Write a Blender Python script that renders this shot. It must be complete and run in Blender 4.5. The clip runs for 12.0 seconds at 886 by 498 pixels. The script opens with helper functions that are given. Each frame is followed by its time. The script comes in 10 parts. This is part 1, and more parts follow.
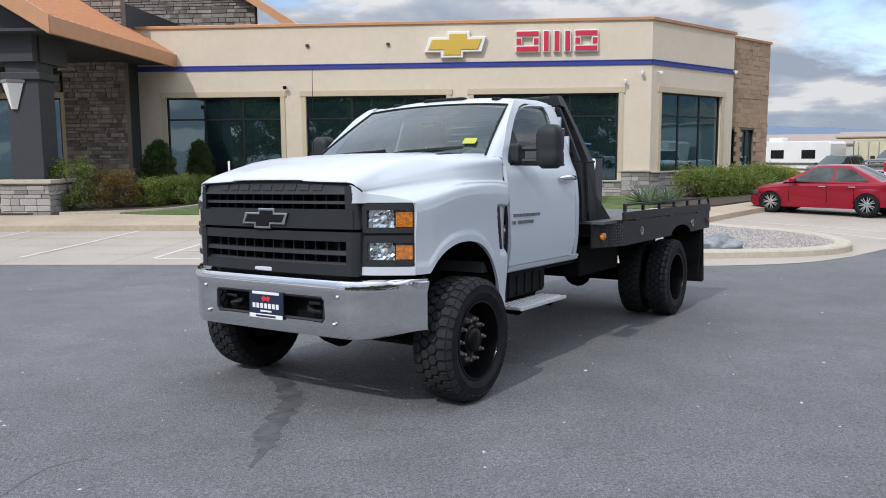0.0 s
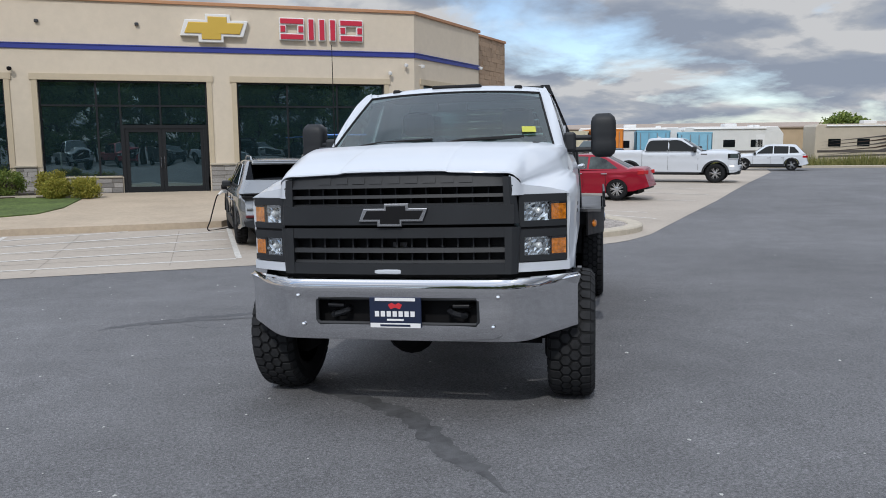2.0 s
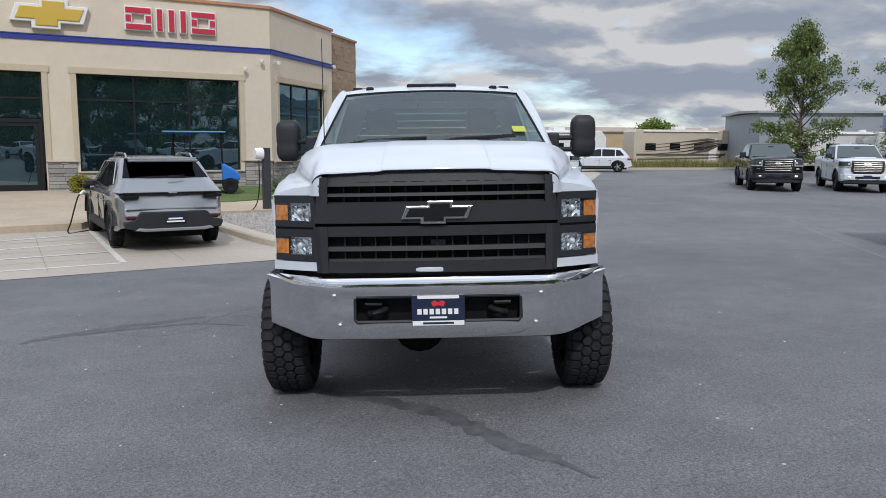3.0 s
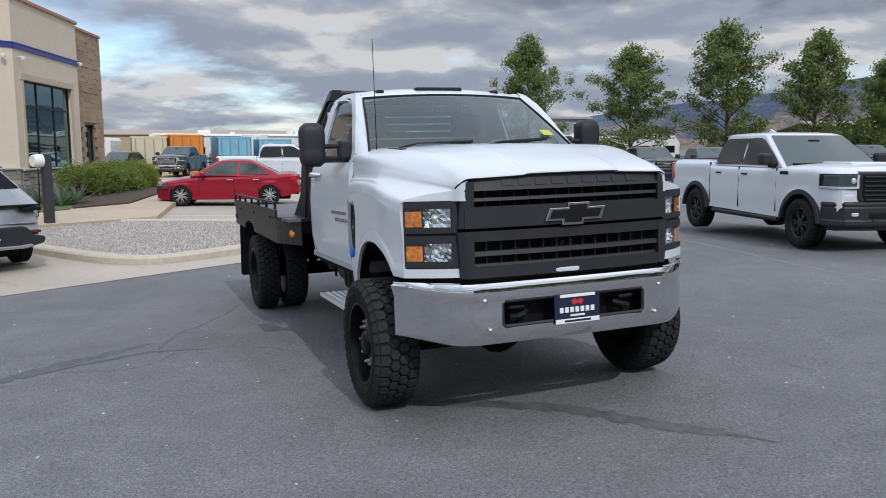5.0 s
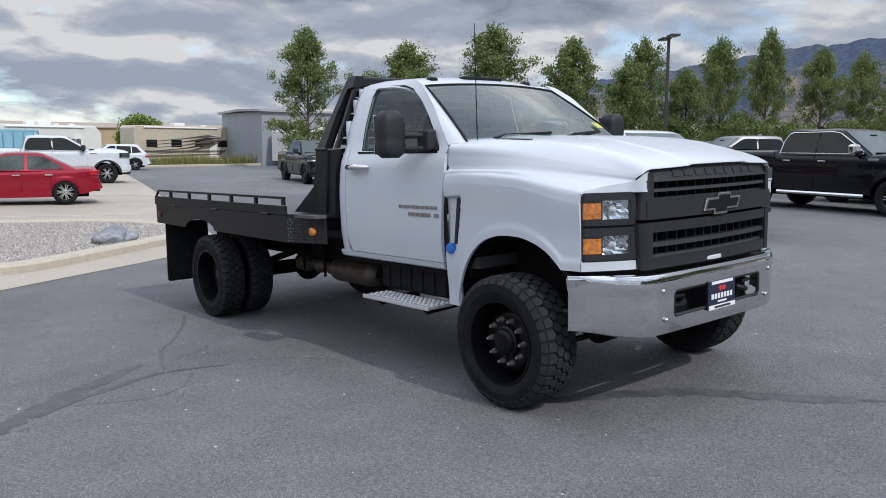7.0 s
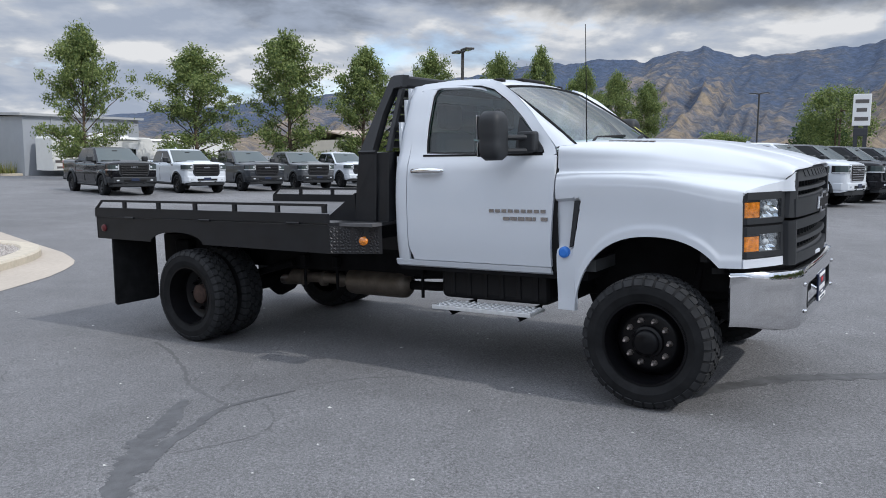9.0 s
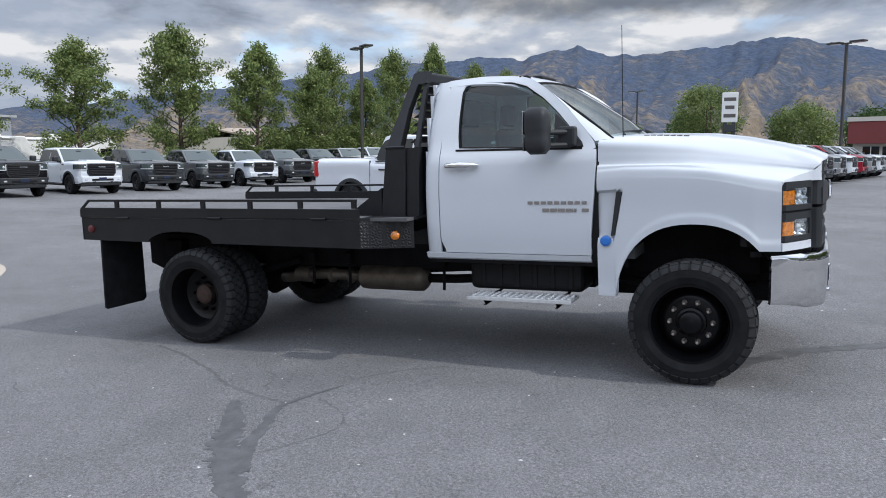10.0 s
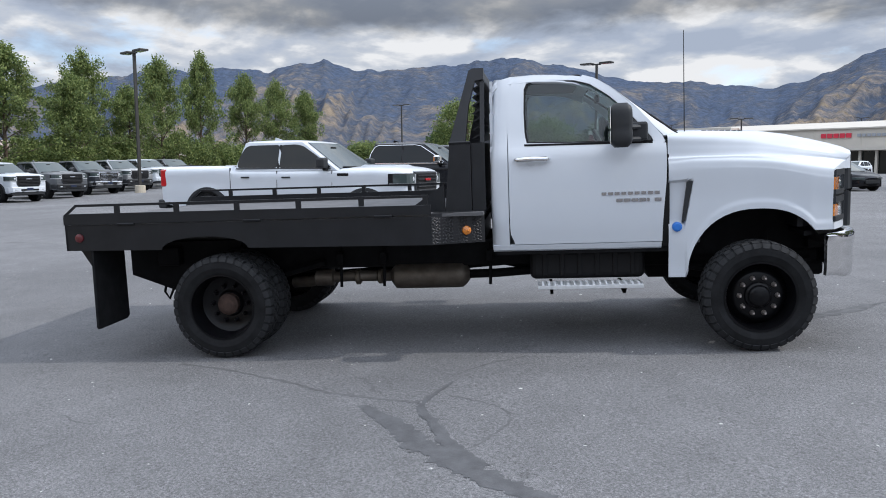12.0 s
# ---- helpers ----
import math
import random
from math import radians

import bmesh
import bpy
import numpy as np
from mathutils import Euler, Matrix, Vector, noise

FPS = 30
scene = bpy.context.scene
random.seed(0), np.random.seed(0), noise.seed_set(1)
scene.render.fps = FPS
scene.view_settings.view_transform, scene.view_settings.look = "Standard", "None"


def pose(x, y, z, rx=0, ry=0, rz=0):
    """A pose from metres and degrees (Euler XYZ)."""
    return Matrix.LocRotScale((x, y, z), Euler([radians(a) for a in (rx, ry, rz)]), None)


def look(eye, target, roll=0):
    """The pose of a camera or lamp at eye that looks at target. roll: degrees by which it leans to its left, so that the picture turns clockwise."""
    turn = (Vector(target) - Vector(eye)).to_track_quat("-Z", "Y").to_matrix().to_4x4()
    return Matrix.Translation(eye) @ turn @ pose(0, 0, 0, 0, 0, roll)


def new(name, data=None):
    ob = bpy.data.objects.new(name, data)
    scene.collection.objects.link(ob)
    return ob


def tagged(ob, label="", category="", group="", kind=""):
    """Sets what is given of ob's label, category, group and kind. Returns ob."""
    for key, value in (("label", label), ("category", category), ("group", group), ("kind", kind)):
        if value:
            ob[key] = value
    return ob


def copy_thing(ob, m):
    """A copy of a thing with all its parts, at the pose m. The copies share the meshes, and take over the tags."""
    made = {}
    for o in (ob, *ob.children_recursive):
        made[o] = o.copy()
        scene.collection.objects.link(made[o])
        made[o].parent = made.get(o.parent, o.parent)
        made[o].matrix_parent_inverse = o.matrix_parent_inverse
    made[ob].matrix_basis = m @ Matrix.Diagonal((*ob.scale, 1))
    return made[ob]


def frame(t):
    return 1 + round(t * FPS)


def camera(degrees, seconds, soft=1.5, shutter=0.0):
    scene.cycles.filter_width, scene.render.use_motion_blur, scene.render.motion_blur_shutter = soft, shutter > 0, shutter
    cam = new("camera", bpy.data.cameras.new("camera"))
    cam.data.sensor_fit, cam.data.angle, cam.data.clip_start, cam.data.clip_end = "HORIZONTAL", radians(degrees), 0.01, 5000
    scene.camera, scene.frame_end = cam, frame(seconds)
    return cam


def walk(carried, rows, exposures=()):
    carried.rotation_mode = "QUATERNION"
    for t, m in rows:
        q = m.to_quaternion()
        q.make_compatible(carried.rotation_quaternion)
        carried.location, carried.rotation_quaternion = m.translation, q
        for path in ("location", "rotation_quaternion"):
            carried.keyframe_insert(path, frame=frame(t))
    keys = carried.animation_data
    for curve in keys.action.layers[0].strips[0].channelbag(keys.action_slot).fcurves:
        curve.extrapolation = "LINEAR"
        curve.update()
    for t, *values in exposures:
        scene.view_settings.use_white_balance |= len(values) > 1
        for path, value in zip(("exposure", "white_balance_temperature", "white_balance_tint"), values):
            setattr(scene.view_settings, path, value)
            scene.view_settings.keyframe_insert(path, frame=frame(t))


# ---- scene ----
cam = camera(58.9, 12.0, soft=0.95)
METRES, EYE, TILT, LEAN, TURN = 14.711, 1.6035, 0.0, 0.0, 0.0
ROWS = [
    (0.0, 0.0, 0.0, 0.0, -0.04, -6.8, 0.3),
    (0.5, -0.0465, 0.0085, -0.0002, -4.96, -7.06, 0.84),
    (1.0, -0.0907, 0.0188, -0.0001, -10.17, -7.29, 0.98),
    (1.5, -0.1329, 0.0381, -0.0002, -15.88, -7.46, 0.82),
    (2.0, -0.1741, 0.0548, -0.0002, -21.9, -7.54, 0.45),
    (2.5, -0.2114, 0.0734, -0.0012, -28.17, -7.57, 0.06),
    (3.0, -0.2491, 0.0929, -0.0012, -34.46, -7.53, -0.29),
    (3.5, -0.2831, 0.1151, -0.0012, -40.35, -7.45, -0.34),
    (5.5, -0.3874, 0.2457, -0.0018, -59.42, -7.35, 0.13),
    (6.0, -0.4036, 0.2852, -0.0029, -63.96, -7.55, -0.09),
    (6.5, -0.4201, 0.3247, -0.003, -68.62, -7.62, -0.26),
    (7.0, -0.4268, 0.3632, -0.0041, -73.28, -7.52, -0.39),
    (9.0, -0.4344, 0.5194, -0.0086, -90.19, -6.73, -0.49),
    (9.5, -0.4373, 0.5578, -0.0094, -94.32, -6.85, -0.33),
    (10.0, -0.4385, 0.5959, -0.0101, -98.64, -6.9, -0.08),
    (10.5, -0.4299, 0.636, -0.0117, -103.0, -6.75, 0.12),
    (11.0, -0.4205, 0.6765, -0.0145, -107.54, -6.49, 0.29),
    (11.5, -0.4069, 0.7165, -0.017, -112.06, -6.19, 0.41),
    (12.0, -0.3917, 0.7547, -0.0192, -116.6, -6.01, 0.36),
]
walk(cam, [(t, pose(0, 0, EYE, TILT, LEAN, TURN) @ pose(METRES * x, METRES * y, METRES * z, 90 + pitch, roll, yaw)) for t, x, y, z, yaw, pitch, roll in ROWS],
     exposures=[(0.0, 0.12), (1.0, -0.05), (2.0, -0.22), (3.0, -0.17), (6.0, -0.09), (7.0, -0.01), (9.0, 0.18), (10.5, 0.29), (12.0, 0.33)])

# ---- light: high sun ahead of the lorry, broken cloud ----
SUN_AZ, SUN_EL = radians(-121.5), radians(43.5)
sun_dir = Vector((math.cos(SUN_EL) * math.cos(SUN_AZ), math.cos(SUN_EL) * math.sin(SUN_AZ), math.sin(SUN_EL)))
sun = new("sun", bpy.data.lights.new("sun", "SUN"))
sun.data.energy, sun.data.angle, sun.data.color = 1.97, radians(0.6), (1.0, 0.975, 0.94)
sun.matrix_world = look((0, 0, 0), -sun_dir)
world = bpy.data.worlds.new("world")
scene.world = world
world.use_nodes = True


def sky_nodes():
    nt = world.node_tree
    nt.nodes.clear()
    N, L = nt.nodes.new, nt.links.new
    out, bg = N("ShaderNodeOutputWorld"), N("ShaderNodeBackground")
    sky = N("ShaderNodeTexSky")
    sky.sky_type, sky.sun_disc = "NISHITA", False
    sky.sun_elevation, sky.sun_rotation = SUN_EL, math.pi / 2 - SUN_AZ
    sky.altitude = 1400
    co = N("ShaderNodeTexCoord")
    sep = N("ShaderNodeSeparateXYZ")
    L(co.outputs["Generated"], sep.inputs[0])

    # clouds lie on a flat layer: direction divided by its height above the horizon
    def layer(lift):
        v = N("ShaderNodeVectorMath"); v.operation = "ADD"; v.inputs[1].default_value = (0, 0, lift)
        L(co.outputs["Generated"], v.inputs[0])
        q = N("ShaderNodeSeparateXYZ")
        L(v.outputs[0], q.inputs[0])
        hz = N("ShaderNodeMath"); hz.operation = "MAXIMUM"; hz.inputs[1].default_value = 0.0
        L(q.outputs[2], hz.inputs[0])
        ad = N("ShaderNodeMath"); ad.operation = "ADD"; ad.inputs[1].default_value = 0.24
        L(hz.outputs[0], ad.inputs[0])
        dv = N("ShaderNodeVectorMath"); dv.operation = "DIVIDE"
        cb = N("ShaderNodeCombineXYZ")
        for i in range(3):
            L(ad.outputs[0], cb.inputs[i])
        L(v.outputs[0], dv.inputs[0]); L(cb.outputs[0], dv.inputs[1])
        return dv.outputs[0]

    here, above = layer(0.0), layer(0.022)

    def tex(scale, detail, rough, dist, off, where=here):
        mp = N("ShaderNodeMapping"); mp.inputs["Location"].default_value = off
        mp.inputs["Scale"].default_value = (1, 1, 1.6)
        L(where, mp.inputs[0])
        n = N("ShaderNodeTexNoise"); n.inputs["Scale"].default_value = scale
        n.inputs["Detail"].default_value, n.inputs["Roughness"].default_value, n.inputs["Distortion"].default_value = detail, rough, dist
        L(mp.outputs[0], n.inputs["Vector"])
        return n.outputs[0]

    def ramp(src, stops):
        r = N("ShaderNodeValToRGB")
        el = r.color_ramp.elements
        while len(el) < len(stops):
            el.new(0.5)
        for e, (p, c) in zip(el, stops):
            e.position, e.color = p, (*c, 1)
        L(src, r.inputs[0])
        return r.outputs[0]

    # thin blue gaps, heaped cloud with bright crests where it thins upward, grey bases
    cover = ramp(tex(1.35, 9, 0.56, 0.25, (3.1, 1.7, 0.4)), [(0.29, (0, 0, 0)), (0.44, (1, 1, 1))])
    HEAP = (2.1, 9, 0.52, 0.15, (7.3, 2.2, 1.4))
    d0 = tex(*HEAP)
    df = N("ShaderNodeMath"); df.operation = "SUBTRACT"
    L(d0, df.inputs[0]); L(tex(*HEAP, where=above), df.inputs[1])
    crest = N("ShaderNodeMath"); crest.operation = "MULTIPLY_ADD"; crest.inputs[1].default_value = 1.5
    L(df.outputs[0], crest.inputs[0]); L(d0, crest.inputs[2])
    shade = ramp(crest.outputs[0], [(0.32, (2.85, 3.3, 4.15)), (0.45, (3.4, 3.82, 4.6)), (0.56, (4.0, 4.32, 4.88)), (0.70, (6.0, 6.1, 6.3))])
    # cloud brightens overhead, above the low part that stands over the horizon
    up = N("ShaderNodeMapRange"); up.inputs[1].default_value, up.inputs[2].default_value, up.inputs[3].default_value, up.inputs[4].default_value = 0.17, 0.5, 0.66, 1.85
    L(sep.outputs[2], up.inputs[0])
    sc = N("ShaderNodeVectorMath"); sc.operation = "SCALE"
    L(shade, sc.inputs[0]); L(up.outputs[0], sc.inputs["Scale"])
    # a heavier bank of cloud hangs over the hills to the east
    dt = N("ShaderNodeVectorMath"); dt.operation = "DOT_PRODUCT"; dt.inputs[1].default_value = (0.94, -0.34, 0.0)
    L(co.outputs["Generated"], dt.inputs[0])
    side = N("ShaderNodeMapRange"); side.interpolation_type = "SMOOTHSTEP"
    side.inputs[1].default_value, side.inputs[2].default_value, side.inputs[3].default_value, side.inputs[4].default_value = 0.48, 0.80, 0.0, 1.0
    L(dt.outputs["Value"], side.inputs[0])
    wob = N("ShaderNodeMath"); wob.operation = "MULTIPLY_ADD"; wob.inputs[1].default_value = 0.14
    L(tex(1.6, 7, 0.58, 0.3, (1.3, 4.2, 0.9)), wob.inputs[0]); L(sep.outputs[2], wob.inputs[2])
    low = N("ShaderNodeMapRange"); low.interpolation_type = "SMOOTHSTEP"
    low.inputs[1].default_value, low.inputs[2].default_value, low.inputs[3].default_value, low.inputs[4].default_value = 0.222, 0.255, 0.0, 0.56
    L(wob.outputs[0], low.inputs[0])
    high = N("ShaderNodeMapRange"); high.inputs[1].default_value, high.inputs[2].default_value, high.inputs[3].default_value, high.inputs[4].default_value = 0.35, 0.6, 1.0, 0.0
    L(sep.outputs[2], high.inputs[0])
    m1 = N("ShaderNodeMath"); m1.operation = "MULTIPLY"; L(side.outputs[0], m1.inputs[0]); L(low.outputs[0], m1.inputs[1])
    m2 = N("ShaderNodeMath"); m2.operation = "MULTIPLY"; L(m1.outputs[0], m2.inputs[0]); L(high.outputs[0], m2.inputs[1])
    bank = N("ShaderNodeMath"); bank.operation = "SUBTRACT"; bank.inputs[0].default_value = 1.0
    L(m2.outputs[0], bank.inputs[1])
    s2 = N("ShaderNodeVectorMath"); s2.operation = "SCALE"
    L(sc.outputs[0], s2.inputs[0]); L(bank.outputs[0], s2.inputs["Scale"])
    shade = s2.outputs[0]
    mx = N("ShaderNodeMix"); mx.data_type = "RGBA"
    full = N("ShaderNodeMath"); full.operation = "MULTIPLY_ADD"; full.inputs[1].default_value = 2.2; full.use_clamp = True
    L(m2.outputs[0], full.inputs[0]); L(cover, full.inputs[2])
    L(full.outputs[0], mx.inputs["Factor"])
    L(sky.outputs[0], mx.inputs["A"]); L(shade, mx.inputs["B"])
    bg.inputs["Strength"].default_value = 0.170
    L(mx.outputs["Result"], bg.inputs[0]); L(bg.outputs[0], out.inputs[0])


sky_nodes()


# ---- materials ----
def mat(name, color, rough=0.5, metal=0.0, var=0.0, scale=8.0, bump=0.0, bscale=60.0, coat=0.0, spec=0.5, var2=0.0, scale2=0.6, rand=0.0, gap=None):
    """A node material: base colour, mottled at two scales, with fine relief."""
    m = bpy.data.materials.new(name)
    m.use_nodes = True
    nt = m.node_tree
    N, L = nt.nodes.new, nt.links.new
    p = nt.nodes["Principled BSDF"]
    p.inputs["Base Color"].default_value = (*color, 1)
    p.inputs["Roughness"].default_value, p.inputs["Metallic"].default_value = rough, metal
    p.inputs["Coat Weight"].default_value, p.inputs["Coat Roughness"].default_value = coat, 0.04
    p.inputs["Specular IOR Level"].default_value = spec
    co = N("ShaderNodeTexCoord")
    col = None
    for amount, sc in ((var, scale), (var2, scale2)):
        if amount:
            n = N("ShaderNodeTexNoise")
            n.inputs["Scale"].default_value, n.inputs["Detail"].default_value, n.inputs["Roughness"].default_value = sc, 6, 0.62
            L(co.outputs["Object"], n.inputs["Vector"])
            r = N("ShaderNodeMapRange")
            r.inputs[1].default_value, r.inputs[2].default_value = 0.3, 0.7
            r.inputs[3].default_value, r.inputs[4].default_value = 1 - amount, 1 + amount
            L(n.outputs[0], r.inputs[0])
            v = N("ShaderNodeVectorMath"); v.operation = "SCALE"
            if col is None:
                v.inputs[0].default_value = color
            else:
                L(col, v.inputs[0])
            L(r.outputs[0], v.inputs["Scale"])
            col = v.outputs[0]
    if rand:
        oi = N("ShaderNodeObjectInfo")
        r = N("ShaderNodeMapRange")
        r.inputs[3].default_value, r.inputs[4].default_value = 1 - rand, 1 + rand
        L(oi.outputs["Random"], r.inputs[0])
        v = N("ShaderNodeVectorMath"); v.operation = "SCALE"
        if col is None:
            v.inputs[0].default_value = color
        else:
            L(col, v.inputs[0])
        L(r.outputs[0], v.inputs["Scale"])
        col = v.outputs[0]
    if col is not None:
        L(col, p.inputs["Base Color"])
    if bump:
        n = N("ShaderNodeTexNoise")
        n.inputs["Scale"].default_value, n.inputs["Detail"].default_value = bscale, 5
        L(co.outputs["Object"], n.inputs["Vector"])
        b = N("ShaderNodeBump")
        b.inputs["Strength"].default_value, b.inputs["Distance"].default_value = bump, 0.01
        L(n.outputs[0], b.inputs["Height"]); L(b.outputs[0], p.inputs["Normal"])
    return m


def glass(name, color, rough=0.0, alpha=0.0, mirror_tint=(1, 1, 1), wave=0.0, film=None):
    """Thin pane: mostly clear, glossy; wave bends its reflections, film is a diffuse coat of dust, tint and painted-in
    sky reflection.
    """
    m = bpy.data.materials.new(name)
    m.use_nodes = True
    nt = m.node_tree
    N, L = nt.nodes.new, nt.links.new
    nt.nodes.remove(nt.nodes["Principled BSDF"])
    out = nt.nodes["Material Output"]
    tr, gl, mx, lw = N("ShaderNodeBsdfTransparent"), N("ShaderNodeBsdfGlossy"), N("ShaderNodeMixShader"), N("ShaderNodeLayerWeight")
    tr.inputs[0].default_value = (*color, 1)
    gl.inputs["Color"].default_value = (*mirror_tint, 1)
    gl.inputs["Roughness"].default_value = rough
    lw.inputs[0].default_value = 0.5
    f0 = 0.042 + 0.06 * alpha
    pw, ma = N("ShaderNodeMath"), N("ShaderNodeMath")
    pw.operation, pw.inputs[1].default_value = "POWER", 4.5
    ma.operation, ma.inputs[1].default_value, ma.inputs[2].default_value = "MULTIPLY_ADD", 0.9 - f0, f0
    L(lw.outputs["Facing"], pw.inputs[0]); L(pw.outputs[0], ma.inputs[0])
    if wave:
        co, n, b = N("ShaderNodeTexCoord"), N("ShaderNodeTexNoise"), N("ShaderNodeBump")
        n.inputs["Scale"].default_value, n.inputs["Detail"].default_value = 0.9, 1.0
        b.inputs["Strength"].default_value, b.inputs["Distance"].default_value = 1.0, wave
        L(co.outputs["Object"], n.inputs["Vector"]); L(n.outputs[0], b.inputs["Height"]); L(b.outputs[0], gl.inputs["Normal"])
    if film:
        df, add = N("ShaderNodeBsdfDiffuse"), N("ShaderNodeAddShader")
        df.inputs[0].default_value = (*film, 1)
        L(tr.outputs[0], add.inputs[0]); L(df.outputs[0], add.inputs[1])
        tr = add
    L(ma.outputs[0], mx.inputs[0]); L(tr.outputs[0], mx.inputs[1]); L(gl.outputs[0], mx.inputs[2]); L(mx.outputs[0], out.inputs[0])
    return m


white_paint = mat("white_paint", (0.560, 0.594, 0.640), 0.36, coat=0.4, var=0.01, scale=3, spec=0.2)
black_steel = mat("black_steel", (0.0115, 0.0125, 0.0150), 0.45, var=0.25, scale=5, bump=0.05, bscale=150, spec=0.3)
black_plastic = mat("black_plastic", (0.020, 0.022, 0.025), 0.55, var=0.1, scale=6, bump=0.04, bscale=400, spec=0.35)
dark_plastic = mat("dark_plastic", (0.005, 0.005, 0.006), 0.6, spec=0.25)
tread_rubber = mat("tread_rubber", (0.028, 0.029, 0.031), 0.8, var=0.3, scale=14, bump=0.1, bscale=160, spec=0.12)
rubber = mat("rubber", (0.0145, 0.015, 0.0162), 0.72, var=0.35, scale=9, bump=0.06, bscale=120, spec=0.12)
chrome = mat("chrome", (0.72, 0.72, 0.73), 0.07, 1.0)
bumper_chrome = mat("bumper_chrome", (0.72, 0.72, 0.73), 0.055, 1.0, var=0.03, scale=2)
alu = mat("alu", (0.6, 0.6, 0.6), 0.35, 1.0, bump=0.2, bscale=60)
rust = mat("rust", (0.045, 0.025, 0.019), 0.85, var=0.5, scale=30, bump=0.3, bscale=90)
exhaust = mat("exhaust", (0.13, 0.11, 0.09), 0.5, 0.6, var=0.3, scale=8)
under = mat("under", (0.009, 0.009, 0.010), 0.75, var=0.3, scale=9, spec=0.1)
amber_lens = mat("amber_lens", (0.66, 0.20, 0.012), 0.2, coat=1.0, var=0.5, scale=34, bump=0.8, bscale=45)
red_lens = mat("red_lens", (0.45, 0.01, 0.015), 0.15, coat=1.0)
clear_lens = glass("clear_lens", (0.93, 0.95, 0.96))
# the film's grey-green stands in for sky reflected in the glass
windscreen = glass("windscreen", (0.58, 0.72, 0.70), alpha=0.5, film=(0.014, 0.021, 0.021))
tint_glass = glass("tint_glass", (0.10, 0.115, 0.12), alpha=0.15)
shop_glass = glass("shop_glass", (0.10, 0.20, 0.21), alpha=2.5, mirror_tint=(0.70, 0.93, 1.0), wave=0.005, film=(0.008, 0.017, 0.021))
side_glass = glass("side_glass", (0.50, 0.60, 0.59), alpha=0.1, film=(0.001, 0.002, 0.002))
privacy_glass = glass("privacy_glass", (0.03, 0.032, 0.034), alpha=0.1, mirror_tint=(0.3, 0.31, 0.33))
step_alu = mat("step_alu", (0.62, 0.63, 0.64), 0.45, 0.35, var=0.1, scale=30)
smoked_chrome = mat("smoked_chrome", (0.50, 0.50, 0.51), 0.24, 1.0)
mirror = mat("mirror", (0.85, 0.86, 0.87), 0.02, 1.0)
interior = mat("interior", (0.075, 0.078, 0.08), 0.8, var=0.15, scale=8)
blue_plastic = mat("blue_plastic", (0.02, 0.16, 0.55), 0.35)
yellow_card = mat("yellow_card", (0.46, 0.47, 0.06), 0.6)
navy = mat("navy", (0.012, 0.02, 0.05), 0.35)
white_print = mat("white_print", (0.8, 0.8, 0.8), 0.5)
red_print = mat("red_print", (0.6, 0.03, 0.04), 0.45)
asphalt = mat("asphalt", (0.138, 0.138, 0.143), 0.82, var=0.22, scale=55, bump=0.8, bscale=150, var2=0.16, scale2=0.35)


def speckle(m):
    """Asphalt: pale and dark stones in the binder, patchy wear, faint drip stains."""
    nt = m.node_tree
    N, L = nt.nodes.new, nt.links.new
    p = nt.nodes["Principled BSDF"]
    src = p.inputs["Base Color"].links[0].from_socket
    co = N("ShaderNodeTexCoord")

    def layer(col, tex, out, lo, hi, a, b):
        r = N("ShaderNodeMapRange")
        r.inputs[1].default_value, r.inputs[2].default_value, r.inputs[3].default_value, r.inputs[4].default_value = lo, hi, a, b
        L(tex.outputs[out], r.inputs[0])
        v = N("ShaderNodeVectorMath"); v.operation = "SCALE"
        L(col, v.inputs[0]); L(r.outputs[0], v.inputs["Scale"])
        return v.outputs[0]

    def noise_tex(scale, detail, off):
        mp = N("ShaderNodeMapping"); mp.inputs["Location"].default_value = (off, off * 0.7, 0)
        L(co.outputs["Object"], mp.inputs[0])
        n = N("ShaderNodeTexNoise"); n.inputs["Scale"].default_value, n.inputs["Detail"].default_value = scale, detail
        L(mp.outputs[0], n.inputs["Vector"])
        return n
    src = layer(src, noise_tex(190, 2, 3.0), 0, 0.32, 0.68, 0.50, 1.55)
    src = layer(src, noise_tex(62, 3, 7.0), 0, 0.32, 0.68, 0.70, 1.32)
    src = layer(src, noise_tex(2.3, 5, 9.0), 0, 0.3, 0.7, 0.90, 1.09)
    src = layer(src, noise_tex(0.11, 4, 5.0), 0, 0.35, 0.65, 0.90, 1.10)
    vo = N("ShaderNodeTexVoronoi"); vo.inputs["Scale"].default_value = 38
    L(co.outputs["Object"], vo.inputs["Vector"])
    src = layer(src, vo, "Distance", 0.05, 0.13, 1.7, 1.0)
    drip = N("ShaderNodeTexVoronoi"); drip.inputs["Scale"].default_value = 1.3
    L(co.outputs["Object"], drip.inputs["Vector"])
    src = layer(src, drip, "Distance", 0.02, 0.07, 0.72, 1.0)
    L(src, p.inputs["Base Color"])


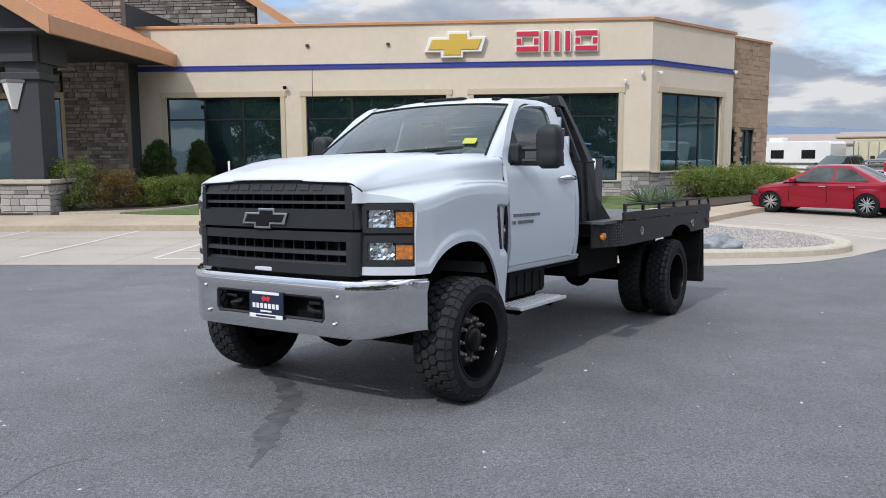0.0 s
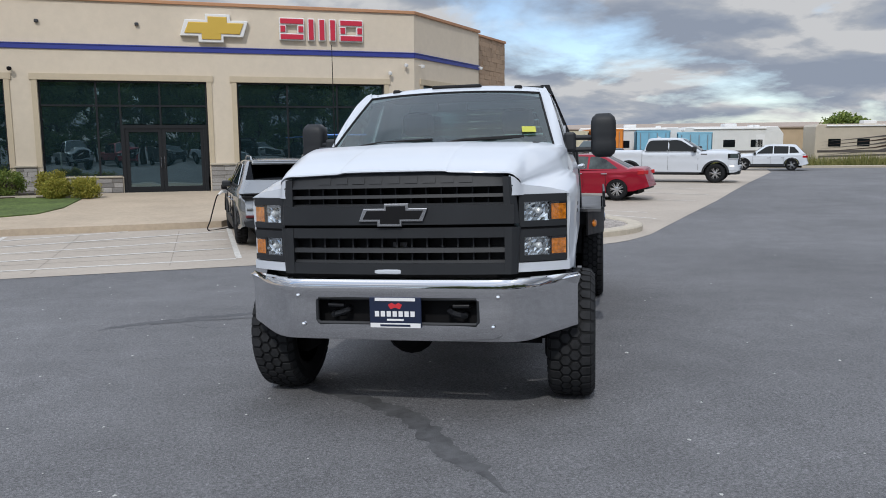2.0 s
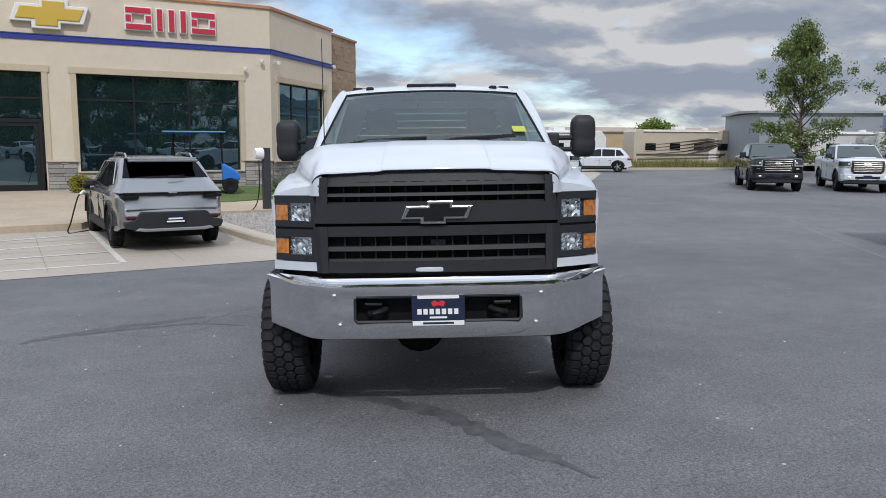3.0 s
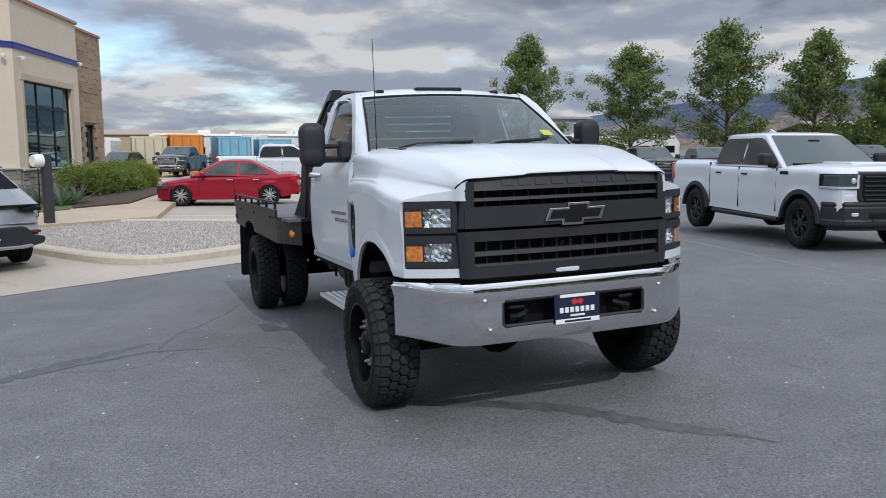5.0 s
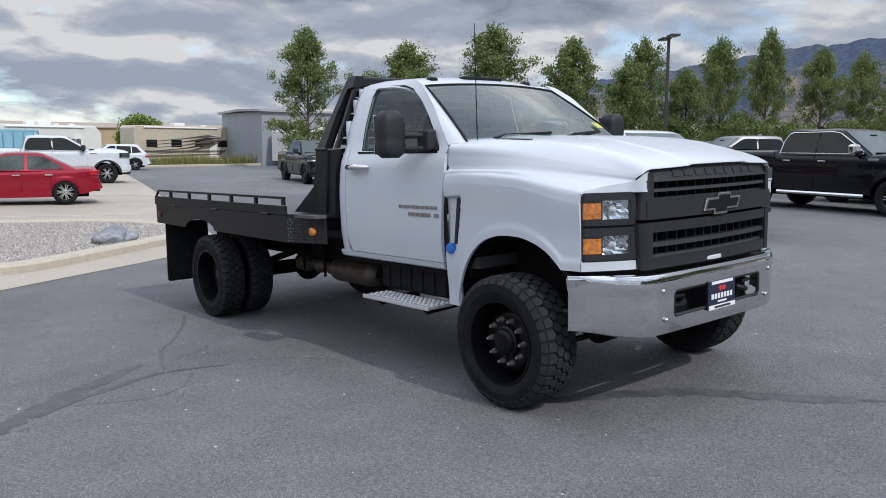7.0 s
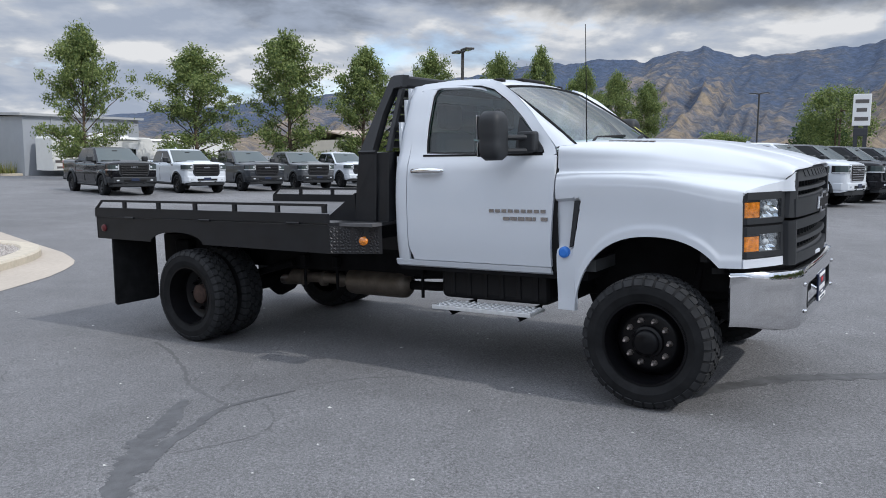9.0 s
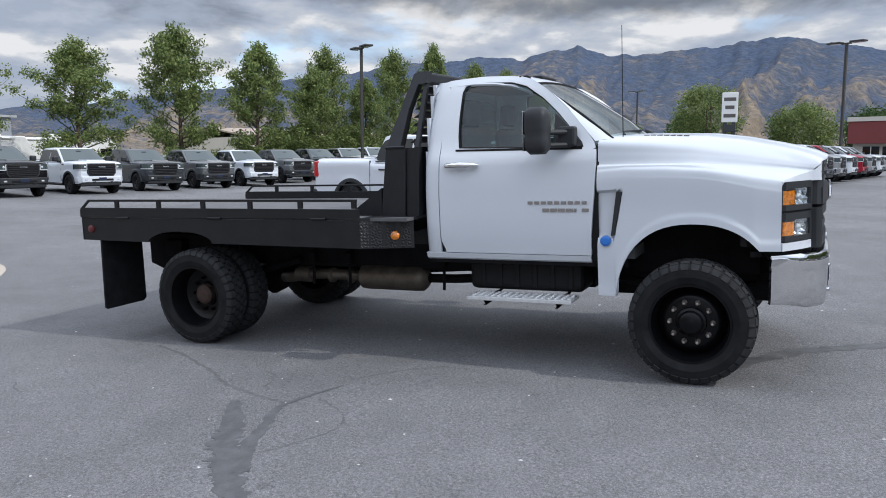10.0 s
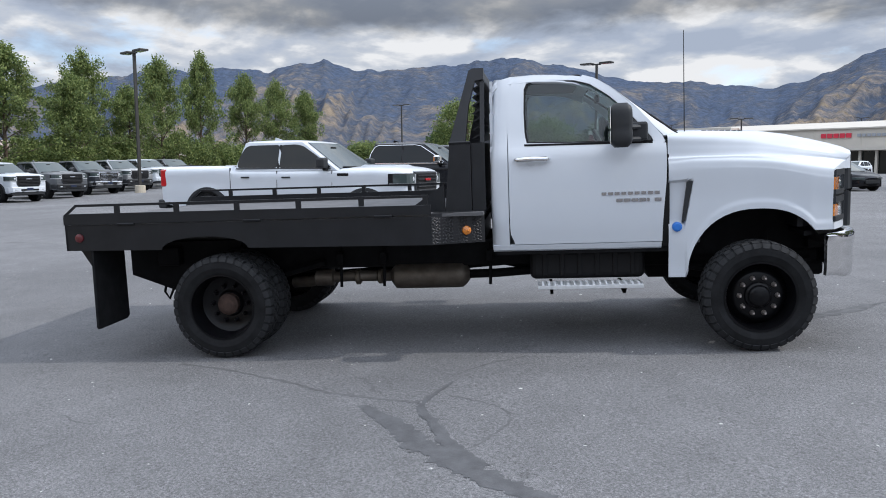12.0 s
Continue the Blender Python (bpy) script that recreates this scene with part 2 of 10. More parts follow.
speckle(asphalt)
walk_mat = mat("walk_mat", (0.43, 0.35, 0.26), 0.88, var=0.10, scale=9, bump=0.1, bscale=120, var2=0.12, scale2=0.5)
concrete = mat("concrete", (0.395, 0.345, 0.290), 0.85, var=0.08, scale=14, bump=0.1, bscale=120, var2=0.10, scale2=0.4)
kerb_mat = mat("kerb_mat", (0.46, 0.41, 0.33), 0.85, var=0.12, scale=9, bump=0.12, bscale=80)
gravel_mat = mat("gravel_mat", (0.42, 0.39, 0.37), 0.9, var=0.25, scale=30, rand=0.2)
stucco = mat("stucco", (0.63, 0.55, 0.44), 0.9, var=0.03, scale=4, bump=0.25, bscale=160, var2=0.04, scale2=0.5)
trim_stucco = mat("trim_stucco", (0.52, 0.44, 0.32), 0.9, var=0.04, scale=5, bump=0.15, bscale=160)
copper = mat("copper", (0.52, 0.275, 0.15), 0.46, 0.40, var=0.06, scale=3)
blue_band = mat("blue_band", (0.035, 0.05, 0.26), 0.35)
frame_dark = mat("frame_dark", (0.018, 0.02, 0.023), 0.45, 0.2, spec=0.3)
charcoal = mat("charcoal", (0.032, 0.034, 0.04), 0.6, var=0.08, scale=4, bump=0.1, bscale=150)
room = mat("room", (0.12, 0.12, 0.12), 0.8, var=0.2, scale=0.7)
grass_mat = mat("grass_mat", (0.085, 0.125, 0.03), 0.9, var=0.4, scale=9, var2=0.3, scale2=0.9, bump=0.6, bscale=50)
soil = mat("soil", (0.06, 0.042, 0.03), 0.95, var=0.3, scale=15, bump=0.4, bscale=60)
paint_line = mat("paint_line", (0.56, 0.54, 0.50), 0.75, var=0.22, scale=14)
bark = mat("bark", (0.09, 0.065, 0.045), 0.9, var=0.3, scale=12, bump=0.4, bscale=40)
seal = mat("seal", (0.080, 0.081, 0.086), 0.7, var=0.25, scale=12, bump=0.3, bscale=140)
gold = mat("gold", (0.72, 0.48, 0.09), 0.3, 0.35)
sign_white = mat("sign_white", (0.75, 0.75, 0.74), 0.4)
sign_red = mat("sign_red", (0.55, 0.02, 0.05), 0.3, coat=0.5)
pole_mat = mat("pole_mat", (0.03, 0.028, 0.026), 0.5, var=0.1)


# ---- building tools ----
def part(name, bm, material, parent=None, label="", smooth=None):
    """Links a bmesh as one mesh object, under a thing or a part."""
    me = bpy.data.meshes.new(name)
    if smooth is not None:
        for f in bm.faces:
            f.smooth = True
        for e in bm.edges:
            if len(e.link_faces) == 2 and e.calc_face_angle(0) > radians(smooth):
                e.smooth = False
    bm.to_mesh(me)
    bm.free()
    for m in (material if isinstance(material, (list, tuple)) else [material]):
        me.materials.append(m)
    ob = new(name, me)
    if parent is not None:
        ob.parent = parent
    if label:
        ob["label"] = label
    return ob


def thing(name, m, label, category, group="", kind=""):
    ob = new(name)
    ob.empty_display_size = 0.2
    ob.matrix_world = m
    return tagged(ob, label, category, group, kind)


def rotz(a):
    return Matrix.Rotation(a, 4, "Z")


def box(bm, x0, x1, y0, y1, z0, z1, bevel=0.0, seg=2, m=None):
    r = bmesh.ops.create_cube(bm, size=1.0)
    vs = r["verts"]
    for v in vs:
        v.co = Vector((x0 + (v.co.x + 0.5) * (x1 - x0), y0 + (v.co.y + 0.5) * (y1 - y0), z0 + (v.co.z + 0.5) * (z1 - z0)))
    if m is not None:
        for v in vs:
            v.co = m @ v.co
    if bevel:
        es = {e for v in vs for e in v.link_edges}
        bmesh.ops.bevel(bm, geom=list(es), offset=bevel, segments=seg, affect="EDGES", profile=0.5)
    return bm


def B(*a, **k):
    return box(bmesh.new(), *a, **k)


def prism(bm, pts, lo, hi, axis="y", bevel=0.0):
    """Extrudes a closed 2D outline along an axis. axis y: points are (x, z); x: (y, z); z: (x, y)."""
    def at(p, w):
        return {"y": (p[0], w, p[1]), "x": (w, p[0], p[1]), "z": (p[0], p[1], w)}[axis]
    a = [bm.verts.new(at(p, lo)) for p in pts]
    b = [bm.verts.new(at(p, hi)) for p in pts]
    n = len(pts)
    fs = [bm.faces.new(a), bm.faces.new(b[::-1])]
    for i in range(n):
        fs.append(bm.faces.new((a[i], b[i], b[(i + 1) % n], a[(i + 1) % n])))
    bmesh.ops.recalc_face_normals(bm, faces=fs)
    if bevel:
        es = [e for e in fs[0].edges] + [e for e in fs[1].edges]
        bmesh.ops.bevel(bm, geom=es, offset=bevel, segments=2, affect="EDGES", profile=0.5)
    return bm


def lathe(bm, prof, axis="y", n=32, c=(0, 0, 0), a0=0.0, a1=2 * math.pi):
    """Turns a profile of (along the axis, radius) round the axis through c."""
    rings = []
    full = abs(a1 - a0) > 6.28
    for i in range(n if full else n + 1):
        t = a0 + (a1 - a0) * i / n
        ring = []
        for w, r in prof:
            p = {"y": (r * math.cos(t), w, r * math.sin(t)), "x": (w, r * math.cos(t), r * math.sin(t)), "z": (r * math.cos(t), r * math.sin(t), w)}[axis]
            ring.append(bm.verts.new((p[0] + c[0], p[1] + c[1], p[2] + c[2])))
        rings.append(ring)
    fs = []
    m = len(rings)
    for i in range(m if full else m - 1):
        A, C = rings[i], rings[(i + 1) % m]
        for j in range(len(prof) - 1):
            fs.append(bm.faces.new((A[j], A[j + 1], C[j + 1], C[j])))
    bmesh.ops.recalc_face_normals(bm, faces=fs)
    return bm


def tube(bm, pts, r, n=8, cap=True):
    """A round bar along a path; r is one radius or one a point."""
    pts = [Vector(p) for p in pts]
    rs = r if isinstance(r, (list, tuple)) else [r] * len(pts)
    rings = []
    for i, p in enumerate(pts):
        d = (pts[min(i + 1, len(pts) - 1)] - pts[max(i - 1, 0)]).normalized()
        u = d.orthogonal().normalized() if i == 0 else (u - d * u.dot(d)).normalized()
        v = d.cross(u)
        rings.append([bm.verts.new(p + rs[i] * (math.cos(2 * math.pi * k / n) * u + math.sin(2 * math.pi * k / n) * v)) for k in range(n)])
    for a, b in zip(rings, rings[1:]):
        for k in range(n):
            bm.faces.new((a[k], a[(k + 1) % n], b[(k + 1) % n], b[k]))
    if cap:
        bm.faces.new(rings[0][::-1]); bm.faces.new(rings[-1])
    return bm


def skin(bm, rows, closed=False):
    """A surface through rows of points."""
    vs = [[bm.verts.new(p) for p in row] for row in rows]
    for a, b in zip(vs, vs[1:]):
        n = len(a)
        for k in range(n if closed else n - 1):
            q = (a[k], a[(k + 1) % n], b[(k + 1) % n], b[k])
            if len({tuple(round(c, 5) for c in v.co) for v in q}) > 2:
                bm.faces.new(q)
    bmesh.ops.remove_doubles(bm, verts=bm.verts, dist=1e-5)
    bmesh.ops.recalc_face_normals(bm, faces=bm.faces)
    return bm


def thick(bm, t):
    """Gives an open surface a thickness, inwards."""
    bmesh.ops.recalc_face_normals(bm, faces=bm.faces)
    bmesh.ops.solidify(bm, geom=bm.faces[:], thickness=t)
    return bm


def mirrored(bm):
    """The same surface on the other side of the y plane."""
    c = bm.copy()
    for v in c.verts:
        v.co.y = -v.co.y
    bmesh.ops.reverse_faces(c, faces=c.faces)
    return c


def join(*bms):
    out = bms[0]
    for b in bms[1:]:
        me = bpy.data.meshes.new("scratch")
        b.to_mesh(me)
        out.from_mesh(me)
        b.free()
        bpy.data.meshes.remove(me)
    return out


def smooth_pts(ctrl, n):
    """Catmull-Rom through control points, n samples a span."""
    P = [Vector(c) for c in ctrl]
    out = []
    for i in range(len(P) - 1):
        a, b, c, d = P[max(i - 1, 0)], P[i], P[i + 1], P[min(i + 2, len(P) - 1)]
        for k in range(n):
            t = k / n
            out.append(0.5 * ((2 * b) + (c - a) * t + (2 * a - 5 * b + 4 * c - d) * t * t + (3 * b - a - 3 * c + d) * t ** 3))
    out.append(P[-1])
    return out


def lerp_table(tab, x):
    """Linear interpolation in a short table of (x, value)."""
    if x <= tab[0][0]:
        return tab[0][1]
    for (a, u), (b, v) in zip(tab, tab[1:]):
        if x <= b:
            return u + (v - u) * (x - a) / (b - a)
    return tab[-1][1]


def ground_z(x, y):
    """The yard falls gently from the open side towards the parking bays, then rises to the building."""
    s = min(max((y - 3.84) / 8.2, -0.1), 1.0)
    z = -0.295 * s
    k = min(max((y - 14.0) / 14.0, 0.0), 1.0)
    z += 0.16 * k * k * (3 - 2 * k)
    return z - 0.004 * max(0.0, min(x - 20, 20)) / 4


# ---- the yard ----
def spaced(near, far):
    """Grid lines, close together near the yard and wide apart towards the horizon."""
    a = [near[0] + i * 2.0 for i in range(int((near[1] - near[0]) / 2) + 1)]
    lo, hi, step = [near[0]], [near[1]], 4.0
    while hi[-1] < far:
        hi.append(hi[-1] + step); lo.append(lo[-1] - step); step *= 1.5
    return lo[:0:-1] + a + hi[1:]


def make_ground():
    bm = bmesh.new()
    xs, ys = spaced((-24, 46), 4200), sorted(spaced((-10, 40), 4200) + [3.02, 12.04])
    skin(bm, [[(x, y, ground_z(x, y)) for x in xs] for y in ys])
    for f in bm.faces:
        if f.normal.z < 0:
            f.normal_flip()
    tagged(part("ground", bm, asphalt, smooth=60), "grey worn asphalt yard with patches and cracks", "ground", kind="structure")


def patch(name, outline, material, lift=0.006, step=2.0, height=None, kind_tag=None, label="", category="", depth=0.0, parent=None):
    """A flat area that follows the yard; with depth it is a slab with an edge."""
    bm = bmesh.new()
    f = bm.faces.new([bm.verts.new((x, y, 0)) for x, y in outline])
    if f.normal.z < 0:
        f.normal_flip()
    xs, ys = [p[0] for p in outline], [p[1] for p in outline]
    for axis, lo, hi in ((0, min(xs), max(xs)), (1, min(ys), max(ys))):
        n = int((hi - lo) / step)
        st = step if n < 60 else (hi - lo) / 60
        k = lo + st
        while k < hi:
            co = (k, 0, 0) if axis == 0 else (0, k, 0)
            no = (1, 0, 0) if axis == 0 else (0, 1, 0)
            bmesh.ops.bisect_plane(bm, geom=bm.verts[:] + bm.edges[:] + bm.faces[:], plane_co=co, plane_no=no)
            k += st
    bm.normal_update()
    z = height or (lambda x, y: ground_z(x, y) + lift)
    for v in bm.verts:
        v.co.z = z(v.co.x, v.co.y)
    if depth:
        r = bmesh.ops.extrude_face_region(bm, geom=bm.faces[:])
        for v in r["geom"]:
            if isinstance(v, bmesh.types.BMVert):
                v.co.z -= depth
        bmesh.ops.recalc_face_normals(bm, faces=bm.faces)
    ob = part(name, bm, material, parent)
    if kind_tag:
        tagged(ob, label, category, kind=kind_tag)
    return ob


def bands(pts, w, z0, z1, closed=False):
    """A kerb: a profile swept along a line on the ground."""
    bm = bmesh.new()
    P = [Vector((x, y)) for x, y in pts]
    rows = []
    for i, p in enumerate(P):
        d = (P[min(i + 1, len(P) - 1)] - P[max(i - 1, 0)]).normalized()
        nrm = Vector((-d.y, d.x))
        g = ground_z(p.x, p.y)
        prof = [(-w / 2, z0), (-w / 2, z1 - 0.03), (-w / 2 + 0.03, z1), (w / 2 - 0.03, z1), (w / 2, z1 - 0.03), (w / 2, z0)]
        rows.append([(p.x + nrm.x * a, p.y + nrm.y * a, g + b) for a, b in prof])
    skin(bm, rows)
    return bm


make_ground()
APRON = [(-60, 14.1), (-8, 13.85), (-4.5, 13.72), (0.3, 13.45), (2.6, 13.34), (3.9, 13.26), (4.8, 13.26), (5.5, 13.36), (6.1, 13.51), (6.55, 13.70), (7.1, 14.05), (7.6, 14.40), (9.0, 15.65), (11.0, 17.42), (14.7, 20.6), (33.0, 37.0), (37.0, 41.5), (37, 75), (-60, 75)]
patch("pavement", APRON, concrete, 0.006, 2.5, kind_tag="structure", label="tan concrete parking apron with worn joints", category="pavement")


def raised(x, y):
    return ground_z(x, y) + 0.15 if y < 24 else ground_z(x, y) + 0.15 + 0.02 * min(y - 24, 4)


# raised walk in front of the building, and the one along the slanted wall
WALK = [(-60, 19.7), (-4.6, 19.5), (-3.6, 19.45), (-0.6, 19.4), (0.0, 20.3), (2.2, 20.6), (6.6, 20.3), (9.4, 23.5), (13.6, 27.5), (20.0, 33.5), (26, 39), (24, 41), (11.5, 29.5), (8.5, 27.5), (6.6, 28.6), (-60, 34)]
patch("sidewalk", WALK, walk_mat, 0.0, 2.5, height=raised, kind_tag="structure", label="pale concrete walk beside the showroom", category="sidewalk", depth=0.25)
LAWN = [(-9.4, 22.8), (-8.6, 22.5), (-8.1, 22.4), (-6.6, 22.2), (-5.4, 22.25), (-4.7, 22.7), (-4.2, 24.2), (-3.9, 26.5), (-3.6, 29.2), (-9.6, 29.8)]
patch("lawn", LAWN, grass_mat, 0.0, 2.0, height=lambda x, y: raised(x, y) + 0.03, kind_tag="structure", label="mown green lawn strip before the showroom", category="lawn", depth=0.1)
LAWN_B = [(0.9, 23.2), (4.0, 23.0), (6.2, 23.6), (7.9, 26.0), (7.0, 28.2), (0.7, 28.8)]
patch("lawn", LAWN_B, grass_mat, 0.0, 2.0, height=lambda x, y: raised(x, y) + 0.03, kind_tag="structure", label="mown green lawn strip before the showroom", category="lawn", depth=0.1)
BED_B = [(6.4, 23.8), (8.4, 24.2), (12.6, 28.0), (15.0, 31.0), (14.6, 32.9), (12.4, 32.6), (7.9, 27.4), (8.0, 26.0)]
patch("planting_bed", BED_B, soil, 0.0, 2.0, height=lambda x, y: raised(x, y) + 0.05, kind_tag="structure", label="dark mulch bed under the shrubs", category="planting bed", depth=0.1)

BED_A = [(-13.5, 22.45), (-11.0, 22.5), (-9.7, 22.9), (-8.3, 23.9), (-7.6, 25.6), (-7.2, 27.3), (-5.5, 27.75), (-3.9, 27.1), (-3.45, 28.9), (-14, 30.0)]
patch("planting_bed", BED_A, soil, 0.0, 2.0, height=lambda x, y: raised(x, y) + 0.06, kind_tag="structure", label="dark mulch bed under the shrubs", category="planting bed", depth=0.1)
EDGE_A = [tuple(p)[:2] for p in smooth_pts([(*q, 0) for q in BED_A[1:8]], 4)]


def mow_edge():
    """Pale concrete mowing strip between the bed and the grass."""
    bm = bmesh.new()
    rows = []
    for i, (x, y) in enumerate(EDGE_A):
        a, b = Vector(EDGE_A[max(i - 1, 0)]), Vector(EDGE_A[min(i + 1, len(EDGE_A) - 1)])
        n = Vector((b.y - a.y, a.x - b.x)).normalized() * 0.06
        z = raised(x, y) + 0.085
        rows.append([(x - n.x, y - n.y, z - 0.1), (x - n.x, y - n.y, z), (x + n.x, y + n.y, z), (x + n.x, y + n.y, z - 0.1)])
    tagged(part("kerb", skin(bm, rows), kerb_mat), "thin concrete edging between mulch and lawn", "kerb", kind="structure")


mow_edge()

# gravel island with its kerb
ISLAND = [(2.05, 18.9), (2.0, 15.6), (2.15, 14.75), (2.6, 14.35), (4.6, 14.4), (6.3, 14.55), (7.4, 15.0), (7.95, 15.7), (8.1, 16.6), (8.0, 17.6), (6.4, 19.6), (5.6, 20.2), (2.2, 20.4)]
patch("gravel_bed", ISLAND, gravel_mat, 0.10, 1.0, kind_tag="structure", label="grey crushed gravel inside the kerbed island", category="gravel")
KERB_LINE = [tuple(p) for p in smooth_pts([(2.05, 20.4, 0), (2.0, 17.5, 0), (2.02, 15.6, 0), (2.2, 14.65, 0), (2.8, 14.3, 0), (4.6, 14.35, 0), (6.4, 14.5, 0), (7.5, 14.95, 0), (8.05, 15.7, 0), (8.2, 16.6, 0), (8.05, 17.6, 0), (6.45, 19.6, 0), (5.6, 20.3, 0)], 5)]
tagged(part("kerb", bands([(a, b) for a, b, c in KERB_LINE], 0.34, -0.02, 0.14), kerb_mat, smooth=30), "tan concrete kerb round the gravel island", "kerb", kind="structure")


# ---- showroom ----
FA = radians(-5.0)
CORNER = Vector((7.53, 28.70, 0))
FACADE = Matrix.Translation(CORNER) @ rotz(FA)          # x along the front, y inwards
CHAMFER = Matrix.Translation(CORNER) @ rotz(radians(40.5))


def wall_cells(u0, u1, z0, z1, holes, t0, t1):
    """A wall with openings right through it: u along, t across."""
    bm = bmesh.new()
    us = sorted({u0, u1, *[h[0] for h in holes], *[h[1] for h in holes]})
    for a, b in zip(us, us[1:]):
        cuts = sorted([(h[2], h[3]) for h in holes if h[0] <= a + 1e-6 and h[1] >= b - 1e-6])
        z = z0
        for lo, hi in cuts:
            if lo > z + 1e-4:
                box(bm, a, b, t0, t1, z, lo)
            z = hi
        if z1 > z + 1e-4:
            box(bm, a, b, t0, t1, z, z1)
    bmesh.ops.remove_doubles(bm, verts=bm.verts, dist=1e-5)
    return bm


def at(ob, m):
    ob.matrix_world = m
    return ob


WINS = [(-18.1, -13.65, 0.68, 3.82), (-12.68, -7.40, 0.62, 3.82), (-6.40, -1.15, 0.66, 3.82)]
DOOR = (-10.22, -7.46, 0.02, 2.36)
CW = (0.62, 4.78, 0.95, 3.86)
at(tagged(part("wall_front", wall_cells(-19.4, 0.0, -0.5, 6.38, [WINS[0], (-12.68, DOOR[0], 0.62, 3.82), (DOOR[0], -7.40, 0.02, 3.82), WINS[2]], 0.0, 0.3), stucco), "beige stucco showroom front wall", "wall", kind="structure"), FACADE)
at(tagged(part("wall_slanted", wall_cells(0.0, 5.62, -0.5, 6.38, [CW], 0.0, 0.3), stucco), "beige stucco slanted corner wall", "wall", kind="structure"), CHAMFER)


def window_unit(name, m, u0, u1, z0, z1, vs, hs, skip=None):
    w = thing(name, m, "tall dark-framed showroom window with tinted glass", "window", kind="structure")
    f = 0.06
    bm = bmesh.new()
    box(bm, u0, u1, 0.10, 0.18, z1 - f, z1); box(bm, u0, u0 + f, 0.10, 0.18, z0, z1 - f); box(bm, u1 - f, u1, 0.10, 0.18, z0, z1 - f)
    box(bm, u0 + f, (skip[0] if skip else u1 - f), 0.10, 0.18, z0, z0 + f)
    part("window_frame", bm, frame_dark, w)
    for v in vs:
        part("mullion", B(v - 0.03, v + 0.03, 0.105, 0.175, (skip[3] if skip and skip[0] < v < skip[1] else z0 + f), z1 - f), frame_dark, w)
    for h in hs:
        part("transom", B(u0 + f, u1 - f, 0.11, 0.17, h - 0.03, h + 0.03), frame_dark, w)
    xs = [u0, *vs, u1]
    zs = [z0, *hs, z1]
    for a, b in zip(xs, xs[1:]):
        for c, d in zip(zs, zs[1:]):
            if skip and a > skip[0] - 0.2 and d < skip[3] + 0.1:
                continue
            if skip and a > skip[0] - 0.2 and c < skip[3] < d:
                c = skip[3]
            part("pane", B(a + 0.02, b - 0.02, 0.135, 0.145, c + 0.02, d - 0.02), shop_glass, w)
    return w


def window_trim(m, u0, u1, z0, z1, sides=True):
    """Raised stucco band round an opening."""
    bm = bmesh.new()
    box(bm, u0 - 0.22, u1 + 0.22, -0.05, 0.02, z1, z1 + 0.2)
    box(bm, u0 - 0.17, u0, -0.035, 0.02, z0, z1)
    box(bm, u1, u1 + 0.17, -0.035, 0.02, z0, z1)
    at(tagged(part("trim", bm, trim_stucco), "tan moulded band round the window", "trim", kind="structure"), m)


def thirds(a, b):
    return [a + (b - a) / 3, a + 2 * (b - a) / 3]


window_unit("window_1", FACADE, *WINS[0], thirds(*WINS[0][:2]), [3.0])
window_unit("window_2", FACADE, *WINS[1], [-10.95, DOOR[0], -8.95], [3.0], skip=DOOR)
window_unit("window_3", FACADE, *WINS[2], [-4.66, -2.88], [3.0])
window_unit("window_4", CHAMFER, *CW, [1.92, 3.35], [3.02])
for w in WINS:
    window_trim(FACADE, w[0], w[1], 0.98, w[3])
window_trim(CHAMFER, CW[0], CW[1], CW[2], CW[3])


def shop_door():
    d = thing("door_1", FACADE, "dark aluminium double glass entrance door, closed", "door", kind="structure")
    u0, u1, z0, z1 = DOOR
    part("door_frame", box(box(B(u0, u1, 0.06, 0.2, z1 - 0.12, z1), u0, u0 + 0.1, 0.06, 0.2, z0, z1 - 0.12), u1 - 0.1, u1, 0.06, 0.2, z0, z1 - 0.12), frame_dark, d)
    mid = (u0 + u1) / 2 - 0.1
    for a, b, s in ((u0 + 0.1, mid, 1), (mid, u1 - 0.1, -1)):
        bm = B(a + 0.005, a + 0.12, 0.09, 0.15, z0, z1 - 0.12)
        box(bm, b - 0.12, b - 0.005, 0.09, 0.15, z0, z1 - 0.12); box(bm, a + 0.12, b - 0.12, 0.09, 0.15, z0, z0 + 0.25); box(bm, a + 0.12, b - 0.12, 0.09, 0.15, z1 - 0.24, z1 - 0.12)
        leaf = part("door_leaf", bm, frame_dark, d)
        part("pane", B(a + 0.11, b - 0.11, 0.115, 0.125, z0 + 0.24, z1 - 0.23), shop_glass, leaf)
        x = b - 0.06 if s > 0 else a + 0.06
        part("handle", tube(bmesh.new(), [(x, 0.09, 0.9), (x, 0.03, 0.92), (x, 0.03, 1.28), (x, 0.09, 1.3)], 0.014), chrome, leaf)


shop_door()

# cap, band and the joint lines
for m, a, b, nm in ((FACADE, -19.4, 0.0, "front"), (CHAMFER, 0.0, 5.66, "slanted")):
    at(tagged(part("trim", B(a - 0.02, b + 0.02, -0.07, 0.4, 6.36, 6.47, bevel=0.01), copper), "copper coloured parapet cap", "trim", kind="structure"), m)
    bm = B(a, b, -0.045, 0.01, 4.80, 4.95, bevel=0.012)
    box(bm, a, b, -0.06, 0.01, 4.952, 4.985)
    at(tagged(part("trim", bm, blue_band), "dark blue band along the wall", "trim", kind="structure"), m)

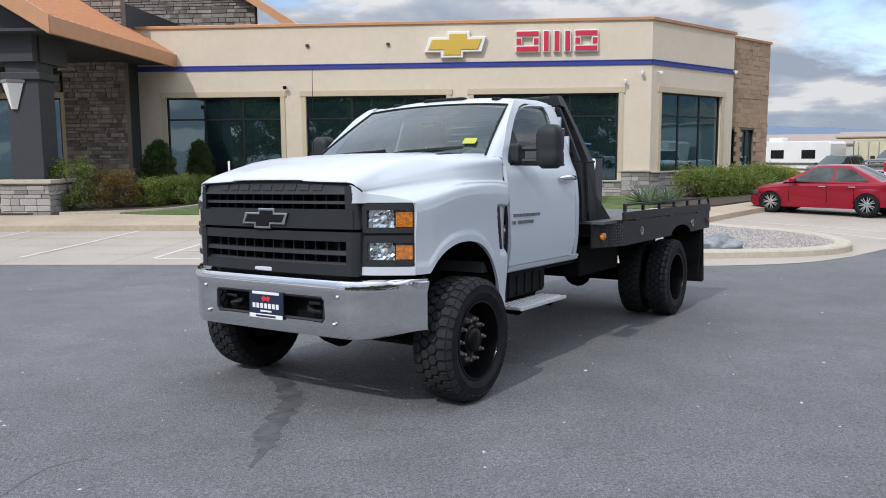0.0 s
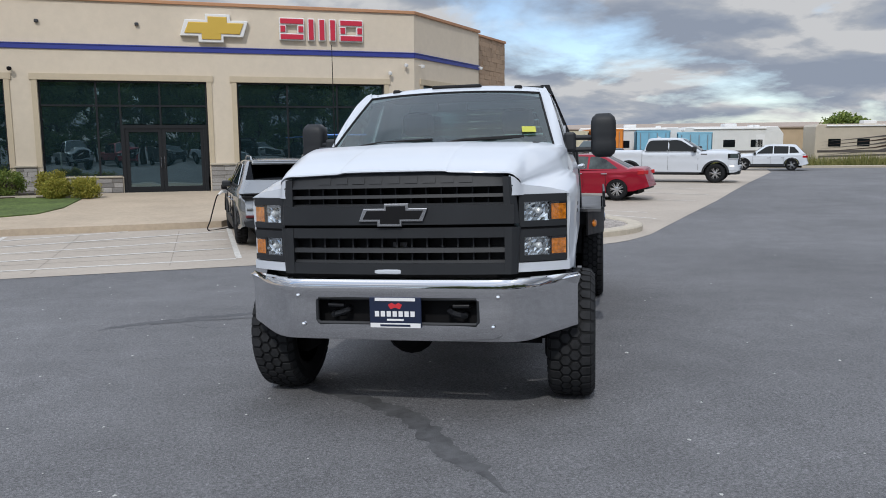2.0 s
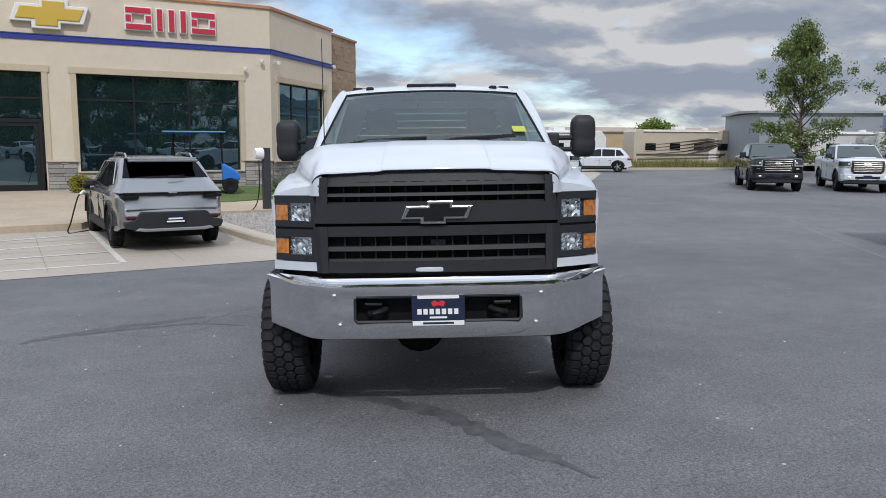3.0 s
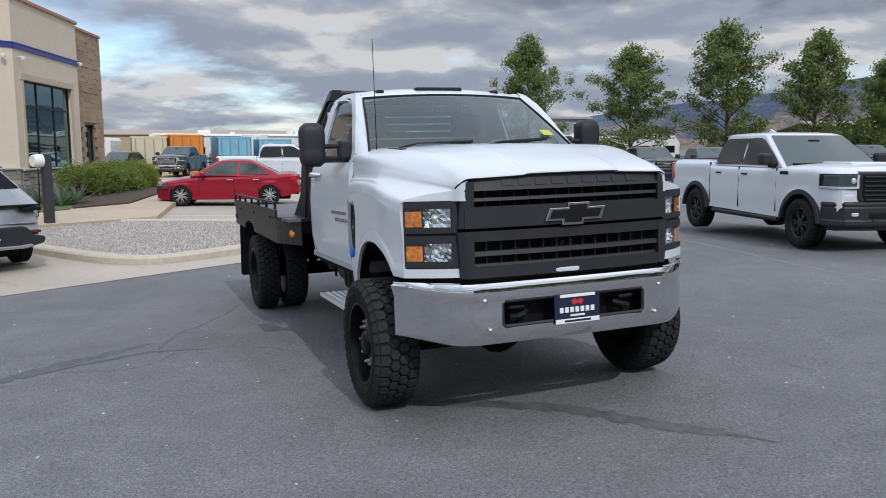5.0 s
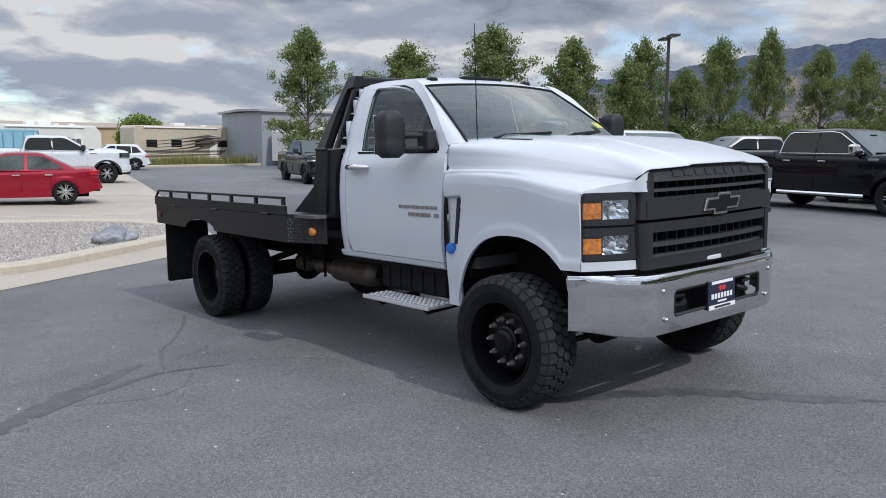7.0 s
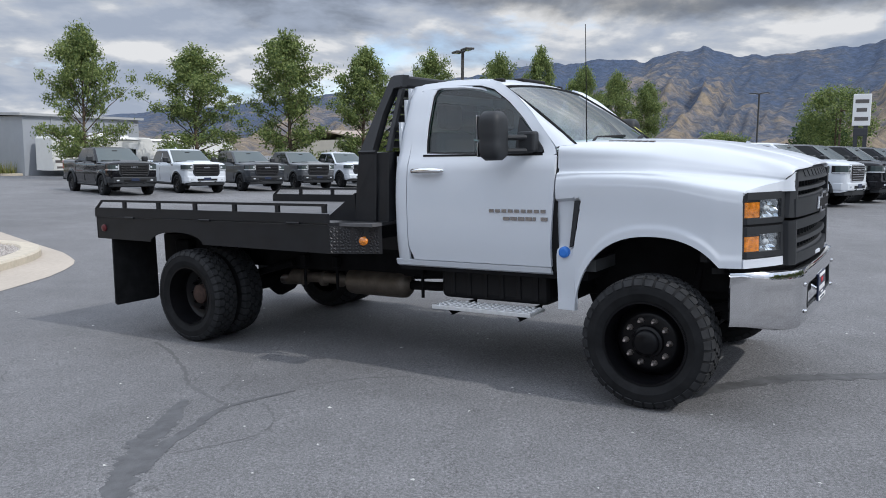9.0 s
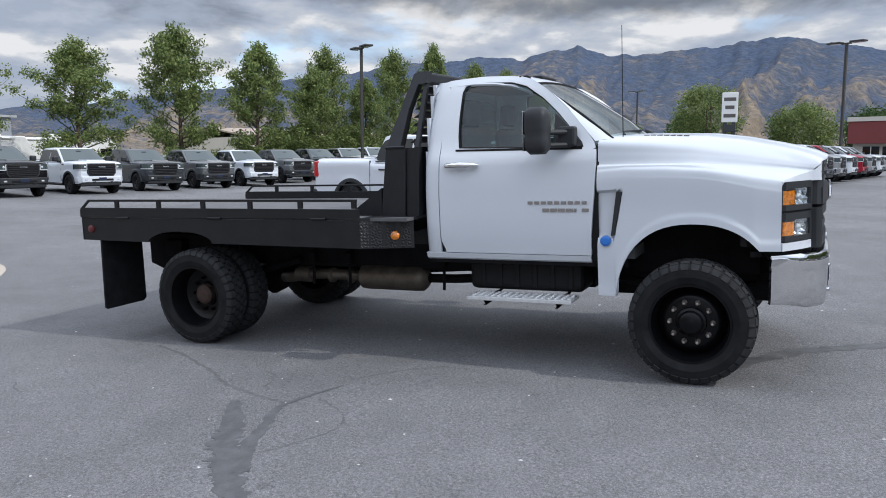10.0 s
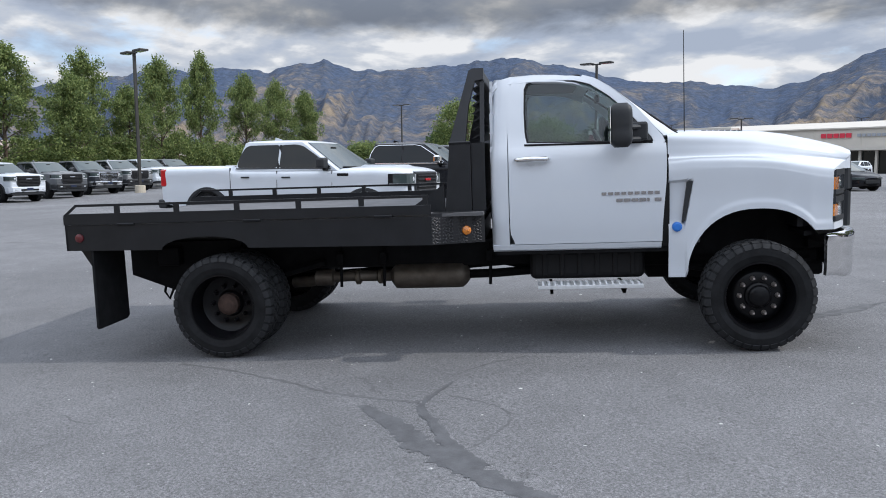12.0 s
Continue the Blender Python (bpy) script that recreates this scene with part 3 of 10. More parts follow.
# rooms behind the glass
bm = bmesh.new()
box(bm, -19.4, 1.5, 9.0, 9.2, -0.2, 4.5)
box(bm, -19.6, -19.4, 0.3, 9.2, -0.2, 4.5)
at(tagged(part("wall_back", bm, room), "grey back wall of the showroom", "wall", kind="structure"), FACADE)
at(tagged(part("floor", B(-19.4, -0.1, 0.31, 9.0, -0.2, 0.02), room), "dull grey showroom floor", "floor", kind="structure"), FACADE)
at(tagged(part("ceiling", B(-19.4, -0.1, 0.31, 9.0, 4.3, 4.45), room), "plain showroom ceiling", "ceiling", kind="structure"), FACADE)
at(tagged(part("roof", B(-19.4, -0.3, 0.32, 18.0, 5.9, 6.1), room), "flat showroom roof behind the parapet", "roof", kind="structure"), FACADE)


# ---- mountains ----
RIDGE = [(-75, 9.5), (-62, 9.0), (-55.6, 7.35), (-52.2, 5.85), (-49.2, 5.1), (-43.8, 5.75), (-40.4, 5.8), (-37.7, 6.45), (-35.7, 7.05), (-30.9, 7.75), (-28.5, 7.35), (-25.3, 7.2), (-23.0, 6.95), (-20.5, 6.9), (-18.0, 7.6), (-14.2, 6.85), (-11, 6.8), (-6.3, 6.5), (-3.6, 6.0), (0, 5.5), (5, 4.8), (10.5, 4.1), (15, 3.45), (19, 3.1), (26, 2.2), (34, 1.1), (45, 1.0), (60, 1.5), (67, 1.9), (75, 1.6), (95, 1.3), (120, 1.2)]


def mountain_mat():
    m = bpy.data.materials.new("mountain")
    m.use_nodes = True
    nt = m.node_tree
    N, L = nt.nodes.new, nt.links.new
    p = nt.nodes["Principled BSDF"]
    p.inputs["Roughness"].default_value = 0.95
    p.inputs["Specular IOR Level"].default_value = 0.1
    at_ = N("ShaderNodeAttribute"); at_.attribute_name = "tone"
    n = N("ShaderNodeTexNoise"); n.inputs["Scale"].default_value = 0.012; n.inputs["Detail"].default_value = 10; n.inputs["Roughness"].default_value = 0.78
    co = N("ShaderNodeTexCoord")
    L(co.outputs["Object"], n.inputs["Vector"])
    ad = N("ShaderNodeMath"); ad.operation = "MULTIPLY_ADD"; ad.inputs[1].default_value = 3.4; ad.inputs[2].default_value = -1.66
    L(n.outputs[0], ad.inputs[0])
    sm = N("ShaderNodeMath"); L(at_.outputs["Fac"], sm.inputs[0]); L(ad.outputs[0], sm.inputs[1])
    r = N("ShaderNodeValToRGB")
    # the bluer upper stops hold aerial haze in the base colour
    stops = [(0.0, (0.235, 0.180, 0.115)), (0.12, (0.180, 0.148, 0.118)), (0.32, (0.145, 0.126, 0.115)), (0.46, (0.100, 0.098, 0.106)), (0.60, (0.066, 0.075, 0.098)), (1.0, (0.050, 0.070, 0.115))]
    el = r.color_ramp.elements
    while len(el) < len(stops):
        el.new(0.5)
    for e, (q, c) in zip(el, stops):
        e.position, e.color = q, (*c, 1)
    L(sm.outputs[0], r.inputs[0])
    # clumps of brush and bare scree, and the roughness of the slopes
    brush = N("ShaderNodeTexNoise"); brush.inputs["Scale"].default_value = 0.045; brush.inputs["Detail"].default_value = 8; brush.inputs["Roughness"].default_value = 0.7
    L(co.outputs["Object"], brush.inputs["Vector"])
    br = N("ShaderNodeMapRange"); br.inputs[1].default_value, br.inputs[2].default_value, br.inputs[3].default_value, br.inputs[4].default_value = 0.36, 0.62, 0.60, 1.30
    L(brush.outputs[0], br.inputs[0])
    bs = N("ShaderNodeVectorMath"); bs.operation = "SCALE"
    L(r.outputs[0], bs.inputs[0]); L(br.outputs[0], bs.inputs["Scale"])
    bp = N("ShaderNodeBump"); bp.inputs["Strength"].default_value, bp.inputs["Distance"].default_value = 0.8, 22.0
    L(n.outputs[0], bp.inputs["Height"]); L(bp.outputs[0], p.inputs["Normal"])
    # haze painted in: slopes mix towards pale blue by this amount
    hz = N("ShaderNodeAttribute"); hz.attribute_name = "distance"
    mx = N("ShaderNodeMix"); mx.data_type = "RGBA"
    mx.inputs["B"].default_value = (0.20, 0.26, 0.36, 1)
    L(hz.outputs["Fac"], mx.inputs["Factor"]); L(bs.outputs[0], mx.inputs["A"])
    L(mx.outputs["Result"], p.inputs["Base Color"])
    return m


def make_mountains():
    """One range: foothills in front, the high ridge behind, cut by gullies."""
    bm = bmesh.new()
    lay = bm.verts.layers.float.new("tone")
    dist = bm.verts.layers.float.new("distance")
    rows = []
    na, nr = 1100, 84

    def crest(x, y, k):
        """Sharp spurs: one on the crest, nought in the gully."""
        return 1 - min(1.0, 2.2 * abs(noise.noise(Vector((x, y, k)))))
    for i in range(na + 1):
        az = -72 + 200 * i / na
        a = radians(az)
        top = lerp_table(RIDGE, az) * (1 + 0.035 * noise.fractal(Vector((az * 0.6, 4.0, 1.0)), 0.8, 2.1, 5))
        far = 1.0 if az < 20 else max(0.0, 1 - (az - 20) / 20)
        row = []
        for j in range(nr + 1):
            f = j / nr
            d = 1500 + 2100 * f
            w = az + 2.6 * noise.noise(Vector((az * 0.10, f * 2.4, 9.0))) + 5.0 * f
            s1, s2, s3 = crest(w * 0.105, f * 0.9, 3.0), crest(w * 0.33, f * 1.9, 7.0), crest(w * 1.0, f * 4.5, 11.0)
            e = 1.85 - 0.75 * s1 - 0.42 * s2 - 0.20 * s3
            z = math.tan(radians(top * (f ** max(0.62, e)))) * d
            g = noise.fractal(Vector((math.cos(a) * d, math.sin(a) * d, 0)) * 0.011, 0.8, 2.1, 4)
            z += g * 9 * math.sin(math.pi * f) * min(1, top / 5)
            v = bm.verts.new((math.cos(a) * d, math.sin(a) * d, z - 3))
            # darker tones high up and in the gullies, paler on the spurs
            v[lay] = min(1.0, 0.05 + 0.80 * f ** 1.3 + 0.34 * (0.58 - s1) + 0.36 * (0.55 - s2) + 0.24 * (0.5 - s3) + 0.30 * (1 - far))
            # haze amount: slight everywhere, heavy on the far end of the range
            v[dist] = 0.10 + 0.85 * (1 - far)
            row.append(v)
        rows.append(row)
    for a, b in zip(rows, rows[1:]):
        for k in range(nr):
            bm.faces.new((a[k], b[k], b[k + 1], a[k + 1]))
    bmesh.ops.recalc_face_normals(bm, faces=bm.faces)
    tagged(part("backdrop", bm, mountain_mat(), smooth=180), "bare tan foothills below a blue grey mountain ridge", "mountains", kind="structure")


make_mountains()


# ---- signs on the front ----
def front_signs():
    s = thing("wall_emblem", FACADE, "gold plain emblem sign with white rim on the wall", "sign")
    def cross(w, h, a, b, sl):
        return [(-w + sl, a), (-b + sl * 0.4, a), (-b + sl * 0.4, h), (b + sl, h), (b + sl, a), (w, a), (w - sl, -a), (b - sl * 0.4, -a), (b - sl * 0.4, -h), (-b - sl, -h), (-b - sl, -a), (-w, -a)]
    def pr(pts, y0, y1, bev):
        return prism(bmesh.new(), [(x - 7.06, z + 5.60) for x, z in pts], y0, y1, "y", bevel=bev)
    part("rim", pr(cross(1.12, 0.47, 0.27, 0.36, 0.17), -0.20, -0.002, 0.02), sign_white, s)
    part("panel", pr(cross(0.98, 0.38, 0.185, 0.27, 0.15), -0.235, -0.20, 0.02), gold, s)
    def pieces(a, b, z0, z1, w, bars):
        if bars:
            k = (b - a - w) / 2
            return [(a + k * i, a + k * i + w, z0, z1) for i in range(3)]
        return [(a, b, z1 - w, z1), (a, b, z0, z0 + w), (a, a + w, z0 + w + 0.003, z1 - w - 0.003), (b - w, b, z0 + w + 0.003, z1 - w - 0.003)]
    for a, b, bars in ((-4.88, -4.02, False), (-3.90, -2.90, True), (-2.78, -1.93, False)):
        g = thing("wall_sign_shape", FACADE, "plain red sign shape with pale rim on the wall", "sign", "red sign shapes")
        for u0, u1, z0, z1 in pieces(a, b, 5.28, 6.05, 0.24, bars):
            part("rim", B(u0, u1, -0.16, -0.002, z0, z1, bevel=0.02), sign_white, g)
            part("face", B(u0 + 0.035, u1 - 0.035, -0.19, -0.155, z0 + 0.035, z1 - 0.035, bevel=0.012), sign_red, g)


front_signs()


def wall_gear(m, u, z):
    c = thing("wall_camera", m, "small white security camera on the wall", "camera", "wall cameras")
    part("arm", tube(bmesh.new(), [(u, 0, z), (u, -0.14, z + 0.02)], 0.02, n=8), sign_white, c)
    part("dome", lathe(bmesh.new(), [(-0.09, 0.0), (-0.08, 0.05), (-0.03, 0.075), (0.03, 0.07), (0.05, 0)], axis="z", n=14, c=(u, -0.17, z - 0.02)), dark_plastic if z < 4.2 else sign_white, c, smooth=50)


for u, z in ((-13.42, 4.18), (-0.95, 4.25), (-0.35, 4.55)):
    wall_gear(FACADE, u, z)
wall_gear(CHAMFER, 0.35, 4.55)
wall_gear(CHAMFER, 5.5, 4.9)
for u in (-12.62, -9.6):
    sp = thing("wall_spotlight", FACADE, "small grey spotlight on the upper wall", "lamp", "wall spotlights")
    part("head", B(u, u + 0.12, -0.1, 0.0, 5.62, 5.72, bevel=0.02), charcoal, sp)

# ---- stone veneer ----
stone_mat = mat("stone_mat", (0.30, 0.285, 0.27), 0.9, var=0.22, scale=9, bump=0.5, bscale=35, rand=0.38)
stone_dark = mat("stone_dark", (0.17, 0.15, 0.135), 0.92, var=0.35, scale=2.6, bump=0.6, bscale=24, rand=0.4)


def island_tint(m, amount):
    """Joined stones differ from one another."""
    nt = m.node_tree
    N, L = nt.nodes.new, nt.links.new
    p = nt.nodes["Principled BSDF"]
    src = p.inputs["Base Color"].links[0].from_socket
    g = N("ShaderNodeNewGeometry")
    r = N("ShaderNodeMapRange"); r.inputs[3].default_value, r.inputs[4].default_value = 1 - amount, 1 + amount
    L(g.outputs["Random Per Island"], r.inputs[0])
    v = N("ShaderNodeVectorMath"); v.operation = "SCALE"
    L(src, v.inputs[0]); L(r.outputs[0], v.inputs["Scale"]); L(v.outputs[0], p.inputs["Base Color"])


island_tint(stone_dark, 0.45)
block_mat = mat("block_mat", (0.33, 0.235, 0.16), 0.92, var=0.2, scale=9, bump=0.6, bscale=30, rand=0.14)
mortar = mat("mortar", (0.20, 0.165, 0.13), 0.95, var=0.1, scale=20)


def piece_mesh(name, material):
    bm = B(-0.5, 0.5, -0.5, 0.5, -0.5, 0.5, bevel=0.06, seg=1)
    me = bpy.data.meshes.new(name)
    bm.to_mesh(me)
    bm.free()
    me.materials.append(material)
    return me


def courses(u0, u1, z0, z1, lo, hi, hl, hh, rng):
    out = []
    z = z0
    while z < z1 - 0.02:
        h = min(rng.uniform(hl, hh), z1 - z)
        u = u0
        while u < u1 - 0.02:
            l = rng.uniform(lo, hi)
            if u1 - u - l < lo * 0.5:
                l = u1 - u
            out.append((u, u + l, z, z + h))
            u += l
        z += h
    return out


def veneer(m, u0, u1, z0, z1, t, material, parent_name, label, seed, loose=True, lo=0.22, hi=0.55, hl=0.08, hh=0.17, stag=0.0):
    """Stones laid in courses, each proud of the joints by its own amount."""
    rng = random.Random(seed)
    back = at(tagged(part(parent_name, B(u0, u1, t, 0.0, z0, z1), mortar), label, "wall", kind="structure"), m)
    pieces = courses(u0, u1, z0, z1, lo, hi, hl, hh, rng)
    me = piece_mesh("stone", material)
    if loose:
        for a, b, c, d in pieces:
            o = new("stone", me)
            o.parent = back
            pr = rng.uniform(0.015, 0.05)
            o.matrix_basis = Matrix.Translation(((a + b) / 2, t - pr / 2 + 0.01, (c + d) / 2)) @ Matrix.Diagonal((b - a - 0.012, pr + 0.02, d - c - 0.012, 1))
    else:
        vs, fs = [], []
        for a, b, c, d in pieces:
            pr = rng.uniform(0.015, 0.06)
            k = len(vs)
            a, b, c, d = a + 0.006, b - 0.006, c + 0.006, d - 0.006
            y0, y1 = t + 0.01, t - pr
            e = 0.012
            vs += [(a, y0, c), (b, y0, c), (b, y0, d), (a, y0, d), (a + e, y1, c + e), (b - e, y1, c + e), (b - e, y1, d - e), (a + e, y1, d - e)]
            fs += [(k + 4, k + 5, k + 6, k + 7), (k, k + 1, k + 5, k + 4), (k + 1, k + 2, k + 6, k + 5), (k + 2, k + 3, k + 7, k + 6), (k + 3, k, k + 4, k + 7)]
        mesh = bpy.data.meshes.new("stones")
        mesh.from_pydata(vs, [], fs)
        mesh.materials.append(material)
        o = new("stones", mesh)
        o.parent = back
        tagged(o, "rough grey ledge stones", kind="stuff")
    return back


sv = "grey ledge stone base below the stucco"
veneer(FACADE, -13.48, -12.85, -0.2, 0.98, -0.05, stone_mat, "stone_base", sv, 1)
veneer(FACADE, -12.84, -10.25, -0.2, 0.60, -0.05, stone_mat, "stone_base", sv, 2)
veneer(FACADE, -18.1, -13.49, -0.2, 0.62, -0.05, stone_mat, "stone_base", sv, 3)
veneer(FACADE, -7.36, -6.52, -0.2, 0.98, -0.05, stone_mat, "stone_base", sv, 4)
veneer(FACADE, -6.51, -1.02, -0.2, 0.62, -0.05, stone_mat, "stone_base", sv, 5)
veneer(FACADE, -1.01, -0.02, -0.2, 0.98, -0.05, stone_mat, "stone_base", sv, 6)
veneer(CHAMFER, 0.02, 5.6, -0.2, 0.93, -0.05, stone_mat, "stone_base", sv, 7, lo=0.3)
for m, a, b, z in ((FACADE, -13.5, -12.83, 0.98), (FACADE, -7.38, -6.5, 0.98), (FACADE, -1.03, 0.02, 0.98), (FACADE, -18.1, -13.51, 0.62), (FACADE, -12.82, -10.25, 0.60), (FACADE, -6.49, -1.04, 0.62), (CHAMFER, 0.0, 5.6, 0.93)):
    at(tagged(part("trim", B(a, b, -0.13, 0.0, z, z + 0.06, bevel=0.012), kerb_mat), "pale stone sill course", "trim", kind="structure"), m)

# block wall past the slanted corner
BW = CHAMFER @ Matrix.Translation((5.62, 0.22, 0))
at(tagged(part("wall_block", wall_cells(0.0, 3.3, -0.5, 6.28, [(0.12, 0.75, 0.95, 2.62), (1.15, 2.25, 0.95, 2.62)], 0.0, 0.3), mortar), "tan split block side wall", "wall", kind="structure"), BW)
block_mesh = piece_mesh("block", block_mat)
wb = bpy.data.objects["wall_block"]
rngb = random.Random(11)
for r in range(32):
    z = -0.1 + 0.2 * r
    for k in range(-1, 9):
        a = max(0.0, 0.4 * k + (0.2 if r % 2 else 0))
        b = min(3.3, 0.4 * (k + 1) + (0.2 if r % 2 else 0))
        if b - a < 0.05:
            continue
        mid = (a + b) / 2
        if 0.90 < z + 0.1 < 2.65 and (0.08 < mid < 0.80 or 1.1 < mid < 2.3):
            continue
        smooth_course = 2.9 < z < 3.9
        o = new("block", block_mesh)
        o.parent = wb
        pr = 0.02 if smooth_course else rngb.uniform(0.02, 0.045)
        o.matrix_basis = Matrix.Translation((mid, -pr / 2 + 0.01, z + 0.1)) @ Matrix.Diagonal((b - a - 0.006, pr + 0.02, 0.196, 1))
at(tagged(part("trim", B(-0.02, 3.36, -0.08, 0.4, 6.28, 6.38, bevel=0.01), copper), "copper coloured parapet cap", "trim", kind="structure"), BW)
window_unit("window_5", BW, 0.12, 0.75, 0.95, 2.62, [], [])
window_unit("window_6", BW, 1.15, 2.25, 0.95, 2.62, [1.7], [])
at(tagged(part("wall_return", B(0.0, 0.3, 0.3, 12.0, -0.5, 6.3), stucco), "plain far side wall", "wall", kind="structure"), BW @ Matrix.Translation((3.0, 0, 0)))
at(tagged(part("wall_back", B(-0.5, 9.0, 9.0, 9.2, -0.5, 6.2), room), "plain inner back wall", "wall", kind="structure"), CHAMFER)


# ---- entrance canopy and stone tower ----
def entrance():
    veneer(FACADE @ Matrix.Translation((0, -0.8, 0)), -21.5, -19.12, -0.3, 7.4, -0.3, stone_dark, "stone_tower", "grey ledge stone entrance tower", 21, loose=False, lo=0.14, hi=0.62, hl=0.07, hh=0.19)
    veneer(FACADE @ Matrix.Translation((0, -0.75, 0)), -27.0, -21.75, 3.98, 4.70, -0.1, stone_dark, "stone_band", "grey ledge stone band between the entrance windows", 23, loose=False)
    at(tagged(part("wall_tower", B(-27.0, -19.15, -0.75, 6.0, -0.3, 7.2), charcoal), "dark tower core wall", "wall", kind="structure"), FACADE)
    window_unit("window_7", FACADE @ Matrix.Translation((0, -1.0, 0)), -26.0, -21.75, 0.3, 3.8, [-24.6, -23.2], [])
    window_trim(FACADE @ Matrix.Translation((0, -0.95, 0)), -26.0, -21.72, 0.3, 3.8)
    window_trim(FACADE @ Matrix.Translation((0, -0.95, 0)), -26.0, -21.75, 4.8, 6.2)
    window_unit("window_8", FACADE @ Matrix.Translation((0, -1.0, 0)), -26.0, -21.8, 4.8, 6.2, [-23.6], [])
    # upper tower behind the parapet with copper roofs
    veneer(FACADE @ Matrix.Translation((0, 5.5, 0)), -24.0, -16.2, 6.1, 9.4, -0.3, stone_dark, "stone_tower", "grey ledge stone clerestory", 22, loose=False, lo=0.25, hi=0.7, hl=0.10, hh=0.22)
    rf = prism(bmesh.new(), [(-24.5, 10.6), (-18.0, 9.3), (-13.6, 6.45), (-13.2, 6.45), (-13.2, 6.6), (-17.9, 9.6), (-24.5, 10.95)], 4.6, 12.0, "y")
    at(tagged(part("roof_upper", rf, copper), "copper standing seam upper roof", "roof", kind="structure"), FACADE)
    rf = prism(bmesh.new(), [(-13.6, 7.3), (-9.5, 6.5), (-9.5, 6.62), (-13.6, 7.5)], 9.0, 14.0, "y")
    at(tagged(part("roof_upper", rf, copper), "copper standing seam upper roof", "roof", kind="structure"), FACADE)
    # canopy roof: the eave runs from the yard to the wall
    c = thing("entrance_canopy", Matrix.Translation((-11.0, 21.9, 0)) @ rotz(radians(-4.0)), "gabled entrance canopy with copper standing seam roof", "canopy", kind="structure")
    top, pitch = 5.55, math.tan(radians(31))
    W, D = 6.0, 9.5
    bm = prism(bmesh.new(), [(0.35, top - 0.35 * pitch), (0.35, top - 0.35 * pitch + 0.1), (-W, top + W * pitch + 0.1), (-2 * W - 0.35, top - 0.35 * pitch + 0.1), (-2 * W - 0.35, top - 0.35 * pitch), (-W, top + W * pitch)], 0, D, "y")
    part("roof", bm, copper, c)
    for k in range(24):
        y = 0.2 + 0.4 * k
        bm = bmesh.new()
        prism(bm, [(0.36, top - 0.36 * pitch + 0.1), (0.36, top - 0.36 * pitch + 0.15), (-W, top + W * pitch + 0.15), (-W, top + W * pitch + 0.1)], y, y + 0.03, "y")
        part("seam", bm, copper, c)
    part("eave", B(0.30, 0.42, -0.1, D, top - 0.60, top - 0.12, bevel=0.015), copper, c)
    bm = prism(bmesh.new(), [(0.4, top - 0.62), (0.4, top - 0.1), (-W, top + W * pitch + 0.12), (-W, top + W * pitch - 0.4)], -0.12, 0.02, "y")
    part("rake", bm, copper, c)
    part("soffit", B(-2 * W, 0.3, 0.1, D, top - 0.5, top - 0.42), charcoal, c)
    part("beam", B(-1.7, -0.55, 0.6, 2.4, top - 1.25, top - 0.45), charcoal, c)
    part("beam", B(-2 * W, -0.5, 0.9, 1.9, top - 1.25, top - 0.45), charcoal, c)
    gb = prism(bmesh.new(), [(-0.2, top - 0.45), (-W, top + W * pitch - 0.3), (-2 * W, top - 0.45)], 1.0, 1.2, "y")
    part("gable", gb, charcoal, c)
    # column
    col = thing("canopy_column", Matrix.Translation((-11.95, 23.2, ground_z(-12, 23) + 0.14)), "square charcoal canopy column on a stone plinth", "column", kind="structure")
    part("shaft", B(-0.46, 0.46, -0.46, 0.46, 1.02, 4.9, bevel=0.015), charcoal, col)
    part("collar", B(-0.56, 0.56, -0.56, 0.56, 3.85, 4.05, bevel=0.02), charcoal, col)
    part("plinth_cap", B(-0.80, 0.80, -0.80, 0.80, 0.90, 1.02, bevel=0.02), kerb_mat, col)
    pl = part("plinth", B(-0.66, 0.66, -0.66, 0.66, -0.1, 0.90), mortar, col)
    rng = random.Random(31)
    me = piece_mesh("stone", stone_mat)
    for side in range(4):
        for a, b, z0, z1 in courses(-0.7, 0.7, -0.1, 0.9, 0.25, 0.5, 0.1, 0.2, rng):
            o = new("stone", me)
            o.parent = pl
            pr = rng.uniform(0.03, 0.06)
            o.matrix_basis = rotz(side * math.pi / 2) @ Matrix.Translation(((a + b) / 2, -0.66 - pr / 2, (z0 + z1) / 2)) @ Matrix.Diagonal((b - a - 0.012, pr + 0.03, z1 - z0 - 0.012, 1))
    sc = thing("wall_sconce", Matrix.Translation((-12.2, 22.70, 0)), "white tapered glass wall sconce on the column", "lamp")
    part("shade", lathe(bmesh.new(), [(2.98, 0.0), (2.98, 0.09), (3.70, 0.30), (3.78, 0.33), (3.78, 0.0)], axis="z", n=4), sign_white, sc)
    part("band", lathe(bmesh.new(), [(3.70, 0.31), (3.72, 0.345), (3.80, 0.35), (3.80, 0.30)], axis="z", n=4), chrome_grey, sc)


chrome_grey = mat("chrome_grey", (0.4, 0.4, 0.4), 0.35, 0.8)
entrance()


# ---- the flatbed lorry: x ahead, y to its left, z up from the ground under the front axle ----
TRUCK = Matrix.Translation((-0.693, 5.744, -0.0678)) @ Matrix.Rotation(-math.atan(0.036), 4, "X") @ rotz(radians(-123.2))
truck = thing("flatbed_truck", TRUCK, "white regular cab flatbed truck with black steel bed and chrome bumper", "truck")

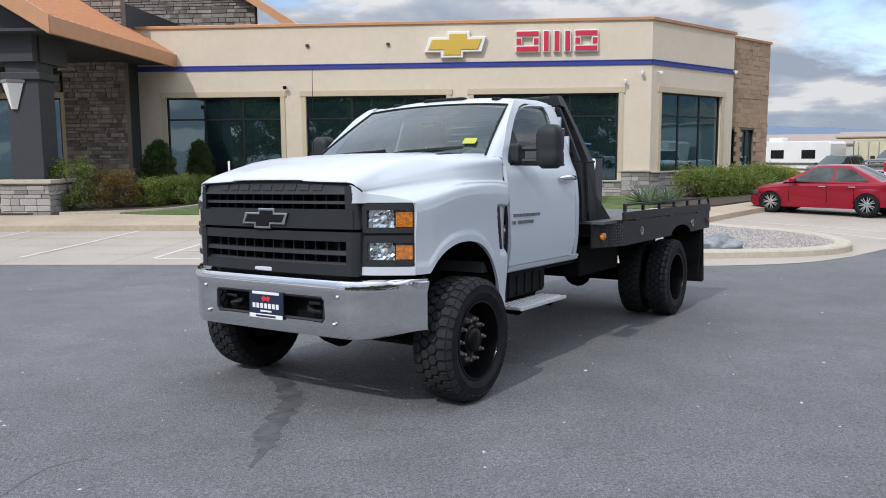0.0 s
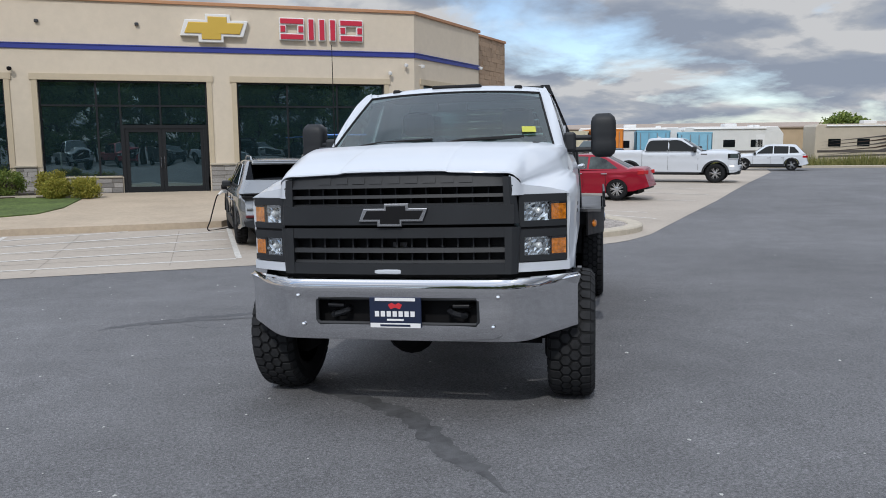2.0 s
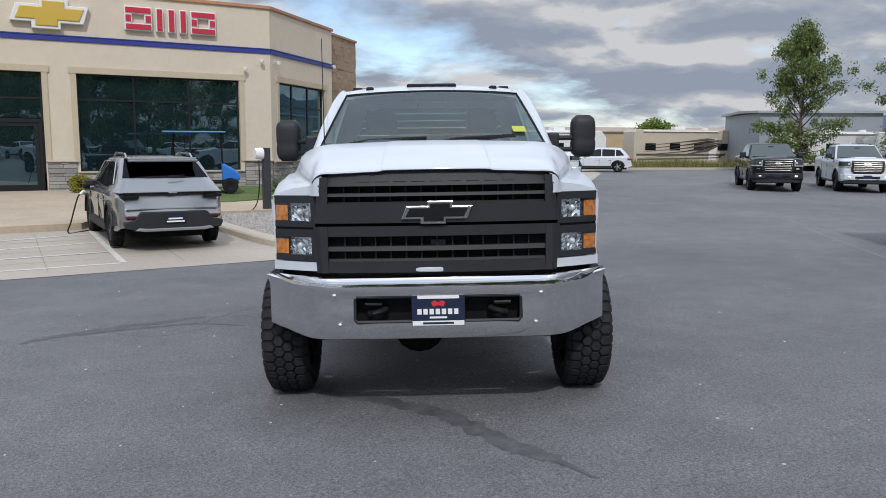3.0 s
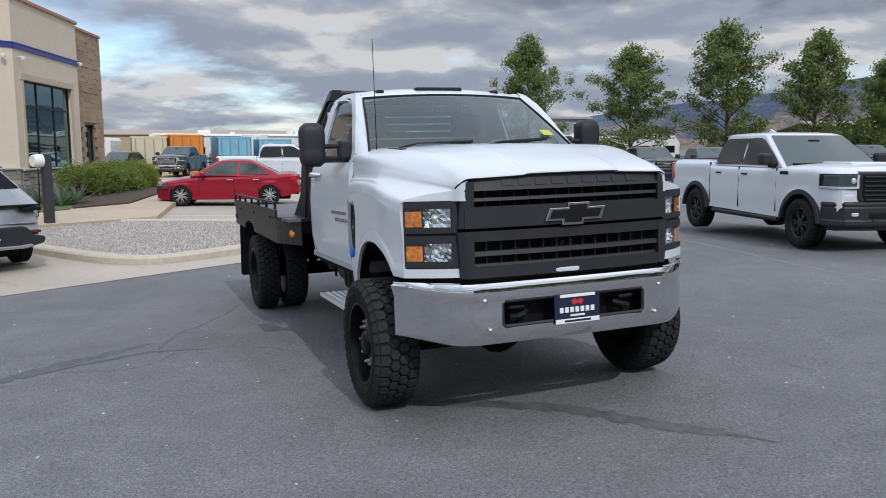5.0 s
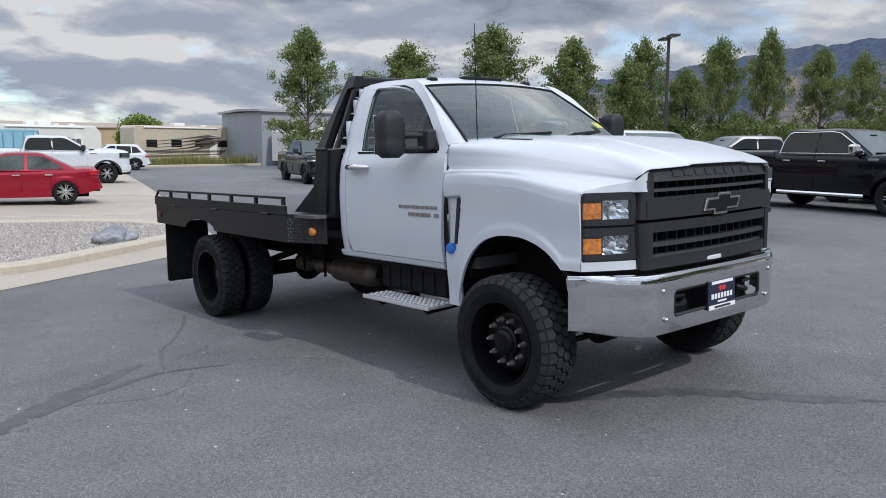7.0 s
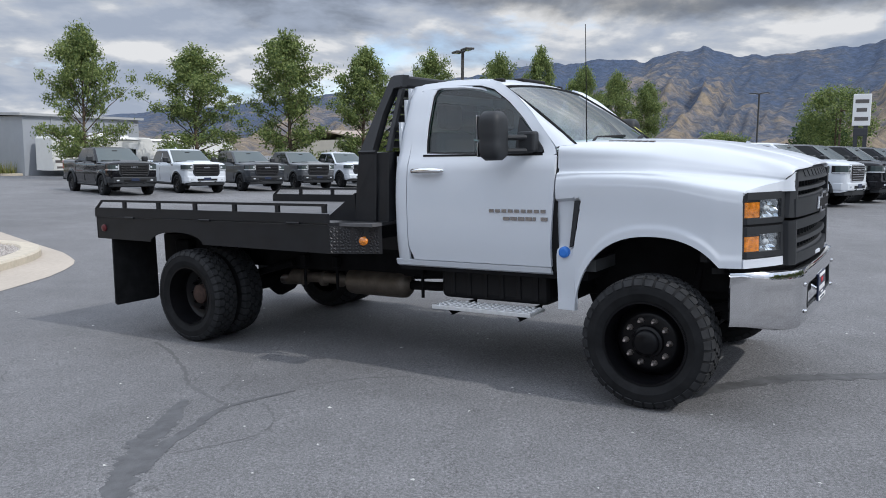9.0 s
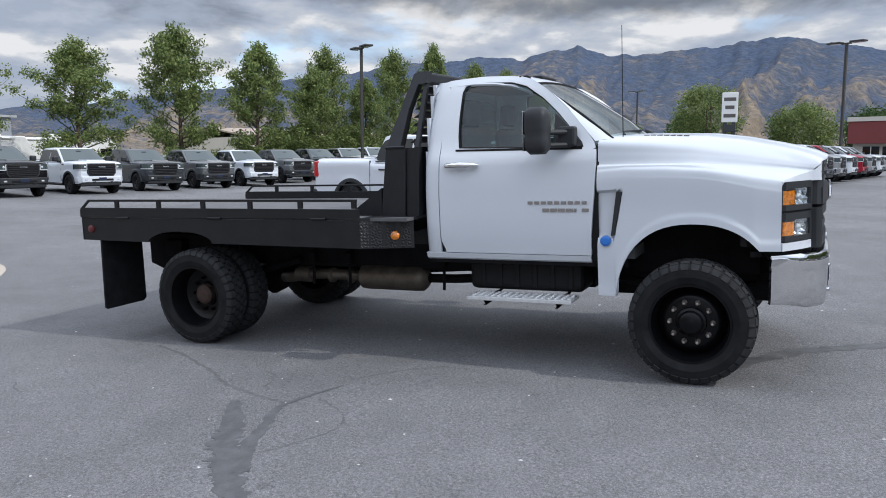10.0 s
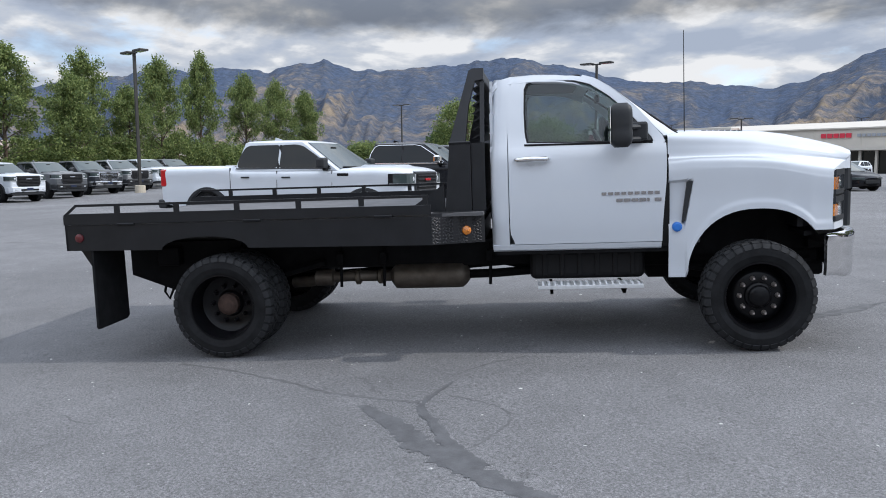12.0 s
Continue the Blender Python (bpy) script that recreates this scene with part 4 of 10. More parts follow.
HOOD_Z = [(-0.645, 1.702), (-0.3, 1.696), (0.07, 1.679), (0.3, 1.646), (0.5, 1.600), (0.62, 1.566), (0.72, 1.530), (0.78, 1.500), (0.80, 1.488)]
HOOD_Y = [(-0.645, 0.85), (0.0, 0.785), (0.5, 0.71), (0.8, 0.66)]
FLANK_Y = [(-0.645, 0.922), (-0.3, 0.908), (0.0, 0.885), (0.4, 0.815), (0.65, 0.754), (0.8, 0.700)]
FLANK_Z = [(-0.645, 1.645), (-0.3, 1.625), (0.0, 1.597), (0.4, 1.535), (0.65, 1.490), (0.8, 1.452)]
FOOT_Y = [(-0.645, 0.940), (-0.3, 0.946), (0.0, 0.940), (0.4, 0.868), (0.65, 0.792), (0.8, 0.728)]
FOOT_Z = [(-0.645, 1.492), (0.0, 1.488), (0.4, 1.455), (0.65, 1.428), (0.8, 1.406)]
SHO_Y = [(-0.62, 0.985), (-0.45, 0.995), (-0.2, 1.012), (0.3, 1.025), (0.6, 1.015), (0.8, 0.99)]
SHO_Z = [(-0.645, 1.452), (-0.46, 1.466), (-0.17, 1.464), (0.1, 1.450), (0.35, 1.424), (0.6, 1.390), (0.8, 1.360)]


def sstep(a, b, x):
    t = min(max((x - a) / (b - a), 0), 1)
    return t * t * (3 - 2 * t)


def sweep_x(u, y):
    """The nose is swept back towards its corners."""
    y = abs(y)
    return u - sstep(-0.15, 0.8, u) * 0.205 * max(0.0, (y - 0.6) / 0.4) ** 1.5 - 0.035 * sstep(0.2, 0.8, u) * min(1, y / 0.6) ** 2


def arch_z(x):
    d = (x - 0.01) / 0.535
    lo = 0.56 if x < 0 else 0.905
    if abs(d) >= 1:
        return lo
    return max(lo, 0.44 + 0.64 * (1 - abs(d) ** 2.35) ** (1 / 2.35))


def front_clip():
    us = sorted({-0.648, -0.62, -0.60, -0.575, -0.56, -0.55, -0.545, -0.54, -0.535, -0.53, -0.525, -0.515, -0.505, -0.495, -0.485, -0.475, -0.465, -0.455, *[0.06 + 0.60 * math.sin(radians(-90 + 180 * i / 30)) for i in range(31)], 0.68, 0.72, 0.76, 0.78})
    hood_rows, fen_rows = [], []
    for u in us:
        T = lambda tab: lerp_table(tab, u)
        hz = T(HOOD_Z)
        bulge = 0.018 * (1 - sstep(0.3, 0.75, u))
        ys, zs = T(SHO_Y), T(SHO_Z)
        # one smooth section: crown, flank, valley, shoulder; it parts at the valley
        ctrl = [(0, 0, hz + 0.004), (0, 0.28, hz + 0.002), (0, 0.34, hz - 0.006 + bulge * 0.2), (0, T(HOOD_Y) - 0.10, hz - 0.014), (0, T(HOOD_Y), hz - 0.030 + 0.012 * sstep(0.5, 0.8, u)), (0, T(FLANK_Y), T(FLANK_Z)), (0, (T(FLANK_Y) + T(FOOT_Y)) / 2 + 0.003, (T(FLANK_Z) + T(FOOT_Z)) / 2), (0, T(FOOT_Y), T(FOOT_Z)),
                (0, (T(FOOT_Y) + ys) / 2, (T(FOOT_Z) + zs) / 2 + 0.004), (0, ys - 0.35 * min(0.08, ys - T(FOOT_Y)), zs + 0.002), (0, ys - 0.006, zs - 0.018), (0, ys + 0.002, zs - 0.06)]
        sec = smooth_pts(ctrl, 6)
        pts, top = sec[:43], sec[42:]
        ext = 0.048 * sstep(0.35, 0.78, u)
        hood_rows.append([(sweep_x(u, p.y) + ext * (1 - sstep(0.70, 0.745, p.y)), p.y, p.z) for p in pts])
        xe = sweep_x(u, ys)
        zb = arch_z(xe)
        zt = zs - 0.06
        row = [(sweep_x(u, p.y) + ext * (1 - sstep(0.70, 0.745, p.y)), p.y, p.z) for p in top]
        for k in range(1, 41):
            f = k / 40
            z = zt + (zb - zt) * f
            h = z - zb
            near = max(0.0, 1 - abs((xe - 0.01) / 0.72) ** 4)
            fl = 0.009 * near * (1 - sstep(0.040, 0.085, h)) * (1 if zb > 0.6 else 0.6)
            y = ys + 0.004 - 0.012 * sstep(0, 0.25, zt - z) + fl - (0.02 * sstep(0.9, 0.6, z) if zb < 0.6 else 0)
            # recessed panel beside the door, under the shoulder
            xr = -0.470 - 0.18 * (1.30 - z)
            y -= 0.032 * sstep(xr + 0.004, xr - 0.008, xe) * sstep(1.312, 1.298, z) * sstep(0.93, 1.0, z)
            row.append((sweep_x(u, ys), y, z))
        fen_rows.append(row)
    # the hood's leading edge turns down behind the grille
    last = hood_rows[-1]
    hood_rows.append([(x + 0.003, y, z - 0.008) for x, y, z in last])
    hood_rows.append([(x - 0.05, y, z - 0.016) for x, y, z in last])
    hb = skin(bmesh.new(), hood_rows)
    hood = join(hb, mirrored(hb))
    bmesh.ops.remove_doubles(hood, verts=hood.verts, dist=1e-4)
    part("hood", hood, white_paint, truck, smooth=35)
    fb = skin(bmesh.new(), fen_rows)
    thick(fb, 0.02)
    for v in fb.verts:
        v.co.z = max(v.co.z, 0.556)
    part("fender", mirrored(fb), white_paint, truck, smooth=35)
    part("fender", fb, white_paint, truck, smooth=35)


front_clip()


def both(name, make, material, parent=truck, label="", smooth=None):
    """The same piece on both sides."""
    a = make()
    b = mirrored(a)
    return part(name, a, material, parent, label, smooth), part(name, b, material, parent, label, smooth)


def nose_x(y):
    return sweep_x(0.78, y)


def wheel_well():
    bm = bmesh.new()
    lathe(bm, [(0.42, 0.60), (0.962, 0.60)], n=28, c=(0.0, 0, 0.44), a0=radians(32), a1=radians(164))
    for v in bm.verts:
        v.co.z = 0.44 + (v.co.z - 0.44) * 1.10
    box(bm, -0.56, 0.45, 0.40, 0.43, 0.5, 1.2)
    return bm


both("wheel_well", wheel_well, under, smooth=40)
# white lower lip that runs under the lamps to the grille
both("valance", lambda: thick(skin(bmesh.new(), [[(nose_x(y) + 0.008, y, z) for y in [0.70, 0.77, 0.82, 0.9, 0.96, 0.99]] for z in (0.958, 0.905)]), 0.03), white_paint)
LIP = [(0.665, 1.462), (0.695, 1.450), (0.713, 1.432), (0.728, 1.408), (0.77, 1.401), (0.85, 1.390), (0.92, 1.378), (0.96, 1.366), (0.985, 1.356), (0.992, 1.352)]
both("lamp_lip", lambda: thick(skin(bmesh.new(), [[(nose_x(y) + dx + 0.047 * (1 - sstep(0.70, 0.745, y)), y, min(z, lerp_table(LIP, y))) for y in (0.665, 0.695, 0.713, 0.728, 0.745, 0.77, 0.81, 0.85, 0.89, 0.92, 0.95, 0.97, 0.985, 0.992)] for z, dx in ((1.50, 0.002), (1.375, 0.004), (1.349, 0.006))]), 0.02), white_paint, smooth=50)
# bulkheads so that the nose is closed
part("radiator_support", B(0.50, 0.70, -0.60, 0.60, 0.72, 1.40), dark_plastic, truck)
both("lamp_bucket", lambda: prism(bmesh.new(), [(0.30, 0.70), (0.58, 0.70), (0.46, 0.85), (0.38, 0.94), (0.34, 0.965), (0.30, 0.965)], 0.93, 1.34, "z"), dark_plastic)


dull_alu = mat("dull_alu", (0.10, 0.10, 0.105), 0.5, 0.6, var=0.2, scale=40)


# ---- grille ----
def gx(y):
    return 0.825 - 0.05 * (y / 0.7) ** 2


def cbox(bm, y0, y1, z0, z1, d0, d1, n=10, lean=0.0, round_end=0.0):
    """A bar that follows the curve of the nose; d0..d1 behind and before its face."""
    rows = []
    for i in range(n + 1):
        y = y0 + (y1 - y0) * i / n
        x = gx(y)
        zt = z1 - round_end * max(0.0, (abs(y) - 0.52) / 0.125) ** 2
        rows.append([(x + d0, y, z0), (x + d1, y, z0), (x + d1 - lean, y, zt), (x + d0, y, zt)])
    vs = [[bm.verts.new(p) for p in r] for r in rows]
    for a, b in zip(vs, vs[1:]):
        for k in range(4):
            bm.faces.new((a[k], a[(k + 1) % 4], b[(k + 1) % 4], b[k]))
    bm.faces.new(vs[0][::-1]); bm.faces.new(vs[-1])
    bmesh.ops.recalc_face_normals(bm, faces=bm.faces)
    return bm


def grille():
    bm = bmesh.new()
    cbox(bm, -0.685, 0.685, 1.403, 1.493, -0.12, 0.004, n=24, lean=0.034, round_end=0.034)
    cbox(bm, -0.69, 0.69, 1.190, 1.300, -0.10, 0.012)
    cbox(bm, -0.69, 0.69, 1.112, 1.171, -0.10, 0.0)
    cbox(bm, -0.67, 0.67, 0.900, 0.965, -0.10, 0.0)
    for s in (-1, 1):
        for z0, z1, a, b, c, d in ((1.190, 1.456, 0.717, 0.688, 0.635, 0.628), (0.900, 1.171, 0.705, 0.722, 0.635, 0.635)):
            rows = [[(gx(y) + dx, s * y, z) for y, dx in ((i, -0.1), (i, 0.004), ((i + o) / 2, 0.010), (o - 0.012, -0.002), (o, -0.02), (o, -0.14))] for z, o, i in ((z0, a, c), (z1, b, d))]
            skin(bm, rows)
    g = part("grille", bm, black_plastic, truck, smooth=30)
    part("grille_backing", B(0.70, 0.71, -0.68, 0.68, 0.92, 1.44), dark_plastic, g)
    for z0, z1 in ((1.300, 1.403), (0.965, 1.112)):
        h = z1 - z0
        part("slat", cbox(bmesh.new(), -0.635, 0.635, z0 + h * 0.42, z0 + h * 0.60, -0.08, -0.006, lean=0.008), black_plastic, g)
        part("slat", cbox(bmesh.new(), -0.635, 0.635, z0 - 0.002, z0 + h * 0.10, -0.08, -0.020, lean=0.012), black_plastic, g)
        for i in range(13):
            y = -0.54 + 0.09 * i
            part("fin", box(bmesh.new(), gx(y) - 0.11, gx(y) - 0.05, y - 0.004, y + 0.005, z0, z1), black_plastic, g)
    part("radiator", box(bmesh.new(), 0.712, 0.722, -0.035, 0.05, 1.02, 1.08), dull_alu, g)
    # raised bars in place of the lettering
    for i in range(9):
        y = -0.42 + 0.105 * i
        part("lettering_bar", cbox(bmesh.new(), y - 0.037, y + 0.037, 1.428, 1.466, -0.05, -0.0005, n=2, lean=0.0142), black_plastic, g)
    # plain emblem, chrome rim round a black middle
    def cross(w, h, a, b, sl):
        return [(-w + sl, a), (-b + sl * 0.4, a), (-b + sl * 0.4, h), (b + sl, h), (b + sl, a), (w, a), (w - sl, -a), (b - sl * 0.4, -a), (b - sl * 0.4, -h), (-b - sl, -h), (-b - sl, -a), (-w, -a)]
    e = part("emblem", prism(bmesh.new(), [(y, z + 1.248) for y, z in cross(0.205, 0.066, 0.038, 0.064, 0.03)], gx(0) + 0.010, gx(0) + 0.026, "x", bevel=0.004), smoked_chrome, g, "chrome rimmed emblem")
    part("emblem_centre", prism(bmesh.new(), [(y, z + 1.248) for y, z in cross(0.180, 0.051, 0.025, 0.050, 0.026)], gx(0) + 0.020, gx(0) + 0.0285, "x"), dark_plastic, e)


grille()


# ---- headlamps, two decks a side ----
def curve_plate(y0, y1, z0, z1, d0, d1, n=6):
    bm = bmesh.new()
    rows = []
    for i in range(n + 1):
        y = y0 + (y1 - y0) * i / n
        x = nose_x(y)
        rows.append([(x + d0, y, z0), (x + d1, y, z0), (x + d1, y, z1), (x + d0, y, z1)])
    vs = [[bm.verts.new(p) for p in r] for r in rows]
    for a, b in zip(vs, vs[1:]):
        for k in range(4):
            bm.faces.new((a[k], a[(k + 1) % 4], b[(k + 1) % 4], b[k]))
    bm.faces.new(vs[0][::-1]); bm.faces.new(vs[-1])
    bmesh.ops.recalc_face_normals(bm, faces=bm.faces)
    return bm


silver = mat("silver", (0.80, 0.81, 0.82), 0.22, 0.12, bump=0.5, bscale=42, coat=1.0)


lamp_chrome = mat("lamp_chrome", (0.74, 0.75, 0.76), 0.12, 0.95)


def facets(z0, z1):
    """Faceted dish behind the clear lens."""
    rng = random.Random(int(z0 * 1000))
    rows = []
    for k in range(7):
        r = []
        for i in range(10):
            y, z = 0.740 + 0.144 * i / 9, z0 + (z1 - z0) * k / 6
            d = min(1.0, ((y - 0.81) / 0.068) ** 2 + ((z - (z0 + z1) / 2) / 0.075) ** 2)
            r.append((nose_x(y) - 0.045 + 0.032 * d + rng.uniform(-0.008, 0.008), y, z))
        rows.append(r)
    bm = skin(bmesh.new(), rows)
    thick(bm, 0.004)
    return bm


def lamps():
    for s in (1, -1):
        f = (lambda b: b) if s == 1 else mirrored
        for z0, z1 in ((1.165, 1.352), (0.965, 1.150)):
            bz = join(curve_plate(0.712, 0.976, z0, z0 + 0.034, -0.05, 0.012), curve_plate(0.890, 0.976, z1 - 0.055, z1 - 0.045, -0.05, 0.006))
            for a in ((0.712, 0.976, z1 - 0.045, z1, 0.012), (0.712, 0.740, z0 + 0.034, z1 - 0.045, 0.012), (0.970, 0.977, z0 + 0.034, z1 - 0.045, -0.010)):
                bz = join(bz, curve_plate(*a[:4], -0.05, a[4]))
            lamp = part("headlamp", f(bz), black_plastic, truck, "black bezel headlamp with amber side lens")
            part("reflector", f(facets(z0 + 0.034, z1 - 0.045)), lamp_chrome, lamp)
            part("indicator", f(curve_plate(0.890, 0.970, z0 + 0.038, z1 - 0.058, -0.06, 0.001)), amber_lens, lamp, "amber turn lamp")
            zc = (z0 + z1) / 2
            part("bulb", f(lathe(bmesh.new(), [(-0.03, 0.0), (-0.01, 0.022), (0.012, 0.014), (0.018, 0)], axis="x", n=12, c=(nose_x(0.815) - 0.02, 0.815, zc - 0.005))), silver, lamp, smooth=40)
            part("divider", f(curve_plate(0.882, 0.890, z0 + 0.034, z1 - 0.045, -0.04, -0.001, n=1)), dark_plastic, lamp)
            part("lens", f(curve_plate(0.740, 0.970, z0 + 0.034, z1 - 0.045, 0.002, 0.007)), clear_lens, lamp).visible_shadow = False
        part("lamp_gap", f(curve_plate(0.712, 0.975, 1.150, 1.165, -0.03, 0.0)), dark_plastic, truck)


lamps()


# ---- bumper ----
def bumper():
    def bx(y):
        y = abs(y)
        return 0.845 - 0.012 * (min(y, 0.62) / 0.62) ** 2 - 0.345 * (max(0, y - 0.62) / 0.42) ** 1.65
    ys = sorted({0, 0.15, 0.3, 0.44, 0.475, 0.49, 0.55, 0.62, 0.66, 0.70, 0.75, 0.8, 0.85, 0.9, 0.94, 0.97, 1.0, 1.02, 1.035})
    ys = [-y for y in ys[:0:-1]] + ys
    def prof(y):
        lo = 0.505 + 0.055 * sstep(0.72, 1.04, abs(y))
        return [(-0.075, 0.868), (-0.03, 0.880), (-0.006, 0.872), (0.006, 0.845), (0.006, 0.80), (0.0, 0.768), (-0.002, 0.752), (-0.003, 0.690), (-0.004, 0.622), (-0.006, 0.606), (-0.010, lo + 0.03), (-0.02, lo + 0.008), (-0.05, lo)]
    bm = bmesh.new()
    vs = [[bm.verts.new((bx(y) + d * (1 - 0.85 * sstep(0.8, 1.0, abs(y))), y, z)) for d, z in prof(y)] for y in ys]
    for i in range(len(ys) - 1):
        for j in range(12):
            mid = (ys[i] + ys[i + 1]) / 2
            if abs(mid) < 0.475 and 5 <= j <= 8:
                continue
            if 0.475 < abs(mid) < 0.49 and 6 <= j <= 7:
                continue
            bm.faces.new((vs[i][j], vs[i + 1][j], vs[i + 1][j + 1], vs[i][j + 1]))
    bmesh.ops.delete(bm, geom=[v for v in bm.verts if not v.link_faces], context="VERTS")
    thick(bm, 0.025)
    b = part("bumper", bm, bumper_chrome, truck, "polished chrome steel bumper", smooth=40)
    part("slot_backing", B(0.70, 0.715, -0.52, 0.52, 0.56, 0.79), dark_plastic, b)
    rim = bmesh.new()
    tube(rim, [(bx(y) - 0.012, y, z) for y, z in ((-0.47, 0.612), (-0.486, 0.63), (-0.486, 0.745), (-0.47, 0.762), (0.47, 0.762), (0.486, 0.745), (0.486, 0.63), (0.47, 0.612), (-0.47, 0.612))], 0.012, n=6)
    part("slot_rim", rim, black_plastic, b)
    for y in (-0.60, 0.60):
        for z, o in ((0.772, 0.0), (0.60, 0.03)):
            yy = y - math.copysign(o, y)
            part("bolt", lathe(bmesh.new(), [(-0.005, 0.0135), (0.006, 0.0135), (0.011, 0.009), (0.013, 0)], axis="x", n=12, c=(bx(yy) + 0.001, yy, z)), chrome, b, smooth=40)
    for s in (-1, 1):
        part("tow_hook", tube(bmesh.new(), [(0.70, s * 0.40, 0.66), (0.78, s * 0.40, 0.655), (0.80, s * 0.375, 0.66), (0.80, s * 0.335, 0.672), (0.78, s * 0.31, 0.68), (0.72, s * 0.31, 0.685)], 0.017), black_steel, b)
        part("tow_hook", tube(bmesh.new(), [(0.72, s * 0.44, 0.715), (0.79, s * 0.42, 0.715), (0.79, s * 0.33, 0.712)], 0.013), black_steel, b)
    # dealer plate with plain bars
    x = bx(0) - 0.004
    p = part("plate", B(x, x + 0.012, -0.155, 0.155, 0.592, 0.772, bevel=0.004), navy, b, "navy dealer plate with white frame bars")
    part("frame_bar", B(x + 0.012, x + 0.016, -0.12, 0.12, 0.750, 0.768), white_print, p)
    part("frame_bar", B(x + 0.012, x + 0.016, -0.15, 0.15, 0.594, 0.620), white_print, p)
    for k in range(7):
        part("print_bar", B(x + 0.012, x + 0.014, -0.122 + 0.0355 * k, -0.097 + 0.0355 * k, 0.658, 0.690), white_print, p)
    part("print_bar", B(x + 0.012, x + 0.014, -0.05, 0.05, 0.634, 0.645), white_print, p)
    part("print_bar", prism(bmesh.new(), [(-0.042, 0.728), (-0.02, 0.74), (0.0, 0.728), (0.02, 0.74), (0.042, 0.728), (0.028, 0.702), (0, 0.712), (-0.028, 0.702)], x + 0.012, x + 0.014, "x"), red_print, p)
    part("print_bar", B(x + 0.016, x + 0.018, -0.09, 0.09, 0.601, 0.613), navy, p)
    # black filler behind the top edge
    part("filler", prism(bmesh.new(), [(0.36, -0.93), (0.43, -0.91), (0.60, -0.76), (0.72, -0.58), (0.77, 0), (0.72, 0.58), (0.60, 0.76), (0.43, 0.91), (0.36, 0.93)], 0.855, 0.892, "z"), dark_plastic, truck)
    part("step_plate", prism(bmesh.new(), [(0.82, -0.16), (0.835, 0.0), (0.80, 0.11), (0.77, 0.08), (0.77, -0.14)], 0.903, 0.93, "z", bevel=0.006), white_paint, truck, "bent white trim strip")


bumper()


# ---- cab ----
SIDE_Y = [(0.78, 0.945), (0.84, 0.962), (1.0, 0.985), (1.3, 0.988), (1.48, 0.972), (1.56, 0.955), (1.62, 0.926), (1.68, 0.902), (1.80, 0.864), (2.0, 0.785), (2.07, 0.745), (2.11, 0.71)]


def cab_y(z):
    return lerp_table(SIDE_Y, z)


def ring(outer, inner, n=60):
    """A band between two closed outlines in (x, z), laid on the side of the cab."""
    def even(pts):
        P = [Vector(p) for p in pts] + [Vector(pts[0])]
        L = [0]
        for a, b in zip(P, P[1:]):
            L.append(L[-1] + (b - a).length)
        out = []
        for k in range(n):
            d = L[-1] * k / n
            i = max(j for j in range(len(L) - 1) if L[j] <= d + 1e-9)
            f = (d - L[i]) / max(1e-9, L[i + 1] - L[i])
            out.append(P[i].lerp(P[i + 1], f))
        return out
    o, q = even(outer), even(inner)
    bm = bmesh.new()
    rows = []
    for f in (0, 0.5, 1):
        rows.append([((a.lerp(b, f)).x, cab_y((a.lerp(b, f)).y), (a.lerp(b, f)).y) for a, b in zip(o, q)])
    return skin(bm, [r + [r[0]] for r in rows])


WIN = [(-1.72, 1.635), (-1.735, 1.70), (-1.74, 1.85), (-1.735, 2.01), (-1.715, 2.05), (-1.66, 2.068), (-1.5, 2.068), (-1.34, 2.058), (-1.22, 2.028), (-1.08, 1.945), (-0.95, 1.84), (-0.83, 1.72), (-0.755, 1.64), (-0.75, 1.618), (-0.78, 1.612), (-1.0, 1.617), (-1.3, 1.623), (-1.6, 1.63)]
FRAME = [(-1.865, 1.60), (-1.868, 1.70), (-1.862, 1.85), (-1.85, 2.01), (-1.83, 2.075), (-1.75, 2.098), (-1.5, 2.102), (-1.33, 2.095), (-1.19, 2.062), (-1.03, 1.975), (-0.88, 1.86), (-0.76, 1.745), (-0.685, 1.66), (-0.66, 1.60), (-0.75, 1.58), (-1.0, 1.58), (-1.3, 1.58), (-1.6, 1.58)]


